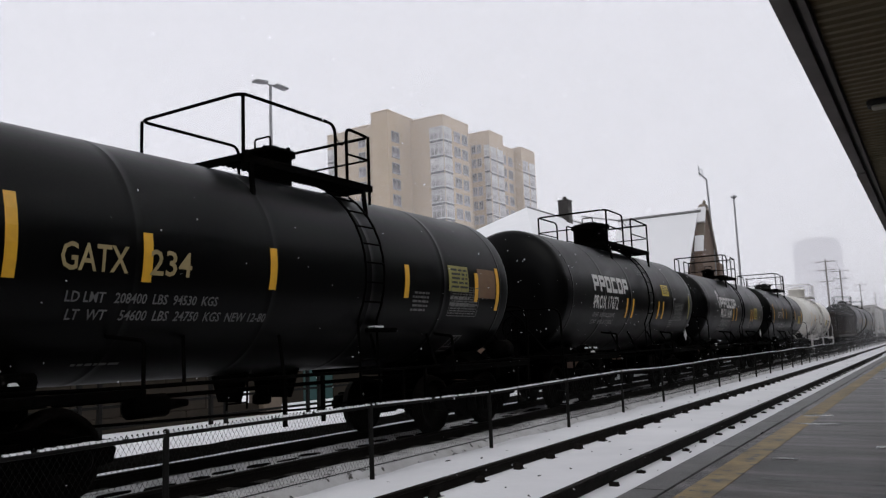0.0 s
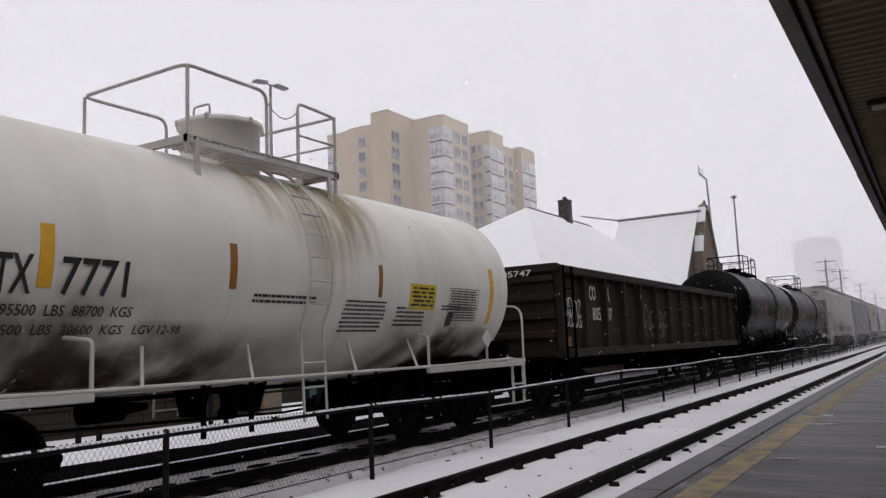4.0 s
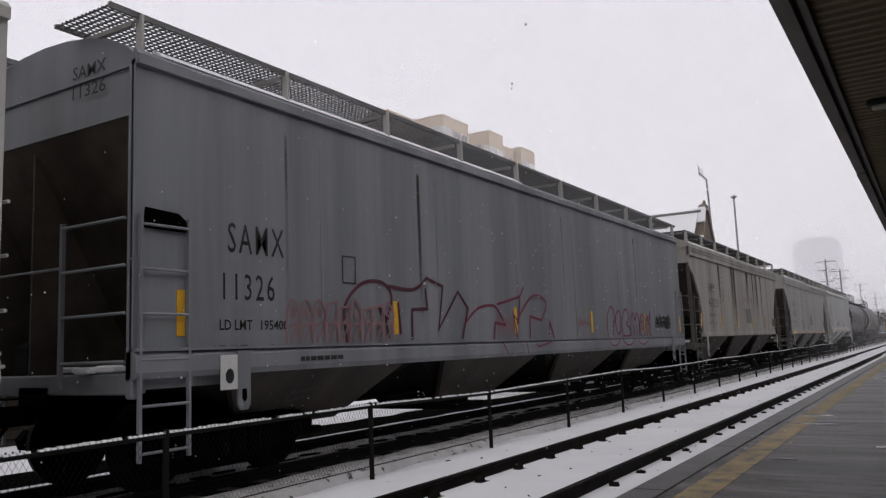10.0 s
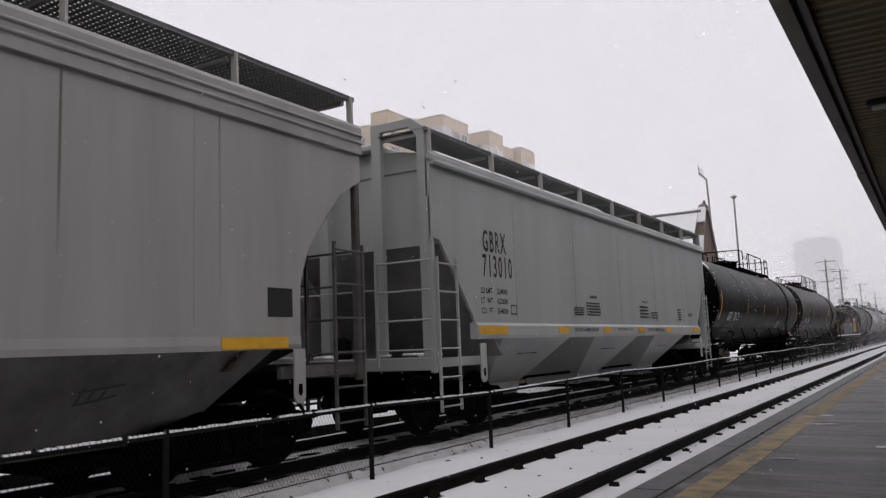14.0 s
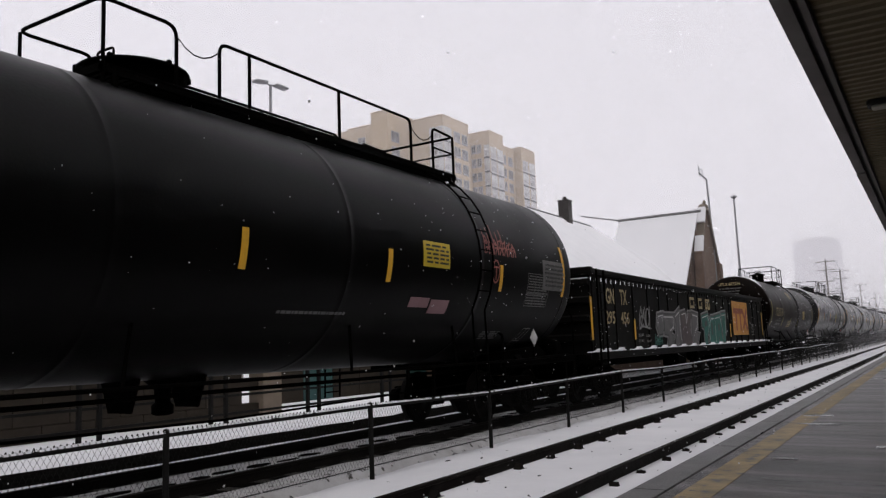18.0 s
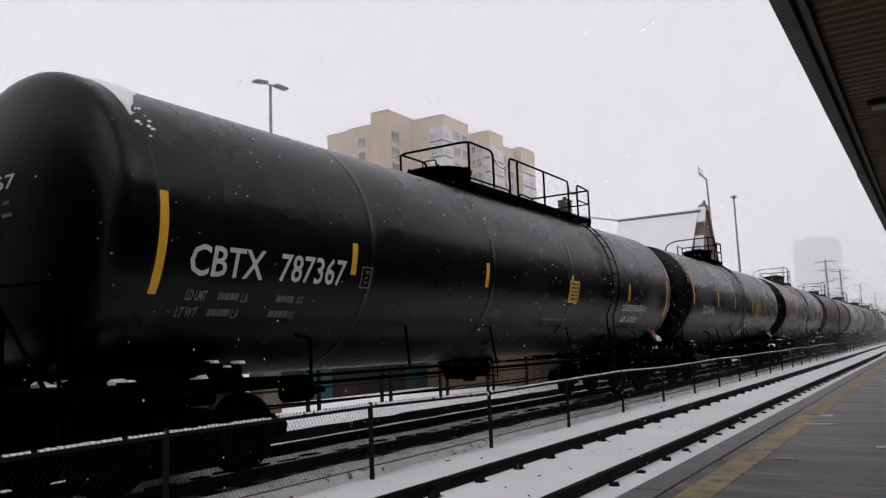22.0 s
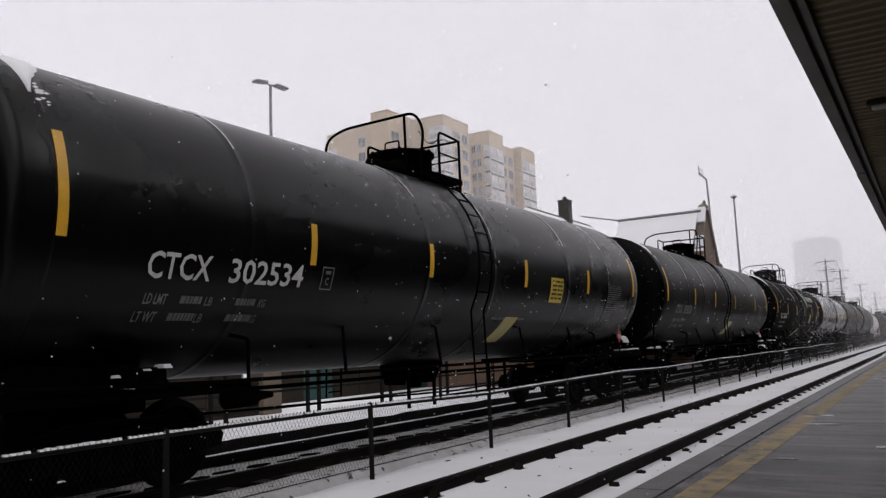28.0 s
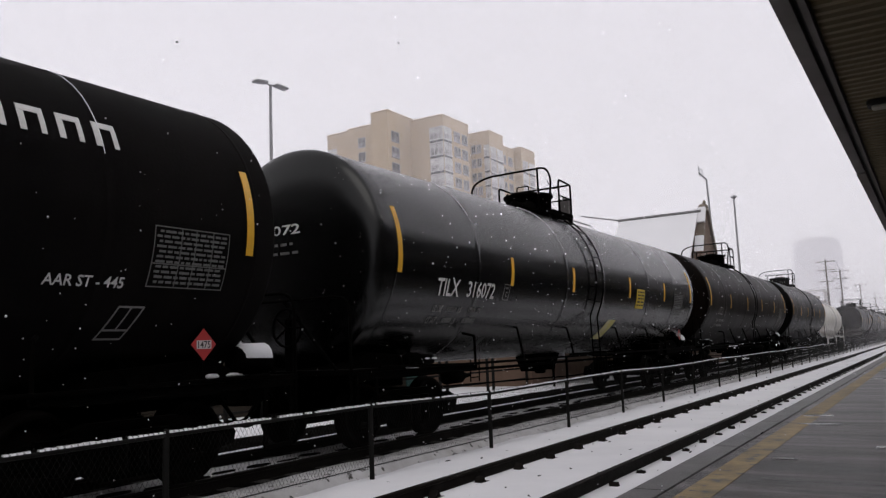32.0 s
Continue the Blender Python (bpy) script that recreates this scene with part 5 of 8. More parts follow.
            ladder = Geo()
            for yy in (y - s * 0.05, y - s * 0.62):
                ladder.beam((xs * 1.62, yy, 0.42), (xs * 1.62, yy, 2.75), 0.04, 0.03)
            for k in range(6):
                ladder.tube([(xs * 1.63, y - s * 0.05, 0.5 + 0.43 * k), (xs * 1.63, y - s * 0.62, 0.5 + 0.43 * k)], 0.015, 5)
            part("side_ladder", ladder, gear, car)
        el = Geo()
        el.beam((0.55, y + s * 0.06, 1.1), (0.55, y + s * 0.06, 2.75), 0.045, 0.04)
        for k in range(4):
            el.tube([(0.55, y + s * 0.07, 1.35 + 0.45 * k), (1.55, y + s * 0.07, 1.35 + 0.45 * k)], 0.017, 5)
        el.tube([(-1.5, y + s * 0.07, 2.3), (0.55, y + s * 0.07, 2.3)], 0.015, 5)
        part("end_ladder", el, gear, car)
        yj_ = y - s * 1.32
        jack = part("jacking_plate", Geo().prism([(yj_ - 0.09, 1.42), (yj_ + 0.09, 1.42), (yj_ + 0.09, 0.86), (yj_ + 0.05, 0.8), (yj_ - 0.05, 0.8), (yj_ - 0.09, 0.86)], X + 0.06, X + 0.085, 'x'), paint, car, "rounded jacking plate")
        part("slot", Geo().prism([(yj_ - 0.03, 1.02), (yj_ + 0.03, 1.02), (yj_ + 0.035, 0.92), (yj_, 0.88), (yj_ - 0.035, 0.92)], X + 0.085, X + 0.088, 'x'), STEEL, jack, "dark slot")
        rg = random.Random(L + s)
        for q in range(4):
            part("ledge_snow", Geo().box((0, 0, 0), (rg.uniform(0.15, 0.4), rg.uniform(0.1, 0.25), rg.uniform(0.03, 0.09)), 0.02), CLEAN_SNOW, car, "clump of snow on the end gear", pose(rg.uniform(0.2, 1.35), y - s * rg.uniform(0.05, 0.3), 1.27 + rg.uniform(0.0, 0.02)))
        add_coupler(car, y, s)
        add_truck(car, s * (h - 1.75))
        part("brake_gear", Geo().box((-0.5, y - s * 0.3, 1.4), (0.35, 0.3, 0.4), 0.06), HOP_END, car)
    # running boards on the roof
    zr_ = 4.78
    OVER = 0.25 if kind == "slab" else 0.0
    for s in (1, -1):
        g = Geo()
        a, b = sorted((s * 0.62, s * 1.52))
        g.span((a, -h - OVER, zr_ - 0.04), (a + 0.03, h + OVER, zr_)).span((b - 0.03, -h - OVER, zr_ - 0.05), (b, h + OVER, zr_ + 0.01))
        n = int(L / 0.075)
        for k in range(n + int(OVER * 26)):
            y = -h - OVER + 0.02 + k * 0.075
            g.span((a, y, zr_ - 0.022), (b, y + (0.016 if kind == "slab" else 0.042), zr_ - 0.005))
        for k in range(1, 14):
            xx = a + (b - a) * k / 14
            g.span((xx, -h - OVER, zr_ - 0.02), (xx + (0.01 if kind == "slab" else 0.028), h + OVER, zr_ - 0.008))
        part("running_board", g, GRATE, car, "steel grating running board")
        n = max(6, int(L / 1.9))
        for k in range(n + 1):
            y = -h + 0.1 + (L - 0.2) * k / n
            part("board_bracket", shared("bracket%d" % s, lambda: Geo().beam((s * 1.52, 0, zt + 0.02), (s * 1.51, 0, zr_ - 0.01), 0.03, 0.09).beam((s * 1.4, 0, zr_ - 0.07), (s * 0.6, 0, zr_ - 0.07), 0.05, 0.05).mesh("board_bracket")),
                 gear, car, at=pose(0, y, 0))
    hatch = Geo()
    for k in range(5):
        hatch.box((0, -h * 0.8 + k * h * 0.4, 4.68), (0.9, h * 0.36, 0.12), 0.03)
    part("hatch_cover", hatch, paint, car)
    if snow:
        part("roof_snow", Geo().prism([(X - 0.35, zt + 0.16), (X - 0.02, zt + 0.08), (X + 0.02, zt + 0.10), (X - 0.1, zt + 0.19)], -h + 0.3, -h + L * 0.45, 'y'), CLEAN_SNOW, car, "thin snow along the roof edge")
    # bays under the sill
    nb = 3 if kind != "slab" else 4
    w = L * (0.293 if nb == 3 else 0.232)
    inner = w * nb / 2
    lip = zb - {"slab": 0.24, "round": 0.14, "cut": 0.26}[kind]
    for k in range(nb):
        c = -inner + w * (k + 0.5)
        top_, low = w / 2 - 0.02, 0.42
        ring = []
        if kind == "cut":
            c = -0.1 + 4.43 * (k - 1)
        for yy, xx, zz in ((1.52, 1.5, lip), (0.68, 0.68, 0.66), (0.62, 0.66, 0.42)) if kind == "cut" else ((top_, 1.42, lip), (low + 0.15, 0.72, 0.62), (low, 0.66, 0.42)):
            ring += [(-xx, c - yy, zz), (xx, c - yy, zz), (xx, c + yy, zz), (-xx, c + yy, zz)]
        fs = [(i * 4 + j, i * 4 + (j + 1) % 4, (i + 1) * 4 + (j + 1) % 4, (i + 1) * 4 + j) for i in range(2) for j in range(4)] + [(8, 9, 10, 11)]
        # Bay ends carry their shade in the colour; side plates stay lighter.
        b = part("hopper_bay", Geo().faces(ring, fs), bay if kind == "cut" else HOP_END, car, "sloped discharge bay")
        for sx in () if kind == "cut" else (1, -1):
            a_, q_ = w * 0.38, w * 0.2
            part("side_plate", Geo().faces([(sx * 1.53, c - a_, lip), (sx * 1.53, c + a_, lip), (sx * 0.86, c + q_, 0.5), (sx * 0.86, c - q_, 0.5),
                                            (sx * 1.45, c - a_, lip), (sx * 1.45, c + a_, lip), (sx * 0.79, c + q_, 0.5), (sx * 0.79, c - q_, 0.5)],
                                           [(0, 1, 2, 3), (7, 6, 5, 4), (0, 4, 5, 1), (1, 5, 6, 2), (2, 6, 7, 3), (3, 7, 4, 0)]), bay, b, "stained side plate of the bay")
        part("discharge_gate", Geo().span((-0.95, c - 0.5, 0.34), (0.95, c + 0.5, 0.43), 0.01), STEEL, b)
        rs = random.Random(k + L)
        if kind == "cut":
            tilt = pose(1.51, c, lip, 0, 45.7, 0)
            part("stencil", strokes([[(-0.45, -0.78), (-0.05, -0.72)], [(-0.4, -0.72), (-0.45, -0.95), (-0.2, -0.9)], [(-0.28, -0.74), (-0.3, -0.92)], [(-0.12, -0.73), (-0.18, -0.9), (-0.02, -0.86)], [(-0.85, -0.98), (-0.7, -0.9), (-0.62, -0.92)]], 0.025, 0), LETTER_B, b, "smudged dark stencil", tilt)
            part("small_print", print_bars(k, -0.45, 0.5, -0.5, -0.38, 2, x=0.0, word=0.2), LETTER_B, b, "small unreadable stencil line", tilt)
            continue
        tilt = pose(1.535, c, lip, 0, math.degrees(math.atan2(0.67, lip - 0.5)), 0)
        part("stencil", strokes([[(-0.4, -0.42), (0.05, -0.36)], [(-0.36, -0.38), (-0.4, -0.56), (-0.18, -0.52)], [(-0.26, -0.4), (-0.28, -0.54)], [(-0.12, -0.39), (-0.16, -0.52), (0.0, -0.48)]], 0.03, 0.004), LETTER_B, b, "smudged dark stencil", tilt)
    part("belly_pipe", Geo().tube([(0.5, -inner - 0.5, 0.7), (0.5, inner + 0.5, 0.7)], 0.03, 6), STEEL, car)
    # panel joints, lettering, reflectors, graffiti
    n = int(L / 2.4)
    for k in range(1, n):
        y = -h + L * k / n
        part("panel_seam", Geo().span((X, y - 0.012, zb + 0.1), (X + 0.005, y + 0.012, zt - 0.35)), paint, car)
    for txt, y0, y1, z0, z1 in marks:
        part("lettering", letters(txt, y0, y1, z0, z1, x=X + 0.006, bold=0.005 if kind == "slab" else 0.012, space=1.25), LETTER_B, car, "black painted car mark")
    y0, z0 = marks[-1][1], marks[-1][3]
    if kind == "cut":
        for i, (ta, tb) in enumerate((("LD LMT", "224000"), ("LT  WT", "62000"), ("CU  FT", "5400"))):
            part("lettering", letters(ta, -6.9, -6.5, 2.25 - 0.17 * i, 2.35 - 0.17 * i, x=X + 0.006), LETTER_B, car, "small black weight line")
            part("lettering", letters(tb, -6.33, -5.94, 2.25 - 0.17 * i, 2.35 - 0.17 * i, x=X + 0.006), LETTER_B, car, "small black weight line")
    else:
        for i, (ta, tb) in enumerate(weights):
            zz, dy = z0 - 0.32 - 0.27 * i, -0.07 * i
            part("lettering", letters(ta, y0 - 0.05 + dy, y0 + 0.42 + dy, zz, zz + 0.11, x=X + 0.006), LETTER_B, car, "small black weight line")
            part("lettering", letters(tb, y0 + 0.55 + 0.1 * i, y0 + 0.98 + dy, zz, zz + 0.11, x=X + 0.006), LETTER_B, car, "small black weight line")
    if kind == "round":
        part("small_print", print_bars(L + 3, 0.16, 1.35, 1.9, 2.47, 7, x=X + 0.006, word=0.07), LETTER_G2, car, "small unreadable stencil lines")
    fy, fz, fw, fh = (-5.82, 1.92, 0.2, 0.15) if kind == "cut" else (y0 + 2.0, z0 + 0.28, 0.26, 0.34)
    part("mark_frame", strokes([[(fy, fz), (fy + fw, fz), (fy + fw, fz + fh), (fy, fz + fh), (fy, fz)]], 0.02, X + 0.006), LETTER_B, car, "small square stencil frame")
    if end_mark:
        for i, txt in enumerate(end_mark):
            z = 4.27 - 0.21 * i
            part("lettering", letters(txt, 0.55, 1.1, z, z + 0.14, end=-h + 0.012, bold=0.005), LETTER_B, car, "black painted car mark on the end")
    if band:
        for y0, y1 in band:
            part("reflector", Geo().span((X + lap + 0.001, y0, zb - (0.19 if kind == "cut" else 0.135)), (X + lap + 0.006, y1, zb - (0.055 if kind == "cut" else 0.01))), REFLECT, car, "yellow reflective strip")
    else:
        for y in (-8.9, -5.2, -1.5, 2.2, 5.9, 9.2) if kind == "slab" else (-7.0, -4.3, -1.4, 1.5, 4.2, 6.9):
            lean = 0.12 if kind == "round" else 0.0
            part("reflector", Geo().prism([(y - 0.05, zb + 0.14), (y + 0.05, zb + 0.14), (y + 0.05 + lean, zb + 0.6), (y - 0.05 + lean, zb + 0.6)], X, X + 0.007, 'x'), REFLECT2 if kind == "round" and y > 3 else REFLECT, car, "yellow reflective strip")
    # run-off down the sheets
    rw = random.Random(L * 11)
    for k in range(9 if paint is CREAM_HOP else 0 if kind == "cut" else 4):
        y, wd = rw.uniform(-h + 1.6, h - 0.9), rw.choice((0.1, 0.3, 0.45, 0.6) if paint is CREAM_HOP else (0.04, 0.06, 0.1))
        part("run_off_stain", Geo().span((X + 0.001, y - wd / 2, rw.uniform(zb + 0.05, 2.4)), (X + 0.003, y + wd / 2, zt - 0.31)), SOOT if wd > 0.2 or k % 2 else RUST_RUN, car, "dark run-off streak down the side")
    if kind == "slab":
        part("ladder_plate", Geo().prism([(-h + 0.1, 2.62), (-h + 0.6, 2.62), (-h + 0.64, 2.7), (-h + 0.5, 2.8), (-h + 0.12, 2.82)], X, X + 0.03, 'x'), STEEL, car, "dark plate behind the ladder top")
        nb_ = part("notice_board", Geo().span((X + 0.062, -h + 1.0, zb - 0.42), (X + 0.08, -h + 1.42, zb - 0.06), 0.006), LETTER_W, car, "white notice plate hung on the sill")
        part("notice_mark", Geo().prism(loop_path(-h + 1.12, zb - 0.28, 0.06, 0.08, 0, 330, 8), X + 0.08, X + 0.083, 'x'), LETTER_B, nb_)
        if paint is GREY_HOP:
            part("mark_frame", strokes([[(-h + 0.95, 2.72), (-h + 1.75, 2.72), (-h + 1.75, 3.05), (-h + 0.95, 3.05), (-h + 0.95, 2.72)]], 0.02, X + 0.006), LETTER_B, car, "framed stencil notice")
            part("small_print", print_bars(L + 9, -h + 1.02, -h + 1.68, 2.76, 3.0, 5, x=X + 0.006, word=0.1), LETTER_G2, car, "small unreadable stencil lines")
        part("small_print", print_bars(L + 8, -h + 2.2, -h + 3.0, zb - 0.16, zb - 0.11, 1, x=X + 0.064, word=0.1), LETTER_B, car, "small unreadable stencil line")
    for paths, wd, m in graffiti:
        part("graffiti", strokes(paths, wd, X + (0.064 if paths[0][0][1] < zb else 0.009)), m, car, "spray-painted graffiti outlines")
    if kind != "cut":
        part("end_plate", Geo().span((X, h - 1.75, zb + 0.22), (X + 0.006, h - 1.35, zb + 0.55)), LETTER_B, car, "small dark notice plate")
    return car


def gondola_car(u0, u1, zt, zb, ribs, paint, label, holes=False, snow=False, posts=None, deep=0.12):
    L = u1 - u0
    h = L / 2
    car = car_at("gondola", (u0 + u1) / 2, label)
    X = 1.46
    for s in (1, -1):
        if holes:
            # side sheet with a row of open holes under the top chord
            g = Geo()
            g.span((s * X, -h, zb), (s * (X - 0.03), h, zt - 0.25)).span((s * X, -h, zt - 0.16), (s * (X - 0.03), h, zt))
            n = 62
            for k in range(n + 1):
                y = -h + L * k / n
                e = 0.32 if s > 0 else 0.30
                g.span((s * X, max(-h, y - L / n / 2 + 0.06), zt - 0.25), (s * (X - 0.03), min(h, y + L / n / 2 - 0.06), zt - 0.16))
            part("side_sheet", g, paint, car)
        else:
            part("side_sheet", Geo().span((s * X, -h, zb), (s * (X - 0.03), h, zt)), paint, car)
        part("top_chord", Geo().span((s * (X - 0.06), -h, zt - (0.10 if holes else 0.14)), (s * (X + (0.09 if holes else 0.14)), h, zt + 0.02), 0.02), paint, car)
        part("side_sill", Geo().span((s * (X - 0.04), -h, zb - 0.12), (s * (X + 0.14), h, zb + 0.05), 0.015), paint, car)
        for y in posts or [-h + 0.08 + (L - 0.16) * k / ribs for k in range(ribs + 1)]:
            part("side_post", shared("post%.2f%d" % (zt, s), lambda: Geo().prism([(s * X, -0.09), (s * (X + deep), -0.06), (s * (X + deep), 0.06), (s * X, 0.09)], zb, zt - (0.26 if holes else 0.12), 'z').mesh("side_post")), paint, car, at=pose(0, y, 0))
            if snow and s > 0:
                part("ledge_snow", shared("drift", lambda: Geo().prism([(-0.62, zb + 0.05), (0.2, zb + 0.05), (0.13, zb + 0.065), (0.06, zb + 0.09), (0.02, zb + 0.125), (-0.03, zb + 0.12), (-0.12, zb + 0.08), (-0.3, zb + 0.066), (-0.6, zb + 0.062)], X + 0.035, X + 0.15, 'x').mesh("ledge_snow")), CLEAN_SNOW, car, at=pose(0, y, 0))
    part("floor", Geo().span((-X + 0.04, -h, zb - 0.1), (X - 0.04, h, zb)), paint, car)
    part("centre_sill", Geo().span((-0.3, -h, 0.72), (0.3, h, zb - 0.1), 0.02), STEEL, car)
    for s in (-1, 1):
        y = s * h
        g = Geo().span((-X, min(y, y - s * 0.04), zb), (X, max(y, y - s * 0.04), zt))
        for zz in (0.2, 0.42, 0.64, 0.86):
            z = zb + (zt - zb) * zz
            g.prism([(y, z - 0.09), (y + s * 0.11, z - 0.05), (y + s * 0.11, z + 0.05), (y, z + 0.09)], -X, X, 'x')
        part("end_sheet", g, paint, car, "ribbed end wall")
        part("end_chord", Geo().span((-X - 0.1, min(y - s * 0.06, y + s * 0.12), zt - 0.12), (X + 0.1, max(y - s * 0.06, y + s * 0.12), zt + 0.05), 0.02), paint, car)
        if snow:
            part("ledge_snow", Geo().span((-X, min(y + s * 0.01, y + s * 0.1), zb + (zt - zb) * 0.86 + 0.05), (X, max(y + s * 0.01, y + s * 0.1), zb + (zt - zb) * 0.86 + 0.075)), CLEAN_SNOW, car)
        lad = Geo()
        for yy in (y - s * 0.06, y - s * 0.5):
            lad.beam((X + 0.17, yy, 0.42), (X + 0.17, yy, zt), 0.04, 0.03)
        for k in range(6):
            z = 0.48 + k * 0.4
            lad.tube([(X + 0.18, y - s * 0.06, z), (X + 0.18, y - s * 0.5, z)], 0.015, 5)
        part("corner_ladder", lad, STEEL, car)
        part("end_sill", Geo().span((-1.4, min(y, y + s * 0.3), 0.9), (1.4, max(y, y + s * 0.3), 1.12), 0.02), STEEL, car)
        add_coupler(car, y + s * 0.3, s)
        add_truck(car, s * (h - 1.6))
    part("brake_cylinder", Geo().box((0.7, -1.2, 0.72), (0.5, 1.0, 0.4), 0.05), STEEL, car)
    part("air_reservoir", Geo().box((0.6, 1.6, 0.78), (0.4, 0.6, 0.3), 0.05), STEEL, car)
    return car


# ---- the cars in order
LATER = []                                  # (part, car, from y, to y, from z, to z, rows): small print added once the cars stand
tank_car(3.05, 12.65, 1.33, 2.45, BLACK, "black tank car with a railed top platform and gold lettering", loops=((-1.12, 0.675), (0.925, 1.445)), dome=(0.375, 0.3, 0.52), rail_top=0.8, ladder=0.925, bars=0, text=[("GATX", -3.615, -2.905, 2.2, 2.46), ("234", -2.655, -2.135, 2.2, 2.46)], tint=LETTER_Y, truck_in=0.6,
         lines=[("LD LMT   208400  LBS  94530  KGS", -3.57, -1.77, 1.92, 2.02), ("LT  WT    54600  LBS  24750  KGS  NEW 12-80", -3.52, -0.97, 1.76, 1.86)],
         signs=[(y, y + 0.11, 2.13, 2.62, REFLECT, 0) for y in (-2.795, -1.025, 1.775, 3.87)] + [(-4.18, -4.07, 2.1, 2.85, REFLECT, 0), (4.645, 4.745, 2.0, 2.75, REFLECT, 0), (3.025, 3.65, 2.28, 2.7, SIGN_FADED, 0), (3.98, 4.6, 2.2, 2.7, RUST_SIGN, 0)])
C0 = CARS[-1][0]
part("small_print", print_bars(31, 3.1, 3.7, 2.03, 2.22, 2, 1.33, 2.45, word=0.14), LETTER_G, C0, "small white unreadable lines")
part("step_bracket", Geo().span((1.18, 0.95, 1.62), (1.36, 1.5, 1.68), 0.01), STEEL, C0)
part("ledge_snow", Geo().span((1.2, 1.0, 1.68), (1.34, 1.2, 1.71), 0.01), CLEAN_SNOW, C0, "clump of snow on the bracket")
tank_car(15.9, 25.4, 1.4, 2.52, BLACK, "short black tank car with a white company logo and railed platform", loops=((-1.22, 0.05), (0.75, 2.2)), dome=(0.15, 0.48, 0.72), ladder=0.5, mid_rail=True, bars=0,
         text=[("PROX 17672", -3.46, -1.85, 2.14, 2.45)], placard=(LETTER_W, "    "),
         signs=[(y, y + 0.1, 1.96, 2.44, REFLECT, 0) for y in (-1.27, -0.8, 1.4, 1.84)] + [(1.85, 2.5, 2.62, 2.93, SIGN_YELLOW, 0), (4.6, 4.7, 2.0, 2.7, SIGN_FADED, 0)],
         lines=[("LD LMT   202900 LB  92 050 KG", -3.47, -2.05, 1.96, 2.06), ("LT WT    60100 LB  27 250 KG", -3.47, -2.05, 1.8, 1.9)])
c2 = tank_car(28.3, 37.95, 1.34, 2.46, BLACK, "short black tank car with a white company logo and car number", loops=((-0.49, 0.2), (0.96, 1.72)), dome=(1.1, 0.24, 0.42), ladder=0.4, bars=0,
              text=[("PROX 16049", -3.1, -1.31, 2.1, 2.43)], placard=(LETTER_W, "    "), end_text="PROX 16049",
              signs=[(-1.05, -0.95, 2.0, 2.5, REFLECT, 0), (-0.5, -0.4, 2.0, 2.5, REFLECT, 0), (2.35, 2.45, 2.0, 2.5, REFLECT, 0), (2.75, 2.85, 2.0, 2.5, REFLECT, 0), (3.13, 3.73, 2.1, 2.56, SIGN_YELLOW, 0)],
              lines=[("LD LMT  203600 LB  92350 KG", -3.1, -1.55, 1.93, 2.03), ("LT WT    59400 LB  26950 KG", -3.1, -1.6, 1.79, 1.89)])
for ya, yb, za, zb_, n in ((2.2, 3.1, 1.95, 2.56, 9), (3.1, 3.6, 2.1, 2.35, 3), (2.9, 3.5, 1.52, 1.66, 3)):
    LATER.append(("small_print", 3, ya, yb, za, zb_, n))
tank_car(41.0, 50.75, 1.34, 2.45, BLACK, "black tank car with white car number and yellow side strips", loops=((-1.0, 0.75), (1.35, 1.65)), dome=(0.8, 0.42, 0.4), ladder=0.9, bars=0,
         text=[("GATX 141", -3.55, -1.97, 2.22, 2.54)], placard=(LETTER_W, "    "),
         lines=[("LD LMT  207700 LBS  94200 KGS", -3.5, -1.5, 1.93, 2.04), ("LT WT    55300 LBS  25100 KGS   NEW 02-80", -3.5, -0.75, 1.76, 1.87)],
         signs=[(-4.6, -4.5, 2.0, 2.9, REFLECT, 0), (-1.93, -1.82, 2.22, 2.72, REFLECT, 0), (-0.93, -0.83, 2.22, 2.72, REFLECT, 0), (2.07, 2.17, 2.21, 2.69, REFLECT, 0), (4.55, 4.65, 2.0, 2.75, REFLECT, 0), (3.3, 4.05, 2.0, 2.4, SIGN_YELLOW, 0)])
c4 = tank_car(54.0, 64.45, 1.43, 2.41, WHITE, "dirty white tank car with rust-streaked dome and white railings", steel=WHITE_PIPE, loops=((-1.35, -0.06), (0.52, 1.28)), dome=(0.05, 0.52, 0.66), ladder=0.3, bars=0,
              text=[("GATX", -3.98, -3.29, 1.96, 2.3), ("7771", -3.03, -2.34, 1.96, 2.3)], tint=LETTER_B, end_text="GATX 7771", placard=(LETTER_W, "    "),
              lines=[("LD LMT  195500  LBS  88700  KGS", -4.15, -2.29, 1.78, 1.88), ("LT WT    67500  LBS  30600  KGS   LGV 12-98", -4.2, -1.64, 1.62, 1.71)],
              signs=[(-4.85, -4.73, 1.75, 2.75, REFLECT, 0), (-3.3, -3.17, 2.02, 2.58, REFLECT, 0), (-1.12, -1.02, 2.1, 2.6, REFLECT2, 0), (1.62, 1.7, 2.1, 2.55, REFLECT2, 0), (2.4, 3.1, 1.95, 2.33, SIGN_YELLOW, 0), (4.85, 4.97, 1.75, 2.7, REFLECT, 0)])
for ya, yb, za, zb_ in ((-5.0, -1.3, 1.05, 2.15), (-3.4, 0.6, 1.05, 1.75), (1.6, 5.3, 1.05, 2.0), (2.9, 5.0, 1.05, 1.7)):
    part("road_grime", Geo().arc(1.43, 2.41, za, zb_, ya, yb, n=10, thick=0.003), TRACK_GRIME, c4, "brown road grime thrown up from the wheels")
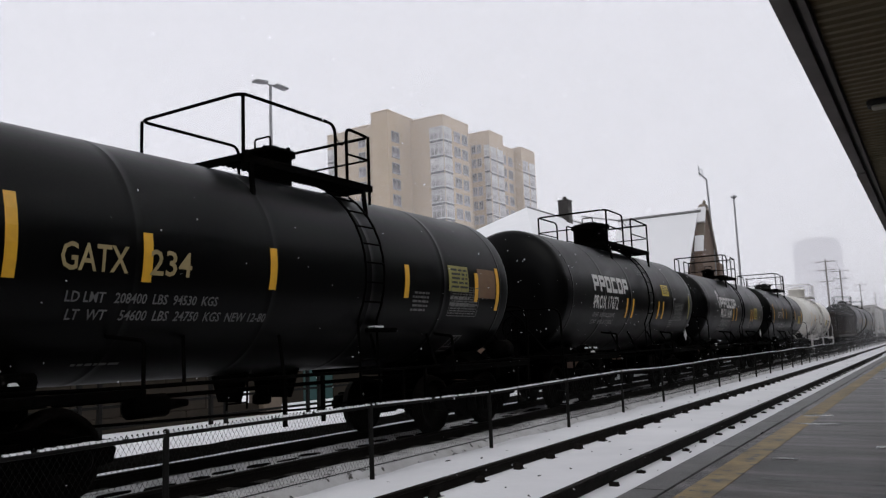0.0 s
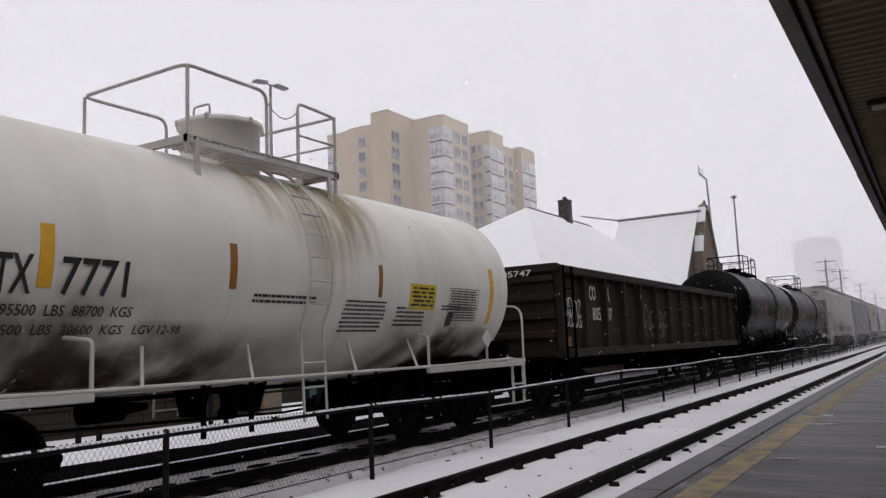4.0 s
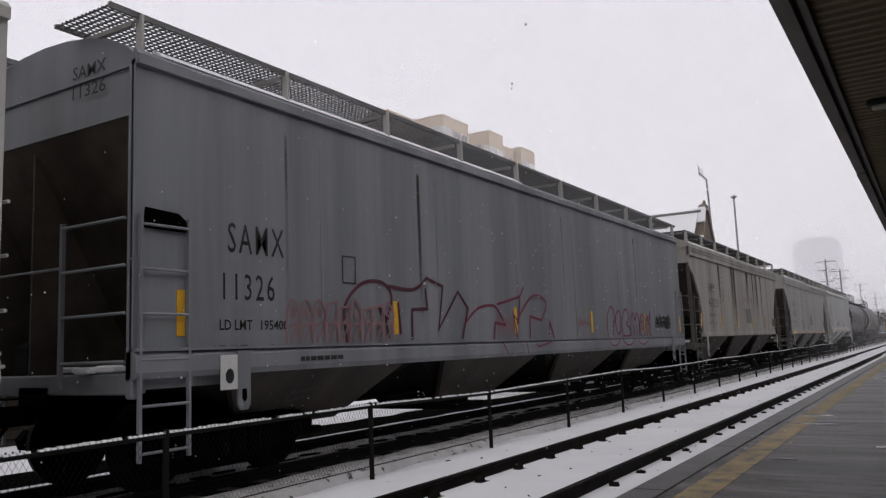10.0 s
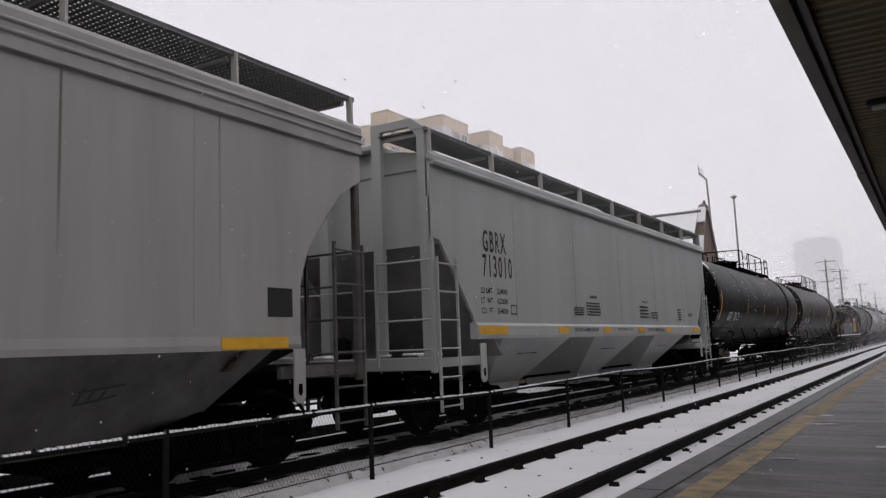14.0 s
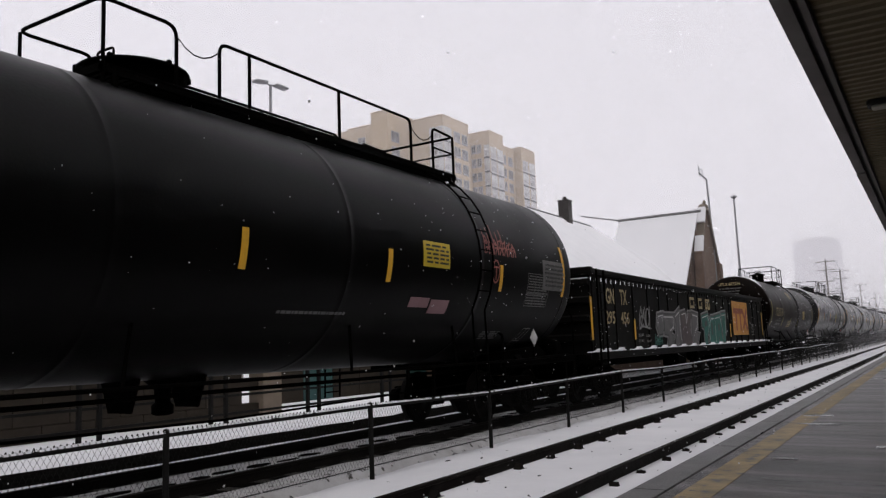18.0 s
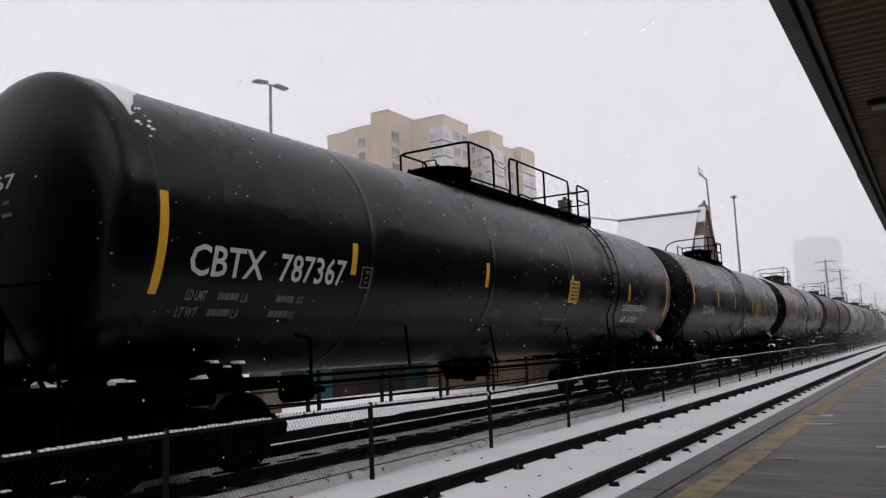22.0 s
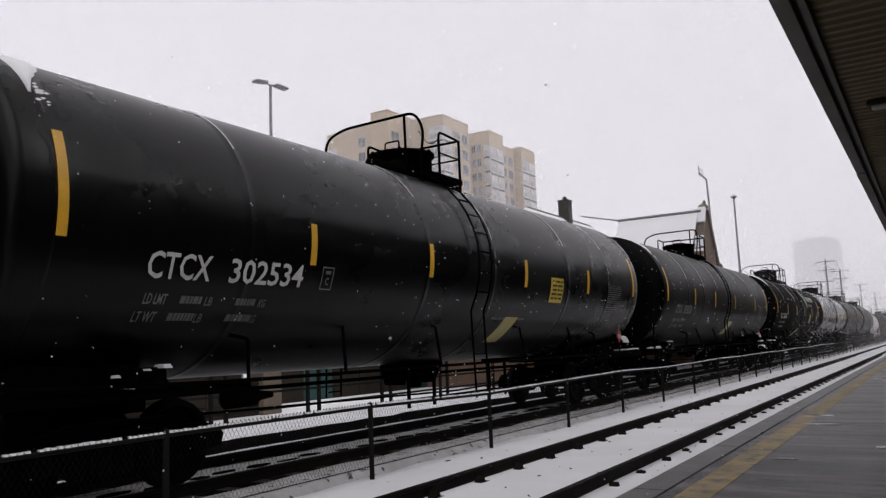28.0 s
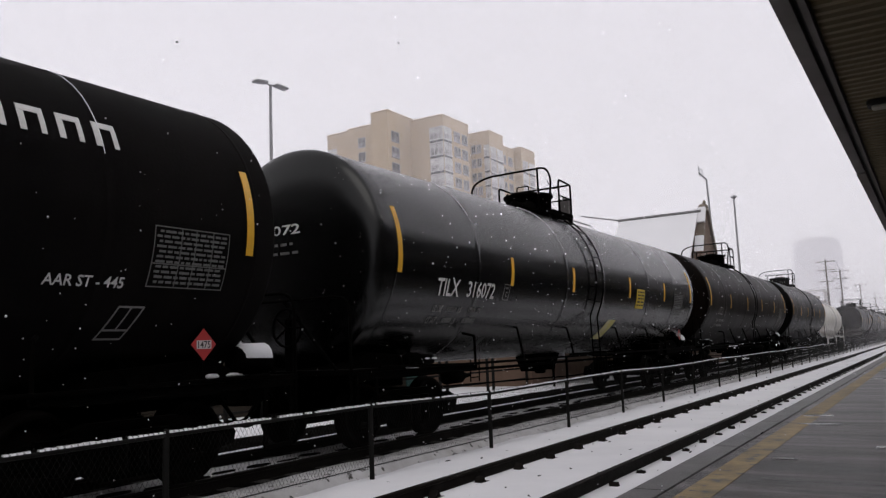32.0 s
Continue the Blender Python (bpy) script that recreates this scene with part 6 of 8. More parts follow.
for ya, yb, za, zb_ in ((-0.5, 2.0, 2.5, 3.83), (0.2, 1.3, 1.9, 3.8), (1.0, 1.9, 2.6, 3.8), (-0.7, 0.1, 2.9, 3.83)):
    part("rust_stain", Geo().arc(1.43, 2.41, za, zb_, ya, yb, n=12, thick=0.004), DOME_RUN, c4, "rusty spill streaks below the dome")
for ya, yb, za, zb_, n in ((-0.75, 0.35, 1.95, 2.08, 2), (2.1, 2.9, 1.7, 2.0, 5), (0.9, 1.85, 1.62, 2.06, 8), (3.3, 3.9, 1.95, 2.05, 2)):
    part("small_print", print_bars(n + 7, ya, yb, za, zb_, n, 1.43, 2.41, word=0.07), LETTER_B, c4, "small unreadable black lines")
part("notice_plate", Geo().arc(1.43, 2.41, 1.72, 1.93, 3.55, 3.72), LETTER_B, c4, "small dark notice plate")


def block_logo(car, y0, pitch, z0, z1, R, zc):
    """A row of plain square white loops, open on one side or another."""
    w = pitch * 0.74
    for k in range(6):
        y = y0 + k * pitch
        a, b = (y + 0.05, y + w), (z0 + 0.05, z1 - 0.05)
        path = [(a[1], b[1]), (a[0], b[1]), (a[0], b[0]), (a[1], b[0])] if k == 3 else [(a[0], b[0]), (a[0], b[1]), (a[1], b[1]), (a[1], (b[0] + b[1]) / 2 - 0.02), (a[0] + 0.04, (b[0] + b[1]) / 2 - 0.02)] if k in (0, 1, 5) else [(a[0], b[0]), (a[0], b[1]), (a[1], b[1]), (a[1], b[0]), (a[0], b[0])]
        fine = [p for q in range(len(path) - 1) for p in [(path[q][0] + (path[q + 1][0] - path[q][0]) * n / 3, path[q][1] + (path[q + 1][1] - path[q][1]) * n / 3) for n in range(3)]] + [path[-1]]
        part("logo_block", drum_strokes([fine], 0.095, R, zc), LETTER_W, car, "white block of a company logo")


block_logo(c2, -3.12, 0.445, 2.46, 2.84, 1.34, 2.46)
block_logo(CARS[1][0], -3.52, 0.405, 2.53, 2.92, 1.4, 2.52)
for y, z, r_ in ((-3.42, 2.86, 0.05), (-3.3, 2.92, 0.05), (-3.42, 2.98, 0.05), (-3.3, 3.04, 0.05)):
    part("logo_dot", drum_strokes([loop_path(y, z, r_ * 0.6, r_ * 0.6, 0, 360, 8)], 0.05, 1.34, 2.46), LETTER_W, c2, "white dot of a company logo")
part("logo_block", drum_strokes([flow([(-3.5, 2.8), (-3.46, 2.62), (-3.36, 2.55), (-3.36, 2.46)]), flow([(-3.2, 2.8), (-3.24, 2.62), (-3.33, 2.55), (-3.33, 2.46)])], 0.07, 1.34, 2.46), LETTER_W, c2, "white stem of a company logo")

g5 = gondola_car(66.8, 83.6, 2.95, 1.2, 13, GON_BROWN, "rusty dark brown gondola with ribbed sides and white lettering")
for txt, y0, y1, z0, z1 in (("CO", -6.6, -6.2, 2.3, 2.62), ("ER", -5.65, -5.3, 2.3, 2.62), ("805", -6.45, -5.95, 1.85, 2.15), ("747", -5.65, -5.2, 1.85, 2.15)):
    part("lettering", letters(txt, y0, y1, z0, z1, x=1.475), LETTER_W, g5, "white painted car mark")
part("lettering", letters("COER 805747", -0.6, 1.0, 2.77, 2.9, end=-8.4 - 0.125), LETTER_W, g5, "white car mark on the end wall")
part("graffiti", strokes(scrawl(3, -8.1, -6.9, 1.7, 2.35, 5, 0.3), 0.03, 1.475), LETTER_W, g5, "white spray-painted scrawl")
part("graffiti", strokes(scrawl(4, -2.9, -0.6, 1.45, 2.35, 4, 0.3), 0.05, 1.475), SILVER, g5, "faded grey spray-painted shapes")
part("reflector", Geo().span((1.475, -8.15, 1.3), (1.48, -7.75, 1.5)), REFLECT2, g5, "rusty orange strip")

tank_car(86.7, 97.15, 1.58, 2.69, BLACK, "black tank car with white diamond placards and data panels", loops=((-2.3, -1.07), (-0.44, 0.54)), dome=(-0.9, 0.4, 0.28), ladder=0.2, wide=0.8, deck_z=0.0, rail_top=0.78, mid_rail=True, bars=0, placard=(LETTER_W, "3077"), pl_y=5.1, data_y=3.75, test_at=(3.3, 1.64),
         text=[("GATX", -4.0, -2.8, 2.2, 2.6)], tint=LETTER_G, signs=[(-2.11, -2.01, 2.28, 2.76, REFLECT, 0), (0.58, 0.68, 2.27, 2.76, REFLECT, 0), (2.7, 2.8, 2.25, 2.75, REFLECT, 0), (5.3, 5.4, 2.05, 2.81, REFLECT, 0), (0.85, 1.5, 2.23, 2.6, SIGN_FADED, 0), (3.95, 4.7, 1.9, 2.0, SIGN_YELLOW, 0)])
part("hazard_label", drum_strokes([[(4.08, 1.63), (4.2, 1.8)]], 0.17, 1.58, 2.69), LETTER_W, CARS[-1][0], "white diamond hazard label")
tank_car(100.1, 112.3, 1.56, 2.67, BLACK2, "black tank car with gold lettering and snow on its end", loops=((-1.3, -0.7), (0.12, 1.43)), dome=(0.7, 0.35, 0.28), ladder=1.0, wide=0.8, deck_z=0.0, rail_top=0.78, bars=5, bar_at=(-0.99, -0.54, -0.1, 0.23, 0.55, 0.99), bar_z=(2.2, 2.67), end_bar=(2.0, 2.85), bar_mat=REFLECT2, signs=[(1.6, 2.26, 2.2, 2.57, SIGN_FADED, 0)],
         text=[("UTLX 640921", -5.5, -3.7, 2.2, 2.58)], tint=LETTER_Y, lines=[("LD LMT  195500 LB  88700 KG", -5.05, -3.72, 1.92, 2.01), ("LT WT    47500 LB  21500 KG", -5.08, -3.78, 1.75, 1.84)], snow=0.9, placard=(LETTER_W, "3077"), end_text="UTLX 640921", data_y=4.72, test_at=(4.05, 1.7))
C7 = CARS[-1][0]
part("panel_frame", drum_strokes([[(4.62, 2.02), (5.74, 2.02), (5.74, 2.6), (4.62, 2.6), (4.62, 2.02)]] + [[(4.62, 2.02 + 0.083 * k), (5.74, 2.02 + 0.083 * k)] for k in range(1, 7)] + [[(yy, 2.02), (yy, 2.6)] for yy in (5.0, 5.38)], 0.012, 1.56, 2.67), LETTER_G, C7, "thin white frame of the data table")
part("small_print", print_bars(61, 1.57, 2.24, 1.66, 2.18, 6, 1.56, 2.67, word=0.08), LETTER_D, C7, "small gold unreadable lines")
part("small_print", print_bars(62, 3.0, 3.7, 1.97, 2.2, 3, 1.56, 2.67, word=0.12), LETTER_D, C7, "small unreadable lines")
part("small_print", print_bars(63, 3.95, 4.45, 2.1, 2.2, 2, 1.56, 2.67, word=0.1), LETTER_D, C7, "small unreadable lines")
part("seam_snow", Geo().arc(1.564, 2.67, 2.86, 4.1, 3.02, 3.045, n=10, thick=0.008), CLEAN_SNOW, C7, "thin line of snow along a weld seam")
part("seam_snow", Geo().arc(1.564, 2.67, 2.7, 4.12, 6.09, 6.12, n=10, thick=0.01), CLEAN_SNOW, C7, "thin line of snow along the head seam")
part("snow_streak", drum_strokes([[(3.68, 2.5), (3.95, 2.56), (4.1, 2.6), (4.38, 2.5)]], 0.05, 1.56, 2.67), CLEAN_SNOW, C7, "streak of snow stuck to the shell")

hopper_car(114.0, 133.5, "light grey slab-sided covered hopper with dark graffiti along its side", GREY_HOP, "slab",
           [("SAMX", -8.25, -7.25, 2.27, 2.62), ("11267", -8.3, -7.45, 1.9, 2.2)], ("SAMX", "11267"), slope=SLOPE, weights=(("LD LMT", "195300"), ("LT  WT", "67700")),
           graffiti=[(spikes([(-3.15, 2.1), (-2.75, 2.39), (-2.17, 2.53), (-1.61, 2.44), (-0.97, 2.41), (-0.61, 2.31)], 1.55, 1.95), 0.055, INK),
                     ([loop_path(-1.89, 2.3, 0.08, 0.08), loop_path(-3.2, 1.62, 0.2, 0.15), loop_path(-0.3, 1.75, 0.2, 0.28, 60, 330), [(-0.12, 2.05), (0.05, 1.85)], [(-0.15, 1.9), (0.08, 2.0)]] + blocks(41, -3.6, -0.1, 1.47, 1.9, 8), 0.045, INK),
                     (blocks(42, -7.25, -6.5, 1.47, 2.24, 1) + blocks(43, -6.45, -5.6, 1.47, 2.22, 1) + blocks(44, -5.65, -5.15, 1.47, 2.3, 1) + blocks(45, -5.1, -4.4, 1.47, 2.25, 1), 0.045, INK2),
                     (blocks(46, 0.2, 0.95, 1.47, 2.27, 1) + blocks(47, 0.9, 1.6, 1.47, 2.3, 1) + blocks(48, 1.6, 2.1, 1.47, 2.35, 1) + blocks(49, 2.1, 2.85, 1.47, 2.28, 1), 0.04, INK2),
                     (spikes([(3.5, 2.0), (4.15, 2.4), (4.91, 2.44), (6.2, 2.48), (6.6, 2.1)], 1.5, 1.9) + blocks(50, 3.3, 6.8, 1.47, 1.95, 7), 0.04, INK2),
                     ([loop_path(-7 + 1.15 * k, 1.42, 0.55, 0.16, 180, 360, 8) for k in range(12)] + [[(-6.9 + 0.83 * k, 1.42), (-6.85 + 0.83 * k, 1.2)] for k in range(14)], 0.035, INK2)])
hopper_car(134.75, 153.65, "slate grey slab-sided covered hopper with maroon graffiti", BLUE_HOP, "slab",
           [("SAMX", -8.28, -7.42, 2.47, 2.8), ("11326", -8.35, -7.58, 1.96, 2.25)], ("SAMX", "11326"), weights=(("LD LMT", "195400"), ("LT  WT", "67600")),
           graffiti=[([flow([(-6.3, 1.5), (-6.32, 1.95), (-5.95, 2.25), (-5.5, 2.28), (-5.3, 2.1), (-5.4, 1.8)]), flow([(-5.35, 2.24), (-4.75, 2.22), (-4.4, 2.4)]), [(-4.4, 2.4), (-3.95, 2.3), (-4.1, 1.65), (-3.5, 2.24), (-3.2, 1.98), (-3.4, 1.52)],
                       [(-4.45, 2.36), (-4.4, 1.95), (-4.8, 1.93), (-4.82, 1.52)], [(-5.6, 1.95), (-5.45, 1.8), (-5.4, 1.55)], [(-5.15, 2.0), (-5.1, 1.6)]], 0.05, MAROON),
                     (blocks(65, -7.4, -5.3, 1.5, 2.0, 9), 0.03, PINK_FADE),
                     ([flow([(-3.3, 1.75), (-2.9, 1.98), (-2.47, 2.05), (-2.2, 2.0), (-1.89, 1.69)]), [(-2.18, 2.08), (-1.3, 2.24), (-1.15, 2.4)],
                       [(-1.3, 2.24), (-1.4, 1.77), (-1.59, 1.9), (-1.46, 1.5)], flow([(-1.46, 1.75), (-1.3, 1.94), (-0.74, 2.28), (-0.18, 2.16), (-0.43, 1.82)]), [(-0.43, 1.82), (-0.92, 1.89), (-0.95, 1.5)],
                       [(-0.05, 1.8), (-0.1, 1.55)], [(-0.05, 1.8), (0.12, 1.5)], [(-2.35, 1.5), (-2.3, 1.76), (-1.9, 1.72)]], 0.045, PINK),
                     ([flow([(3.15, 1.48), (3.12, 1.75), (3.2, 2.0), (3.42, 2.17), (3.62, 2.02), (3.66, 1.8), (3.75, 2.0), (3.95, 2.08), (4.05, 1.9), (4.0, 1.6)]), flow([(3.5, 1.52), (3.52, 1.8), (3.66, 1.8), (3.8, 1.55), (4.0, 1.6)]),
                       flow([(4.15, 1.5), (4.12, 1.8), (4.3, 2.08), (4.55, 2.12), (4.62, 1.9), (4.45, 1.78), (4.7, 1.66), (4.66, 1.5), (4.15, 1.5)]), flow([(4.75, 1.5), (4.78, 1.85), (4.95, 2.05), (5.1, 1.88), (5.25, 2.05), (5.42, 1.9), (5.4, 1.5)]), [(4.98, 1.75), (5.0, 1.52)], [(5.2, 1.75), (5.2, 1.52)],
                       flow([(5.5, 1.5), (5.48, 1.8), (5.65, 2.02), (5.85, 1.95), (5.9, 1.7), (5.8, 1.5), (5.5, 1.5)]), loop_path(5.68, 1.75, 0.08, 0.1), flow([(6.02, 1.5), (6.0, 1.85), (6.1, 1.98), (6.2, 1.8), (6.35, 2.1), (6.3, 1.75), (6.2, 1.6), (6.35, 1.48)])], 0.045, PINK),
                     (blocks(62, 6.8, 8.15, 1.72, 2.02, 5), 0.055, INK2), (blocks(63, -2.2, -1.6, 1.58, 1.88, 4), 0.02, PINK_FADE), (blocks(64, 1.3, 2.0, 1.7, 1.9, 4), 0.02, PINK_FADE),
                     ([loop_path(3.4, 1.42, 0.35, 0.15, 180, 360, 8), loop_path(4.4, 1.42, 0.4, 0.15, 180, 360, 8), loop_path(5.5, 1.42, 0.4, 0.15, 180, 360, 8), flow([(-0.77, 1.38), (-0.7, 1.33), (-0.14, 1.41)]), [(-2.14, 1.42), (-1.97, 1.24)], [(-1.23, 1.42), (-1.16, 1.22)]], 0.035, PINK)])
hopper_car(155.0, 170.75, "cream grey covered hopper with grimy vertical streaks and rusty strips", CREAM_HOP, "round",
           [("SHPX", -5.68, -4.78, 2.9, 3.2), ("455220", -5.74, -4.42, 2.4, 2.7)], ("SHPX", "455220"))
H10 = CARS[-1][0]
part("lettering", letters("DO NOT HAMMER ON CAR", -0.07, 1.78, 2.78, 2.89, x=1.587), LETTER_R, H10, "dark red warning line")
hopper_car(173.5, 190.2, "pale grey covered hopper with yellow strips along its sill", PALE_HOP, "round",
           [("SHPX", -6.2, -5.32, 2.85, 3.15), ("455210", -6.23, -5.08, 2.35, 2.65)], ("SHPX", "455210"), bay=HOP_GEAR,
           band=[(-6.9, -5.7), (-3.4, -2.9), (-0.8, -0.3), (2.6, 3.1), (5.9, 6.9)],
           graffiti=[([[(-3.3 + 0.12 * k, 1.62), (-3.35 + 0.16 * k, 1.9), (-3.45 + 0.2 * k, 2.2 - 0.05 * (k % 3))] for k in range(6)], 0.03, INK2), ([[(-0.9 + 0.1 * k, 1.65), (-0.95 + 0.14 * k, 2.0)] for k in range(5)], 0.025, INK2)])
hopper_car(191.95, 208.65, "green-grey covered hopper with a white sill and yellow strips", GREEN_GREY, "cut",
           [("GBRX", -6.77, -5.92, 2.96, 3.34), ("713010", -6.8, -5.72, 2.53, 2.92)], (), bay=GREEN_GREY, slope=SLOPE,
           band=[(-7.1, -6.1), (-3.9, -3.4), (-1.4, -0.94), (1.04, 1.52), (3.44, 3.93), (6.3, 7.0)])

H12 = CARS[-1][0]
for ya in (-2.05, 1.6):
    part("lettering", letters("WARNING", ya, ya + 0.46, 2.32, 2.39, x=1.587, bold=0.03), LETTER_B, H12, "small black warning heading")
for k, (ya, yb, za, zb_, n) in enumerate(((-2.26, -1.4, 1.93, 2.25, 5), (-2.97, -2.42, 1.93, 2.13, 4), (1.4, 2.1, 1.92, 2.26, 4), (2.32, 2.92, 1.92, 2.12, 3), (4.85, 5.25, 1.9, 2.25, 5), (6.0, 6.5, 2.03, 2.14, 2))):
    part("small_print", print_bars(5 + k, ya, yb, za, zb_, n, x=1.586, word=0.1), LETTER_B, H12, "small unreadable lines")
for ya, yb in ((-3.08, -1.73), (1.82, 3.17)):
    part("lettering", letters("DO NOT HAMMER ON CAR", ya, yb, 1.6, 1.68, x=1.645, bold=0.02), LETTER_B, H12, "small black line on the sill")
part("lettering", letters("VENT CAR WHEN UNLOADING", -0.47, 0.57, 1.62, 1.68, x=1.645), LETTER_B, H12, "small black line on the sill")
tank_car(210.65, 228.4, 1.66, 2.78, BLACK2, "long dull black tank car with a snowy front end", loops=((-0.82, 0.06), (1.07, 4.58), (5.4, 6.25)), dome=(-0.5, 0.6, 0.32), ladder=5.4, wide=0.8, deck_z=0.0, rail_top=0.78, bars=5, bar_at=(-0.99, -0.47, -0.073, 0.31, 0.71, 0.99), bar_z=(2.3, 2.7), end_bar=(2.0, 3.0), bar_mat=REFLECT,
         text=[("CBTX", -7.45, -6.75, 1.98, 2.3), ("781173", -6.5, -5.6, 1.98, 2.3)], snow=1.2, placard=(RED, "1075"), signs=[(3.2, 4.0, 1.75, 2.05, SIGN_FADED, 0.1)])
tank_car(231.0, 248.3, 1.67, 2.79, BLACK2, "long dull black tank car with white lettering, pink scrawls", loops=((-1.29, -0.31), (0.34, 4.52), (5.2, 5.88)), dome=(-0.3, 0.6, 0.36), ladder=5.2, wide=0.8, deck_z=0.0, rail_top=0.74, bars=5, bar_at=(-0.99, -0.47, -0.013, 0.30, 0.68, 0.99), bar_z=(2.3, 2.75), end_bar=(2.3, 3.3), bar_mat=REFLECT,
         text=[("SHQX", -7.6, -6.86, 2.03, 2.33), ("5857", -6.38, -5.73, 2.03, 2.33)], placard=(LETTER_W, "    "),
         pl_y=7.9, signs=[(3.42, 4.16, 2.57, 2.95, SIGN_YELLOW, 0), (3.25, 3.76, 1.98, 2.12, PINK_FADE, 0), (3.81, 4.33, 1.9, 2.1, PINK_FADE, 0), (7.58, 8.55, 2.4, 2.97, LETTER_D, 0)])
C14 = CARS[-1][0]
part("graffiti", drum_strokes(blocks(91, 5.3, 6.4, 2.92, 3.2, 7) + [[(5.3 + 0.16 * k, 3.1), (5.27 + 0.16 * k, 3.3 + 0.05 * (k % 3))] for k in range(5)], 0.025, 1.67, 2.79), PINK_SPRAY, C14, "pink spray-painted scrawl")
part("graffiti", drum_strokes([loop_path(5.67, 2.63, 0.12, 0.19), [(5.58, 2.7), (5.76, 2.7)], [(5.67, 2.7), (5.67, 2.5)]], 0.03, 1.67, 2.79), PINK_SPRAY, C14, "pink ring with a stroke")
part("small_print", print_bars(77, 5.89, 6.58, 1.5, 1.64, 4, 1.67, 2.79, word=0.3), LETTER_D, C14, "small unreadable print")
part("panel_print", print_bars(78, 7.65, 8.5, 2.45, 2.92, 6, 1.68, 2.79, word=0.12), LETTER_B, C14, "unreadable dark print on the panel")
g15 = gondola_car(250.1, 270.65, 3.0, 1.10, 17, GON_BLACK, "black gondola with graffiti panels and snow along its sill", holes=True, snow=True, deep=0.03,
                  posts=[-10.1, -9.55, -8.62, -7.3, -6.09, -5.07, -4.2, -3.1, -1.94, -0.8, 0.48, 1.7, 2.81, 3.72, 4.76, 5.65, 6.95, 8.15, 9.18, 10.1])
GX = 1.46 + 0.034
for txt, y0, y1, z0, z1 in (("GN", -9.33, -8.78, 2.25, 2.62), ("TX", -8.37, -7.85, 2.25, 2.62), ("295", -9.4, -8.78, 1.78, 2.08), ("456", -8.37, -7.76, 1.78, 2.08), ("LD LMT", -7.12, -6.68, 1.47, 1.54), ("212500", -6.52, -6.15, 1.45, 1.52), ("LT WT", -7.1, -6.7, 1.32, 1.39), ("73500", -6.48, -6.15, 1.31, 1.38)):
    part("lettering", letters(txt, y0, y1, z0, z1, x=GX), LETTER_Y if z1 > 1.7 else LETTER_G, g15, "painted car mark")
def sprayed(shape, holes, fill, k):
    """One graffiti letter: pale halo, black edge, fill and dark counters."""
    part("graffiti", strokes([shape + shape[:1]], 0.20, GX + 0.0002 * k), LETTER_G, g15, "pale graffiti halo")
    part("graffiti", strokes([shape + shape[:1]], 0.10, GX + 0.003 + 0.0002 * k), LETTER_B, g15, "black graffiti edge")
    part("graffiti", Geo().prism(shape, GX + 0.003, GX + 0.0055 + 0.0002 * k, 'x'), fill, g15, "spray-painted block letter")
    for hole in holes:
        part("graffiti", Geo().prism(hole, GX + 0.005, GX + 0.0075, 'x'), LETTER_B, g15, "black counter of a letter")
    cy, cz = sum(p[0] for p in shape) / len(shape), sum(p[1] for p in shape) / len(shape)
    part("graffiti", strokes([[(p[0] * 0.86 + cy * 0.14, p[1] * 0.86 + cz * 0.14) for p in shape[:4]]], 0.028, GX + 0.008), LETTER_W, g15, "thin white highlight line")


sprayed([(-5.52, 1.73), (-5.4, 2.04), (-4.87, 2.09), (-4.92, 1.9), (-4.83, 1.74), (-5.02, 1.54), (-5.36, 1.53)], [], SILVER, 0)
sprayed([(-4.92, 2.06), (-3.81, 2.07), (-3.88, 1.74), (-4.3, 1.61), (-3.94, 1.45), (-4.08, 1.19), (-4.56, 1.21), (-4.41, 1.5), (-4.82, 1.54), (-4.79, 1.8)], [], SILVER, 1)
sprayed([(-3.73, 2.07), (-3.22, 2.24), (-3.19, 1.6), (-3.08, 1.23), (-3.71, 1.19), (-3.63, 1.82)], [], SILVER, 2)
sprayed([(-3.08, 2.13), (-2.58, 2.19), (-2.5, 1.83), (-2.23, 2.16), (-1.79, 2.16), (-2.16, 1.76), (-1.9, 1.19), (-3.02, 1.19)], [], MAUVE, 3)
sprayed([(-1.79, 2.18), (-1.08, 2.12), (-1.19, 1.72), (-1.57, 1.59), (-1.04, 1.5), (-1.31, 1.23), (-1.93, 1.25)], [], SILVER, 4)
sprayed([(-0.57, 2.09), (0.25, 2.19), (0.43, 1.87), (0.25, 1.56), (0.04, 1.5), (0.01, 1.06), (-0.34, 1.09), (-0.29, 1.72), (-0.56, 1.75)], [[(-0.21, 1.91), (0.08, 1.95), (0.15, 1.78), (-0.21, 1.73)]], TEAL, 5)
sprayed([(0.33, 1.24), (0.36, 1.79), (0.66, 2.08), (1.11, 2.08), (1.1, 1.17)], [[(0.64, 1.88), (0.82, 1.88), (0.84, 1.49), (0.62, 1.46)]], TEAL, 6)
sprayed([(1.1, 1.17), (1.16, 2.11), (2.04, 2.19), (2.24, 1.81), (2.03, 1.54), (2.27, 1.16), (1.92, 1.14), (1.69, 1.41), (1.59, 1.14)], [[(1.62, 1.84), (1.89, 1.85), (1.87, 1.62), (1.62, 1.61)]], TEAL, 7)
sprayed([(2.25, 2.23), (2.86, 2.26), (2.8, 1.53), (2.66, 1.5), (2.6, 1.21), (2.33, 1.22), (2.33, 1.81)], [], TEAL, 8)
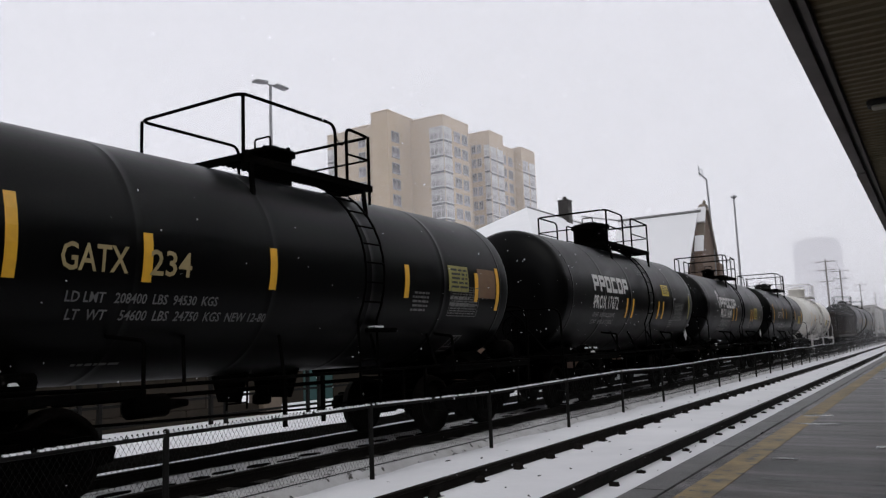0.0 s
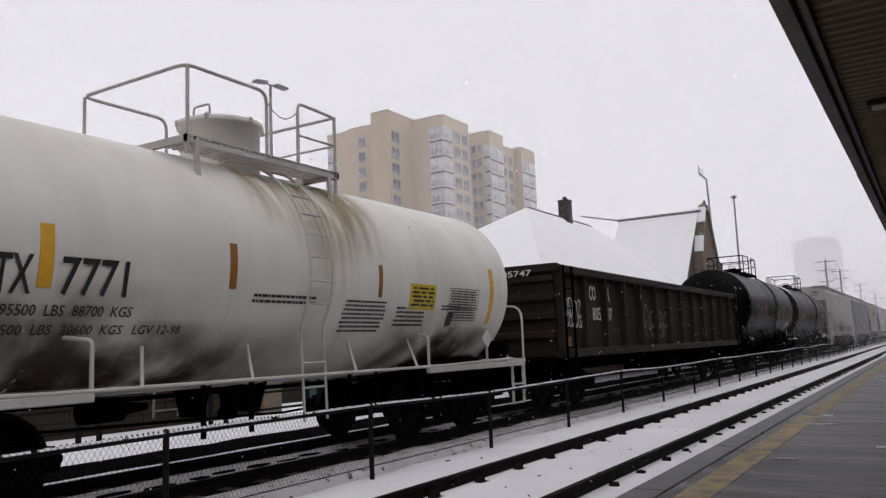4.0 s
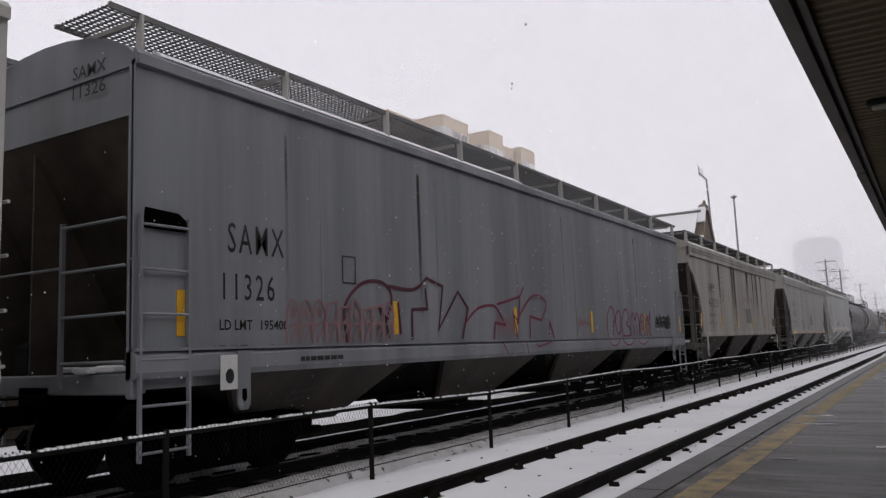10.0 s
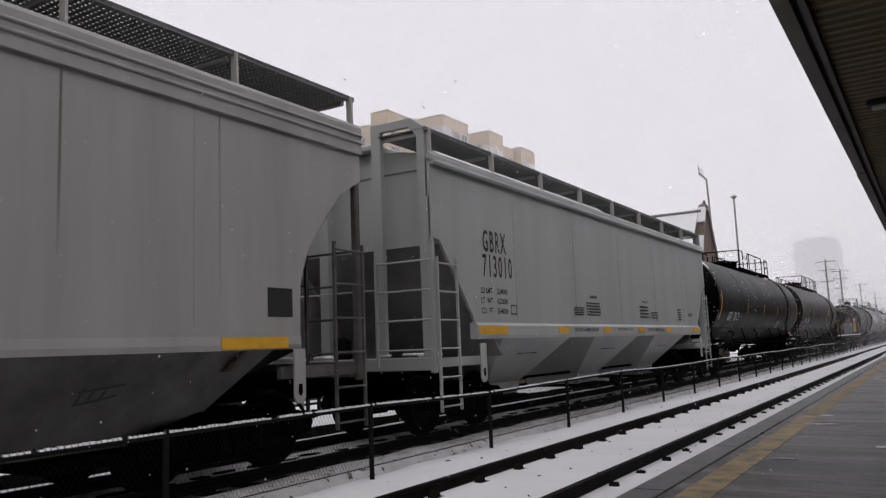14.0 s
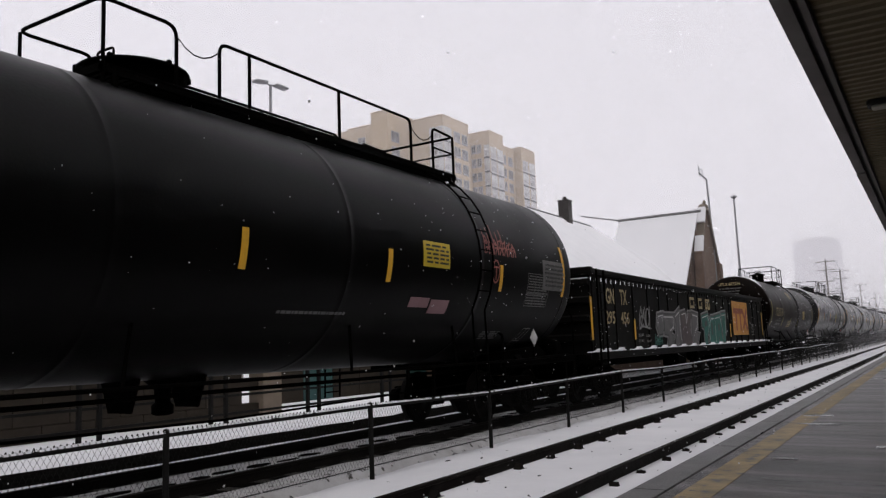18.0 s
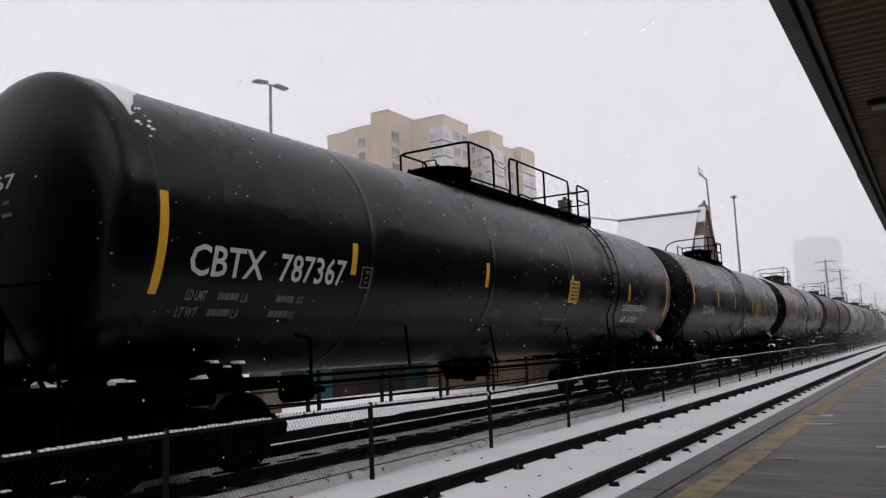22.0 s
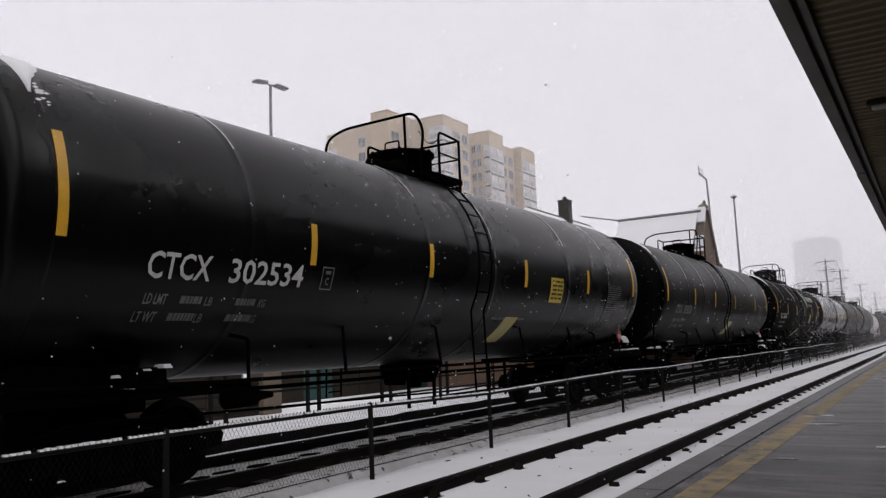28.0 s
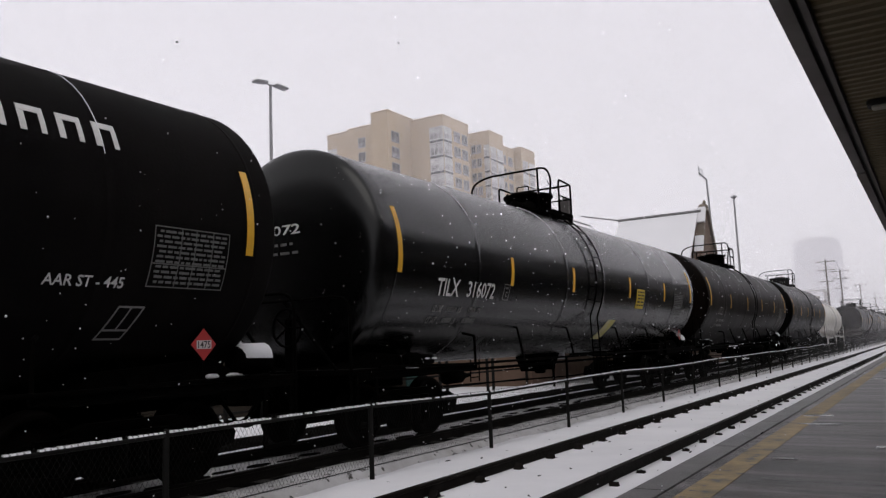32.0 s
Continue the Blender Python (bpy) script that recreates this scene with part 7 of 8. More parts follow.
panel = part("painted_panel", Geo().span((GX, 4.1, 1.44), (GX + 0.003, 6.87, 2.72)), ORANGE, g15, "orange painted panel with scratched paint")
part("block_mark", strokes([[(4.35, 2.36), (5.1, 2.36)], [(4.72, 2.36), (4.72, 1.68)], [(5.05, 2.36), (5.85, 2.36)], [(5.45, 2.36), (5.45, 1.68)], [(5.95, 2.36), (6.65, 1.7)], [(6.65, 2.4), (5.95, 1.7)]], 0.2, GX + 0.006), BRICK_RED, panel, "worn red block shapes")
rs = random.Random(3)
part("scratch", strokes([[(y, z), (y + rs.uniform(-0.12, 0.12), z - rs.uniform(0.05, 0.22))] for y, z in ((rs.uniform(4.2, 6.8), rs.choice((rs.uniform(2.5, 2.7), rs.uniform(1.6, 1.75), rs.uniform(1.7, 2.7)))) for _ in range(34))], 0.011, GX + 0.009), LETTER_B, panel, "dark scratches")
part("graffiti", strokes([flow([(-6.83, 2.17), (-6.95, 1.98), (-6.98, 1.72), (-6.89, 1.69), (-6.74, 1.94), (-6.83, 1.99), (-6.91, 1.85), (-6.76, 1.75), (-6.67, 1.78)]), flow([(-6.8, 2.23), (-6.67, 1.94), (-6.6, 2.16), (-6.51, 1.78)]), flow([(-6.51, 2.22), (-6.45, 2.11), (-6.48, 1.72)]), flow([(-6.41, 2.03), (-6.34, 2.17), (-6.17, 2.16), (-6.2, 1.84), (-6.38, 1.72), (-6.44, 1.89), (-6.41, 2.03)]), flow([(-6.1, 2.25), (-6.1, 2.01), (-6.17, 1.67)]), flow([(-7.01, 1.67), (-6.73, 1.73), (-6.13, 1.68)])], 0.05, GX), LETTER_G, g15, "white spray-painted scrawl")
part("graffiti", strokes(blocks(82, -5.75, -5.1, 1.23, 1.5, 4), 0.03, GX), TEAL, g15, "thin teal scrawl")
for ya, yb in ((-1.85, -1.4), (-0.8, -0.4), (0.1, 0.3), (0.42, 0.62)):
    part("painted_mark", strokes([[(ya, 2.34), (ya, 2.62), (yb, 2.62)], [(ya, 2.36), (yb, 2.36), (yb, 2.5)]], 0.085, GX), LETTER_Y, g15, "beige block strokes")
part("stencil", strokes([[(7.56, 1.55), (7.98, 1.55), (7.98, 1.85), (7.56, 1.85), (7.56, 1.55)], [(7.68, 1.63), (7.68, 1.77), (7.86, 1.77), (7.86, 1.63)], [(7.56, 1.45), (7.98, 1.45)]], 0.03, GX), LETTER_G, g15, "white square stencil")
part("graffiti", strokes([loop_path(3.3, 2.18, 0.05, 0.06), loop_path(3.3, 2.08, 0.06, 0.06), [(3.18, 2.28), (3.2, 2.06)]], 0.02, GX), LETTER_G, g15, "small white mark")
for ya, za, zb_ in ((-10.36, 1.42, 2.38), (-7.42, 1.4, 1.9), (3.56, 1.38, 1.86), (9.9, 1.4, 2.38)):
    part("reflector", Geo().span((GX, ya, za), (GX + 0.006, ya + 0.1, zb_)), REFLECT, g15, "yellow reflective strip")

tank_car(272.6, 286.9, 1.59, 2.63, BROWN_BLACK, "brownish black tank car with gold lettering and snow on top", loops=((-1.6, 0.0), (0.66, 1.45)), dome=(-0.85, 0.3, 0.5), ladder=0.6, wide=0.85, deck_z=0.0, rail_top=0.8, bars=0,
         text=[("UTLX 667334", -5.9, -3.95, 2.28, 2.7)], tint=LETTER_Y, snow=1.3, placard=(RED, "1075"), end_text="UTLX 667334", end_at=(-0.6, 0.38, 0.72),
         signs=[(-7.05, -6.95, 1.85, 3.0, SIGN_FADED, 0), (-3.85, -3.75, 1.85, 2.24, SIGN_FADED, 0.02), (-1.37, -1.27, 1.82, 2.23, SIGN_FADED, 0), (1.2, 1.3, 1.82, 2.23, SIGN_FADED, 0), (2.92, 3.55, 2.22, 2.66, SIGN_YELLOW, 0), (6.9, 7.0, 2.0, 2.9, SIGN_FADED, 0)])
tank_car(289.4, 306.6, 1.66, 2.78, GLOSS, "long black gas tank car with white lettering", loops=((-0.9, 0.1), (0.8, 3.9), (4.45, 5.2)), dome=(-0.7, 0.6, 0.34), ladder=4.1, wide=0.8, deck_z=0.0, rail_top=0.78, bars=5, bar_z=(2.35, 2.75), end_bar=(2.0, 3.0),
         bar_at=(-0.99, -0.642, -0.225, 0.2, 0.62, 0.99), text=[("CBTX", -8.1, -7.05, 2.2, 2.52), ("787367", -6.8, -5.62, 2.2, 2.52)], snow=0.7, placard=(RED, "1075"), end_text="787367", signs=[(1.6, 2.1, 2.2, 2.65, SIGN_YELLOW, 0)])
LPG = CARS[-1][0]
part("lettering", letters("LIQUEFIED PETROLEUM GAS", 4.95, 6.85, 2.08, 2.26, 1.66, 2.78), LETTER_W, LPG, "white painted lettering")
part("lettering", letters("NON - ODORIZED", 5.15, 6.35, 1.84, 1.98, 1.66, 2.78), LETTER_W, LPG, "white painted lettering")


TILX_BARS = (-0.99, -0.545, -0.185, 0.27, 0.64, 0.99)


def modern(u0, u1, text, label, paint=GLOSS, **kw):
    opt = dict(loops=((-0.78, -0.62), (0.02, 0.72)), dome=(0.0, 0.54, 0.5), ladder=-0.18, head=0.5, seam_at=(-0.7, -0.23, 0.04, 0.46, 0.76), hoop=True, wide=0.8, deck_z=0.0, rail_top=0.78, seam_snow=True, bars=5, signs=[(2.65, 3.25, 2.18, 2.66, SIGN_YELLOW, 0), (0.9, 1.4, 1.45, 1.88, SIGN_PALE, 0.2)], text=text)
    opt["data_y"], opt["test_at"] = (u1 - u0) / 2 - 1.85, ((u1 - u0) / 2 - 1.66, 1.58)
    opt.update(kw)
    opt["text"] = [(s_, a, b, c + 0.03, c + 0.29) for s_, a, b, c, d in text]
    return tank_car(u0, u1, 1.64, 2.76, paint, label, **opt)


modern(309.45, 324.65, [("TILX 316146", -6.32, -4.7, 2.14, 2.46)], "glossy black tank car with white car number and yellow strips", placard=(RED, "1075"), end_text="TILX 316146", bar_at=(-0.99, -0.56, -0.2, 0.23, 0.6, 0.99))
modern(327.65, 342.6, [("TILX", -6.32, -5.6, 2.16, 2.5), ("316145", -5.36, -4.22, 2.16, 2.5)], "glossy black tank car with white car number and faded yellow signs", snow=0.7, placard=(RED, "1075"), end_text="TILX 316145", bar_at=TILX_BARS)
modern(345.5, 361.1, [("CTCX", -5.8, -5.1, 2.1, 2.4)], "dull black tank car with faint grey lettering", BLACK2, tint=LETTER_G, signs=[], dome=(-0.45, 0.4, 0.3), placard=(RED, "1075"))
modern(363.95, 379.3, [("CTCX", -6.62, -5.83, 2.12, 2.45), ("302534", -5.57, -4.42, 2.12, 2.45)], "glossy black tank car with white lettering and snowy front end", snow=0.6, bar_at=(-0.99, -0.565, -0.22, 0.2, 0.6, 0.99), placard=(RED, "1075"), end_text="CTCX 302534")
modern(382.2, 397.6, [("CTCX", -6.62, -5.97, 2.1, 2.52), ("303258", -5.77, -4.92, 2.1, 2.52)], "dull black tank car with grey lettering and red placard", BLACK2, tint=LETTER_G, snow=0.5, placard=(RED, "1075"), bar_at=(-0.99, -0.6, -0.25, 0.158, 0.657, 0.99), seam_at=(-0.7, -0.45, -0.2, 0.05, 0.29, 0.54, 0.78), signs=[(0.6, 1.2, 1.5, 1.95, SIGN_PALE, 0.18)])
c24 = modern(400.5, 416.1, [("TILX", -6.68, -6.05, 2.17, 2.5), ("362300", -5.84, -4.76, 2.17, 2.5)], "matt black tank car with a blue and green leaf logo", MATT, snow=0.9, loops=((-1.85, -1.18), (-0.45, 1.33)), dome=(-0.38, 0.58, 0.66), rail_top=0.75, plate=True,
             lines=[("LD LMT  194900 LB 88400KG", -6.62, -5.1, 1.98, 2.08), ("LT  WT   91100 LB 41300KG", -6.66, -5.16, 1.77, 1.87)], placard=(RED, "1475"), pl_y=7.38, end_text="TILX 362300", data_y=6.45,
             signs=[(3.62, 4.17, 2.04, 2.52, SIGN_YELLOW, 0), (0.3, 0.8, 1.32, 1.7, SIGN_LIME, 0.28)])
for sx in (-0.78, 0.78):
    part("railing_post", Geo().tube([(sx, 0.51, 4.2), (sx, 0.51, 5.14)], 0.024, 6), STEEL, c24)
for fa, fb, m in ((0.0, 0.14, LETTER_G), (0.17, 0.46, LOGO_GREEN), (0.46, 0.84, LOGO_BLUE), (0.84, 1.0, LOGO_GREEN)):
    leaf = Geo()
    for i in range(26):
        q = (i + 0.5) / 26
        ya, yb = 2.25 - 0.35 * q + 0.72 * q * q, 2.6 + 1.25 * q - 1.0 * q * q
        leaf.arc(1.64, 2.76, 3.9 - 0.0365 * (i + 1), 3.9 - 0.0365 * i, ya + (yb - ya) * fa, ya + (yb - ya) * fb, n=1, thick=0.005)
    part("company_logo", leaf, m, c24, "curved stripe of a blue and green leaf logo")
for k in range(7):
    y, zz = 3.72 + k * 0.36, 3.34
    g = Geo().arc(1.64, 2.76, zz, zz + 0.25, y, y + 0.06, n=3).arc(1.64, 2.76, zz, zz + 0.25, y + 0.19, y + 0.24, n=3).arc(1.64, 2.76, zz + 0.19, zz + 0.25, y, y + 0.24, n=2)
    part("logo_block", g, LETTER_W, c24, "white block of a company name")
for k in range(6):
    part("logo_block", Geo().arc(1.64, 2.76, 3.0, 3.14, 3.8 + 0.19 * k, 3.91 + 0.19 * k, n=2), LETTER_D, c24, "grey block of a second line")
part("lettering", letters("AAR ST - 445", 5.4, 6.2, 2.04, 2.14, 1.64, 2.76), LETTER_W, c24, "small white lettering")
modern(418.8, 434.5, [("TILX", -6.68, -6.02, 2.14, 2.48), ("316072", -5.76, -4.84, 2.14, 2.48)], "glossy black tank car with white lettering beside a red-placarded car", SHINY, end_text="316072", placard=(RED, "1075"), bar_at=TILX_BARS)
modern(437.0, 452.5, [("UTLX", -6.4, -5.7, 2.14, 2.4)], "brown tank car with grimy faded lettering", BROWN_BLACK, tint=LETTER_G, signs=[])
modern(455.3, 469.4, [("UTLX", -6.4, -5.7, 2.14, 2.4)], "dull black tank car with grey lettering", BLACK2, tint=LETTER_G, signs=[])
tank_car(472.2, 482.4, 1.43, 2.41, WHITE, "dirty white tank car near the tail of the train", steel=WHITE_PIPE, loops=((-0.92, -0.06), (0.52, 1.28)), ladder=0.3, bars=0, prints=False)
gondola_car(485.2, 501.0, 1.7, 1.2, 12, GON_BROWN, "low brown gondola between tank cars")
u = 503.9
for k, pnt in enumerate((BLACK2, BROWN_BLACK, BLACK, BLACK2, BLACK)):
    tank_car(u, u + 14.2, 1.5, 2.75, pnt, "black tank car far back in the train", bars=4, prints=False)
    u += 17.0

LATER += [("small_print", 0, 2.0, 2.45, 1.93, 2.25, 5), ("small_print", 0, -3.2, -2.6, 1.33, 1.35, 1), ("small_print", 1, 0.05, 0.75, 3.1, 3.45, 5), ("small_print", 1, 2.7, 3.1, 1.72, 1.95, 4),
          ("small_print", 2, 2.05, 2.75, 1.72, 1.98, 3), ("small_print", 2, 3.55, 3.95, 1.82, 1.92, 2), ("small_print", 2, -3.2, -1.8, 1.66, 1.73, 1), ("small_print", 16, -0.9, 0.0, 3.25, 3.62, 6), ("small_print", 16, -2.2, -1.1, 1.78, 2.12, 4)]
SHELLS = {0: (1.33, 2.45), 1: (1.4, 2.52), 2: (1.34, 2.46), 3: (1.34, 2.45), 16: (1.59, 2.63)}
for k, (nm, c, ya, yb, za, zb_, n) in enumerate(LATER):
    part(nm, print_bars(90 + k, ya, yb, za, zb_, n, *SHELLS[c], word=0.09), LETTER_D if c != 16 else LETTER_Y, CARS[c][0], "small unreadable stencil lines")

# ---------------------------------------------------------------- apartment tower beyond the station
tower = thing("apartment_building", "tan rendered apartment tower with stacked glazed bays", "building", pose(-71, 117, 0))
SH, NF = 2.87, 15
TOP = SH * NF
part("wall", Geo().span((-27.1, 0.6, -1), (-21.8, 38, TOP + 0.75)), TAN, tower, "lower tan wing")
part("wall", Geo().span((-21.8, 0.3, -1), (-10.0, 38, TOP + 1.0)), TAN, tower)
part("wall", Geo().span((-10.7, -7.0, -1), (-7.1, 10, TOP + 0.35)), TAN, tower, "projecting tan block")
part("wall", Geo().span((-7.1, 0.2, -1), (-0.15, 9.4, TOP - 0.1)), TAN, tower, "tan corner block")
part("wall", Geo().span((-10.0, 9.4, -1), (-4.7, 18.5, TOP - 1.0)), TAN, tower)
part("wall", Geo().span((-10.0, 18.5, -1), (-0.6, 24.4, TOP + 1.0)), TAN, tower, "tan stair block")
part("wall", Geo().span((-10.0, 24.4, -1), (-2.6, 33.5, TOP + 0.4)), TAN, tower)
part("wall", Geo().span((-10.0, 33.5, -1), (-0.9, 40.2, TOP + 0.65)), TAN, tower)
for x0, y0, x1, y1, zz in ((-27.2, 0.5, -21.8, 38, 0.75), (-21.9, 0.2, -10.0, 38, 1.0), (-10.8, -7.1, -7.0, 10, 0.35), (-7.1, 0.1, -0.05, 9.5, -0.1), (-10, 18.4, -0.5, 24.5, 1.0), (-10, 33.4, -0.8, 40.3, 0.65)):
    part("parapet", Geo().span((x0, y0, TOP + zz), (x1, y1, TOP + zz + 0.22), 0.05), TAN, tower)
for x, y, hh in ((-4.5, 20, 1.2), (-1.6, 19.5, 0.9), (-1.6, 22.5, 1.6), (-21.9, 3, 0.8), (-27, 2, 0.5)):
    part("roof_mast", Geo().tube([(x, y, TOP - 1.2), (x, y, TOP + 1.2 + hh)], 0.06, 6), POLE, tower)


def flat_window(w, h, bars=1):
    """Frame round a recessed opening, facing -y, with mullions and a transom."""
    g = Geo()
    for a, b in (((-w / 2, -h / 2), (w / 2, -h / 2 + 0.1)), ((-w / 2, h / 2 - 0.1), (w / 2, h / 2)), ((-w / 2, -h / 2), (-w / 2 + 0.1, h / 2)), ((w / 2 - 0.1, -h / 2), (w / 2, h / 2))):
        g.span((a[0], -0.08, a[1]), (b[0], 0.02, b[1]))
    for k in range(bars):
        x = -w / 2 + w * (k + 1) / (bars + 1)
        g.span((x - 0.05, -0.07, -h / 2 + 0.1), (x + 0.05, 0.0, h / 2 - 0.1))
    if bars > 1:
        g.span((-w / 2 + 0.1, -0.065, h * 0.12), (w / 2 - 0.1, 0.0, h * 0.12 + 0.08))
    g.span((-w / 2 - 0.05, -0.16, -h / 2 - 0.1), (w / 2 + 0.05, 0.02, -h / 2))
    return g


def add_window(x, y, z, turn, w, h, bay=False):
    win = part("window", shared(("win", w, h, bay), lambda: flat_window(w, h, 2 if bay else 1).mesh("window")), FRAME_W if bay else FRAME_D, tower, "", pose(x, y, z, 0, 0, turn))
    part("pane", shared(("pane", w, h, bay), lambda: Geo().span((-w / 2 + 0.05, -0.03, -h / 2 + 0.05), (w / 2 - 0.05, 0.0, h / 2 - 0.05)).mesh("pane")), BAY_PANE if bay else PANE, win)
    if bay:
        part("spandrel", shared(("spa", w, h), lambda: Geo().span((-w / 2, -0.05, -h / 2 - 0.52), (w / 2, 0.02, -h / 2 - 0.1)).mesh("spandrel")), SPANDREL, win)


for f in range(NF):
    z = SH * f - 0.35
    add_window(-25.9, 0.6, z, 0, 2.2, 2.3, True)
    add_window(-18.4, 0.3, z + 1.2, 0, 1.7, 1.9)
    add_window(-7.1, -4.8, z - 0.75, 90, 2.4, 1.9)
    add_window(-1.6, 0.2, z, 0, 2.8, 2.3, True)
    add_window(-0.15, 1.7, z, 90, 2.6, 2.3, True)
    add_window(-0.15, 5.0, z, 90, 2.2, 1.9)
    add_window(-0.15, 7.8, z, 90, 2.0, 1.9)
    add_window(-4.2, 18.5, z + 1.0, 0, 1.0, 1.7)
    add_window(-3.0, 18.5, z + 1.0, 0, 1.0, 1.7)
    add_window(-1.25, 18.5, z + 0.4, 0, 1.2, 2.3, True)
    add_window(-0.6, 20.0, z, 90, 2.4, 2.3, True)
    add_window(-0.6, 22.9, z, 90, 2.4, 2.3, True)
    add_window(-2.6, 28.5, z + 0.6, 90, 1.9, 1.9)
    add_window(-2.6, 31.4, z + 0.6, 90, 1.9, 1.9)
    add_window(-0.9, 35.2, z, 90, 2.6, 2.3, True)
    add_window(-0.9, 38.5, z, 90, 2.6, 2.3, True)

# ---------------------------------------------------------------- brick station house under snow
station = thing("station_house", "brown brick station house under a thick snow-covered hipped roof", "building")
part("wall", Geo().span((-22.4, 27.6, -0.2), (-13.2, 49.4, 3.8)), BRICK, station)


def hip(x0, x1, y0, y1, ze, xr, ya, yb, zr):
    v = [(x0, y0, ze), (x1, y0, ze), (x1, y1, ze), (x0, y1, ze), (xr, ya, zr), (xr, yb, zr)]
    low = [(p[0], p[1], p[2] - 0.25) for p in v[:4]]
    return Geo().faces(v + low, [(0, 1, 4), (1, 2, 5, 4), (2, 3, 5), (3, 0, 4, 5), (6, 7, 1, 0), (7, 8, 2, 1), (8, 9, 3, 2), (9, 6, 0, 3), (9, 8, 7, 6)])


part("roof", hip(-21.6, -11.6, 25.6, 50.6, 3.75, -17.1, 36.1, 45.0, 8.4), CLEAN_SNOW, station, "snow-covered hipped roof")
part("ridge", Geo().tube([(-17.1, 36.2, 8.41), (-17.1, 44.9, 8.41)], 0.05, 6), ROOF_GREY, station, "dark ridge line")
ch = part("chimney", Geo().span((-17.3, 40.6, 7.4), (-16.72, 41.25, 9.35), 0.03), CHIMNEY, station, "dark brick chimney")
part("chimney_cap", Geo().span((-17.33, 40.57, 9.35), (-16.69, 41.28, 9.43), 0.02), CHIMNEY, ch)
part("chimney_pot", Geo().rev([(9.43, 0.12), (9.62, 0.10)], 10, 'z', (-17.0, 40.9, 0)), CHIMNEY, ch)
# cross wing with a gable towards the tracks
wing = [(49.6, -0.2), (54.2, -0.2), (54.2, 6.0), (52.9, 8.3), (52.0, 9.85), (51.5, 9.85), (50.6, 8.3), (49.6, 6.4)]
part("gable_wing", Geo().prism(wing, -12.3, -11.9, 'x'), BRICK, station, "brick gable wall")
part("wing_body", Geo().prism([(48.6, -0.2), (53.4, -0.2), (53.4, 5.0), (50.9, 9.1), (48.6, 5.6)], -17.3, -12.3, 'x'), BRICK, station, "brick cross wing")
part("gable_coping", Geo().prism([(49.5, 6.2), (49.75, 6.1), (51.5, 9.6), (52.1, 9.6), (54.1, 5.9), (54.35, 6.05), (52.15, 9.98), (51.4, 9.98)], -12.15, -11.75, 'x'), STONE, station, "worn stone coping")
for ya, za, yb, zb_ in ((49.62, 6.75, 50.15, 7.75), (50.75, 8.75, 51.25, 9.7)):
    part("coping_snow", Geo().prism([(ya - 0.16, za), (ya + 0.06, za - 0.05), (yb + 0.05, zb_), (yb - 0.2, zb_ + 0.05)], -12.2, -11.7, 'x'), CLEAN_SNOW, station, "snow lying on the gable coping")
part("kneeler", Geo().span((-12.2, 49.2, -0.1), (-11.65, 50.1, 6.75), 0.04), BRICK, station)
part("kneeler", Geo().span((-12.2, 53.6, -0.1), (-11.65, 54.5, 6.3), 0.04), BRICK, station)
part("finial", Geo().rev([(9.9, 0.13), (10.15, 0.10), (10.3, 0.03)], 8, 'z', (-11.9, 51.78, 0)), STONE, station)
part("wing_roof", Geo().faces([(-17.3, 46.6, 4.5), (-12.15, 46.6, 4.5), (-12.15, 50.9, 9.45), (-17.3, 50.9, 9.45), (-17.3, 55.2, 4.5), (-12.15, 55.2, 4.5),
                               (-17.3, 46.6, 4.3), (-12.15, 46.6, 4.3), (-12.15, 50.9, 9.25), (-17.3, 50.9, 9.25), (-17.3, 55.2, 4.3), (-12.15, 55.2, 4.3)],
                              [(0, 1, 2, 3), (3, 2, 5, 4), (6, 9, 8, 7), (9, 10, 11, 8), (0, 6, 7, 1), (4, 5, 11, 10), (1, 7, 8, 2), (2, 8, 11, 5), (0, 3, 9, 6), (3, 4, 10, 9)]), CLEAN_SNOW, station, "snow on the wing roof")
part("wing_ridge", Geo().tube([(-17.4, 50.9, 9.47), (-11.95, 50.9, 9.47)], 0.1, 6), ROOF_GREY, station)
part("rear_ridge", Geo().tube([(-20.0, 50.9, 10.1), (-17.3, 50.9, 9.47)], 0.05, 6), ROOF_GREY, station)
part("porch_roof", Geo().prism([(-13.2, 3.6), (-10.6, 3.15), (-10.6, 2.95), (-13.2, 3.3)], 27.0, 50.0, 'y'), ROOF_GREY, station, "dark eaves over the platform")
for k in range(5):
    sw = part("window", shared("sw", lambda: Geo().span((-0.02, -0.6, -0.9), (0.08, 0.6, -0.78)).span((-0.02, -0.6, 0.78), (0.08, 0.6, 0.9)).span((-0.02, -0.6, -0.9), (0.08, -0.5, 0.9)).span((-0.02, 0.5, -0.9), (0.08, 0.6, 0.9)).span((-0.02, -0.04, -0.9), (0.06, 0.04, 0.9)).mesh("window")), FRAME_W, station, "", pose(-13.2, 30 + 4.2 * k, 1.7))
    part("pane", shared("sp", lambda: Geo().span((0.0, -0.5, -0.8), (0.03, 0.5, 0.8)).mesh("pane")), PANE, sw)
mast = thing("antenna_mast", "thin grey antenna mast rising behind the station gable", "antenna", pose(-11.9, 53.4, 0))
part("mast", Geo().tube([(0, 0.4, 0), (0, 0.0, 8), (0, -0.45, 11.88)], 0.06, 6), POLE, mast)
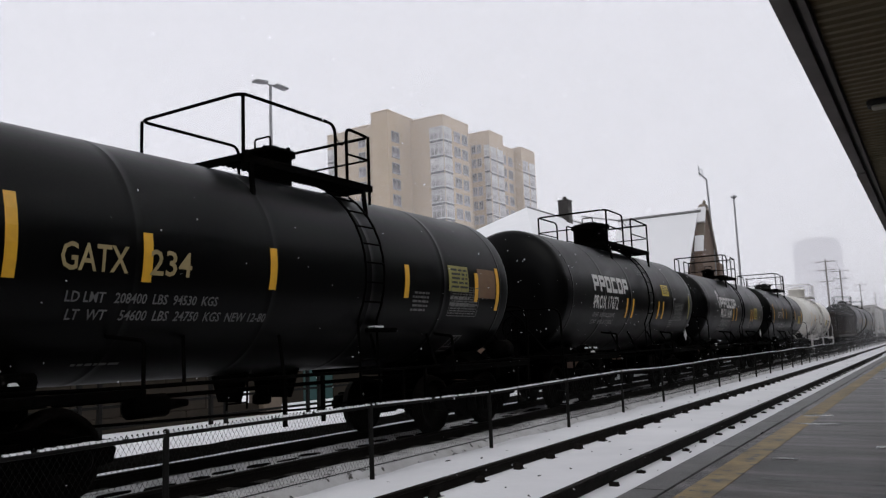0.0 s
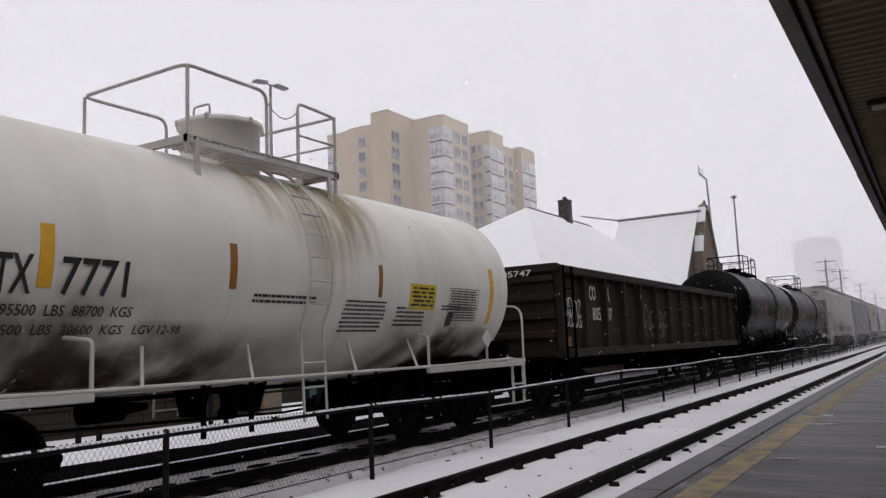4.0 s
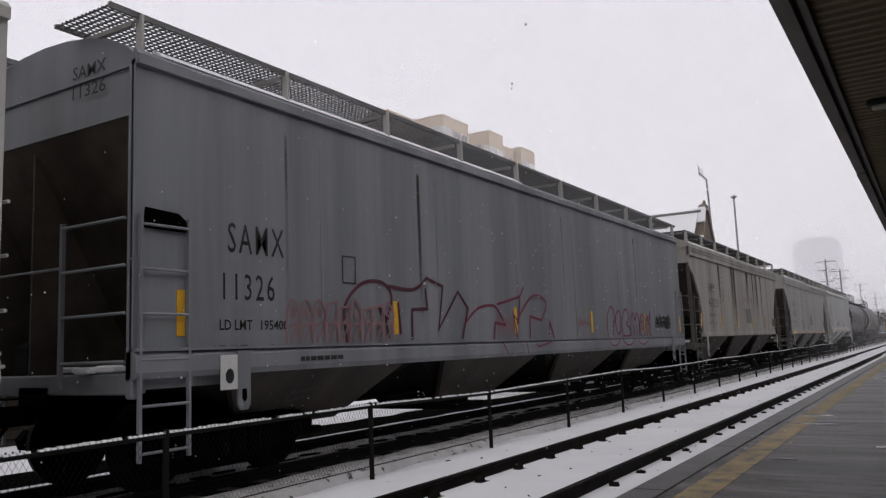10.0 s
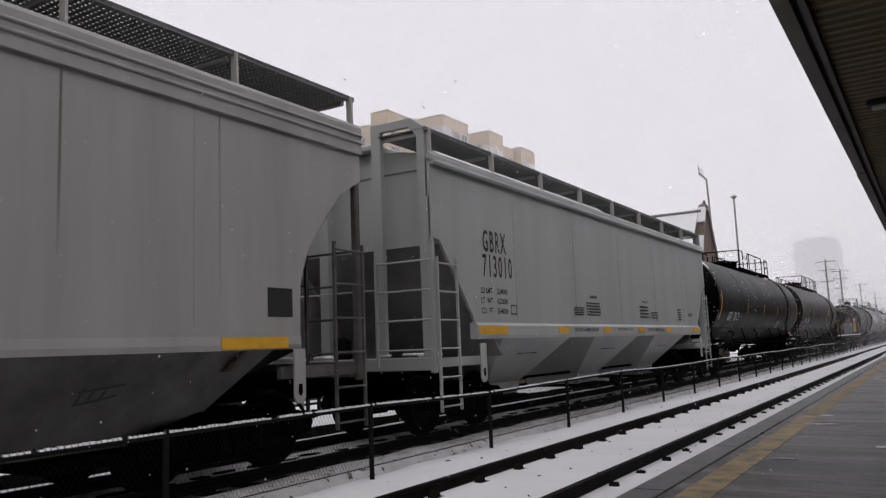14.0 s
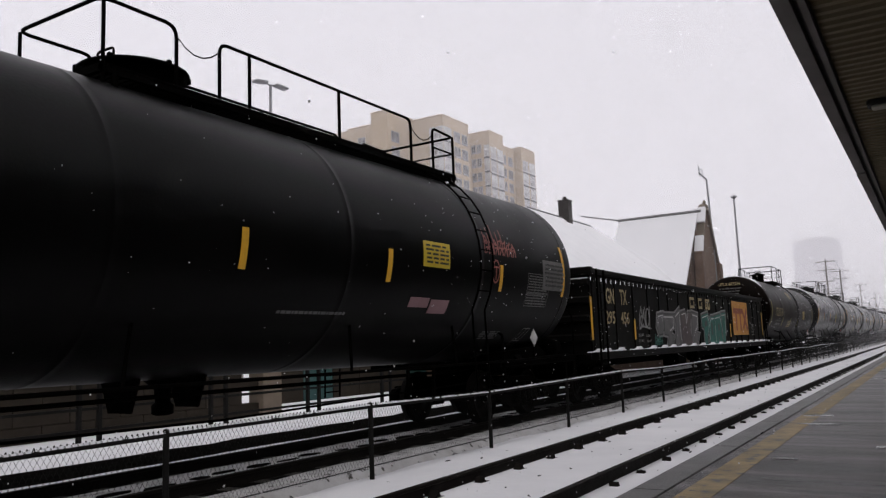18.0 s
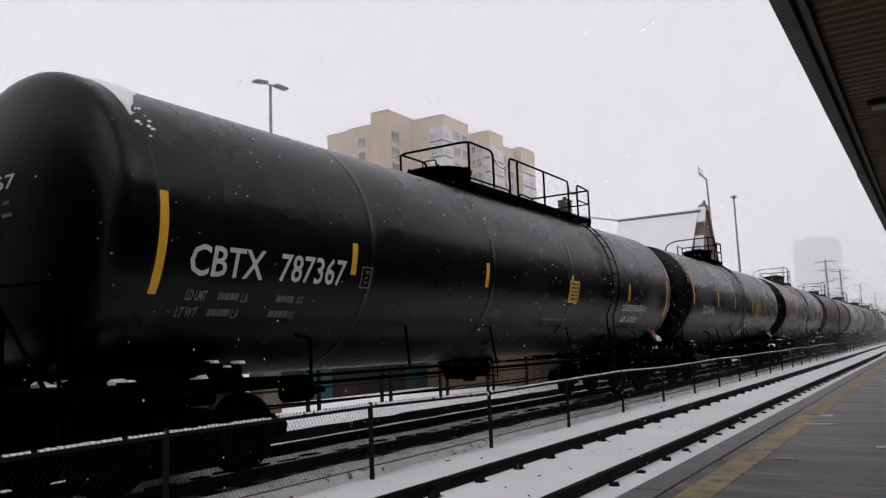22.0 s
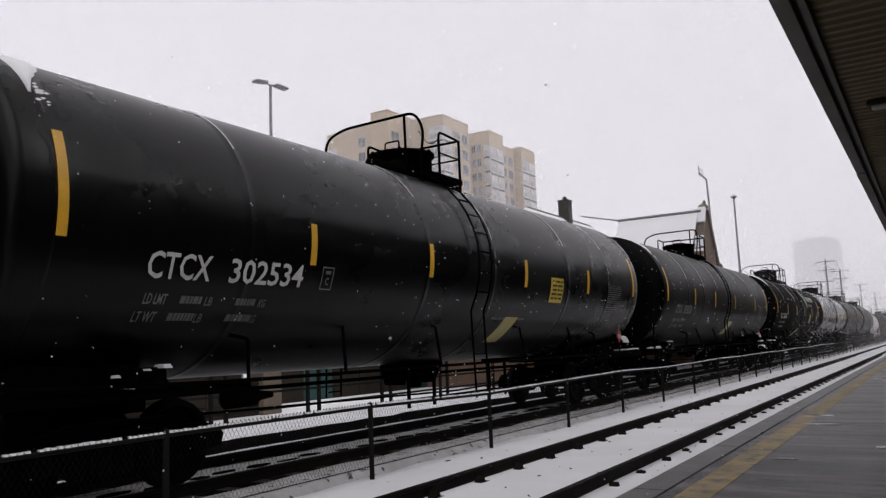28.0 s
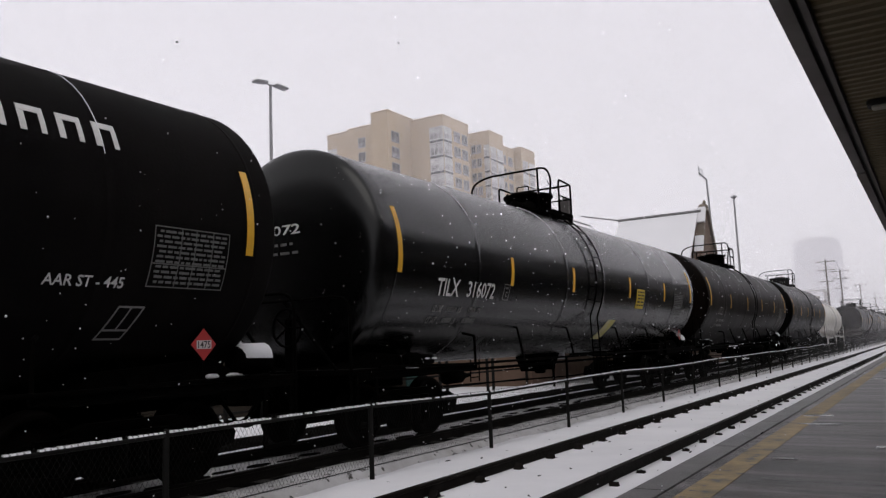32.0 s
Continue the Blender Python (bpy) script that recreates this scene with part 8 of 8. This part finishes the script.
part("antenna", Geo().tube([(0, -0.45, 11.85), (0, -2.5, 11.95)], 0.05, 5).tube([(0, -2.2, 11.7), (0, -2.5, 12.5)], 0.025, 5).tube([(0, -1.3, 11.7), (0, -1.5, 12.4)], 0.025, 5).tube([(-0.2, -2.4, 12.2), (0.2, -2.2, 12.2)], 0.025, 5), POLE, mast)

# ---------------------------------------------------------------- lamp posts and utility poles
lamp = thing("parking_lamp_post", "tall grey lamp post with two flat lamp heads", "lamp post", pose(-27.05, 28.1, -0.14))
part("pole", Geo().rev([(0, 0.13), (7, 0.105), (15.0, 0.07)], 12, 'z'), POLE, lamp)
part("base", Geo().rev([(0, 0.3), (0.7, 0.3), (0.75, 0.26)], 14, 'z'), CONCRETE, lamp)
for s in (-1, 1):
    d = Vector((0.17, 0.98, 0)) * s
    part("arm", Geo().tube([(0, 0, 14.95), (d.x * 0.3, d.y * 0.3, 15.0)], 0.04, 6), POLE, lamp)
    part("lamp_head", Geo().box((d.x * 0.62, d.y * 0.62, 15.0), (0.42, 0.78, 0.14), 0.05, Matrix.Rotation(radians(-10), 3, 'Z') @ Matrix.Rotation(radians(-6 * s), 3, 'X')), POLE, lamp, "flat grey lamp head")
lamp2 = thing("street_lamp", "slender grey lamp post with a small round head", "lamp post", pose(-13.2, 68.0, -0.14))
part("pole", Geo().rev([(0, 0.12), (13.1, 0.07)], 10, 'z'), POLE, lamp2)
part("lamp_head", Geo().rev([(13.0, 0.08), (13.1, 0.24), (13.2, 0.24), (13.3, 0.08)], 14, 'z'), POLE, lamp2)
poles = []
for k, (y, hh) in enumerate(((123.0, 12.0), (143.0, 11.9), (183.0, 11.6), (230.0, 11.6), (285.0, 11.6))):
    p = thing("utility_pole", "weathered wooden utility pole with crossarms", "utility pole", pose(-12.3, y, -0.14, 0, 0, 0), "line of utility poles")
    part("pole", Geo().rev([(0, 0.17), (hh, 0.11)], 8, 'z'), WOOD_POLE, p)
    for j, zz in enumerate((hh - 0.4, hh - 1.6, hh - 3.2)):
        part("crossarm", Geo().span((-1.3 + 0.2 * j, -0.06, zz), (1.3 - 0.2 * j, 0.06, zz + 0.12)), WOOD_POLE, p)
    poles.append((y, hh))
for (ya, ha), (yb, hb) in zip(poles, poles[1:]):
    for xx in (-1.2, 0.0, 1.2):
        for drop in (0.4, 1.6):
            pts = [(-12.3 + xx, ya + (yb - ya) * t / 6, (ha - drop) + (hb - ha) * t / 6 - 0.7 * 4 * (t / 6) * (1 - t / 6)) for t in range(7)]
            solid("overhead_wire", Geo().tube(pts, 0.012, 4), TRIM_DARK, "thin sagging overhead wire between poles", "wire", "overhead wires")

# ---------------------------------------------------------------- low wall and hoarding on the far side
wall = thing("boundary_wall", "low brown block wall behind the freight track", "wall", kind="structure")
block = Geo().span((-0.14, 0.006, 0.004), (0.14, 1.194, 0.326), 0.012).mesh("block")
for row in range(4):
    for k in range(26):
        y = -14.6 + 1.2 * k + (0.6 if row % 2 else 0)
        if y + 1.2 < 15.9:
            part("block", block, WALL_BROWN, wall, at=pose(-15.5, y, -0.14 + 0.33 * row))
part("coping", Geo().span((-15.72, -15, 1.18), (-15.28, 15.75, 1.27), 0.02), WALL_BROWN, wall)
part("end_pier", Geo().span((-15.75, 15.4, -0.14), (-15.2, 16.1, 1.35), 0.02), STONE, wall, "pale concrete end pier")
hoarding = thing("hoarding", "teal and brown board hoarding with faded paint behind the snow", "hoarding", kind="structure")
for k in range(16):
    m = (WALL_BROWN, TEAL_BOARD, WALL_BROWN, WALL_BROWN, WALL_BROWN, TEAL_BOARD, TEAL_BOARD, BRICK)[k % 8]
    part("board", Geo().span((-18.05, 18.6 + 1.5 * k, -0.14), (-17.98, 20.06 + 1.5 * k, 1.35), 0.01), m, hoarding)
yard = thing("yard_fence", "dark steel rail fence along the far snow bank", "fence", kind="structure")
for k in range(17):
    for dy in (0.0, 0.42):
        part("post", shared("yp", lambda: Geo().span((-0.04, -0.04, -0.2), (0.04, 0.04, 1.2), 0.006).mesh("post")), FENCE, yard, at=pose(-13.4, -6.6 + 3.1 * k + dy, 0))
for zz in (0.14, 0.53):
    part("rail", Geo().span((-13.42, -8, zz), (-13.38, 43, zz + 0.055)), FENCE, yard)

# ---------------------------------------------------------------- houses at the left, distant tower
house = thing("row_house", "pale stucco house with dormers under a snowy roof", "house", pose(-47.0, 32.0, -0.14, 0, 0, 8))
part("wall", Geo().span((-6, -8, 0), (6, 8, 9.2)), PALE_WALL, house)
part("roof", Geo().prism([(-6.5, 9.0), (6.5, 9.0), (3.0, 12.6), (-3.0, 12.6)], -8.4, 8.4, 'y'), ROOF_GREY, house)
part("roof_snow", Geo().span((4.3, -8.3, 10.9), (5.4, 8.3, 11.1)), CLEAN_SNOW, house)
for k in range(4):
    yy = -6 + 4 * k
    d = part("dormer", Geo().prism([(yy - 0.9, 9.2), (yy + 0.9, 9.2), (yy + 0.9, 11.0), (yy, 11.8), (yy - 0.9, 11.0)], 3.5, 6.0, 'x'), PALE_WALL, house)
    part("pane", Geo().span((6.0, yy - 0.5, 9.6), (6.04, yy + 0.5, 10.9)), PANE, d)
    for zz in (1.6, 4.6, 7.2):
        w = part("window", Geo().span((6.0, yy - 0.65, zz - 0.8), (6.08, yy + 0.65, zz + 0.8)), FRAME_W, house)
        part("pane", Geo().span((6.081, yy - 0.52, zz - 0.68), (6.09, yy + 0.52, zz + 0.68)), PANE, w)
far = thing("distant_tower", "pale tower block fading into falling snow", "building", pose(-42, 430, 0))
part("wall", Geo().span((-14, -10, 0), (6, 12, 47)), FAR_GREY, far)
part("roof_block", Geo().span((-9, -6, 47), (3, 8, 48.5)), FAR_GREY, far)
for f in range(13):
    part("window_band", shared("band", lambda: Geo().span((-12, -10.1, 0.6), (4, -10.0, 2.0)).mesh("window_band")), PANE, far, at=pose(0, 0, 3 + 3.2 * f))

# ---------------------------------------------------------------- white haze sheets over the distance, and falling snow
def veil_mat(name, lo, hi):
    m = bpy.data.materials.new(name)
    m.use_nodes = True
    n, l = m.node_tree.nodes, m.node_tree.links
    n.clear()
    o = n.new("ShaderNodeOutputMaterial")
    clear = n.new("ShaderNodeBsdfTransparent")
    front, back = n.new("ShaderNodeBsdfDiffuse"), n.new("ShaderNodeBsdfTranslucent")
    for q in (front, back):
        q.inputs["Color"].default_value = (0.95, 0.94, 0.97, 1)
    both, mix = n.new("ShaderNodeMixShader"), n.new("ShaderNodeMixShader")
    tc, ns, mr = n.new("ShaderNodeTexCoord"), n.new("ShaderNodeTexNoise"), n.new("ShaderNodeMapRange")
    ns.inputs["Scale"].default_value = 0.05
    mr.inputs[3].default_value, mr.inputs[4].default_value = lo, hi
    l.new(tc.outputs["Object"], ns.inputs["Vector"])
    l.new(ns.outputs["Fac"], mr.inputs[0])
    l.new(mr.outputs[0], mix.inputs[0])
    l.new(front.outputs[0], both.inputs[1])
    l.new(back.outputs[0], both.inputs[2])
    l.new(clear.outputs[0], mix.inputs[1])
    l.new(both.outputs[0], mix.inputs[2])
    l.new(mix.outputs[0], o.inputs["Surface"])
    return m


# Flat white sheets stand in for haze; the farther ones are denser.
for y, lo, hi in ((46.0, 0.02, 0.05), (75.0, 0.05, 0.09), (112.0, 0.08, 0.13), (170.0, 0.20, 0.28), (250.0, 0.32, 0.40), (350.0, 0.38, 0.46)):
    v = solid("snow_veil", Geo().faces([(-700, y, -0.1), (300, y, -0.1), (300, y, 420), (-700, y, 420)], [(0, 1, 2, 3)]), veil_mat("white_haze_sheet", lo, hi), "thin white sheet standing in for snowy haze in the distance", "snowfall", "veils of falling snow", "stuff")
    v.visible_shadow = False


# loose flakes that sink through the air in front of the train
FLAKES = []
for layer, (x0, x1, y0, y1, count, size) in enumerate(((-6.2, -1.2, 2.0, 16.0, 7000, 0.0046), (-6.4, -1.4, 8.0, 40.0, 9000, 0.0068))):
    rf = random.Random(50 + layer)
    g = Geo()
    for k in range(count):
        x, y, z, s = rf.uniform(x0, x1), rf.uniform(y0, y1), 42 * rf.random() ** 0.8, size * rf.uniform(0.6, 1.5)
        g.faces([(x - s, y, z), (x + s, y, z), (x, y - s, z), (x, y + s, z), (x, y, z - s), (x, y, z + s)], [(0, 2, 5), (2, 1, 5), (1, 3, 5), (3, 0, 5), (2, 0, 4), (1, 2, 4), (3, 1, 4), (0, 3, 4)])
    FLAKES.append(solid("falling_snowflakes", g, CLEAN_SNOW, "loose small snowflakes drifting down through the air", "snow", "", "stuff"))


# ---------------------------------------------------------------- movement
def motions():
    times = [2.0 * k for k in range(17)]
    for car, u in CARS:
        walk(car, [(t, pose(XC, u - advance(t), ZR)) for t in times])
    for k, flakes in enumerate(FLAKES):
        walk(flakes, [(t, pose(0, -0.012 * t, -(1.05 + 0.05 * k) * t)) for t in (0.0, 8.0, 16.0, 24.0, 32.0)])
    # every wheelset rolls at the train's pace; the first pair is keyed and the rest follow the same turning
    lead = {}
    for w, s in WHEELS:
        w.rotation_mode = "QUATERNION"
        if s not in lead:
            walk(w, [(k / FPS, pose(0, 0.89 * s, 0.457, math.degrees(advance(k / FPS) / 0.452), 0, 0)) for k in range(32 * FPS + 1)])
            lead[s] = w.animation_data
        else:
            keys = w.animation_data_create()
            keys.action = lead[s].action
            keys.action_slot = lead[s].action_slot


motions()
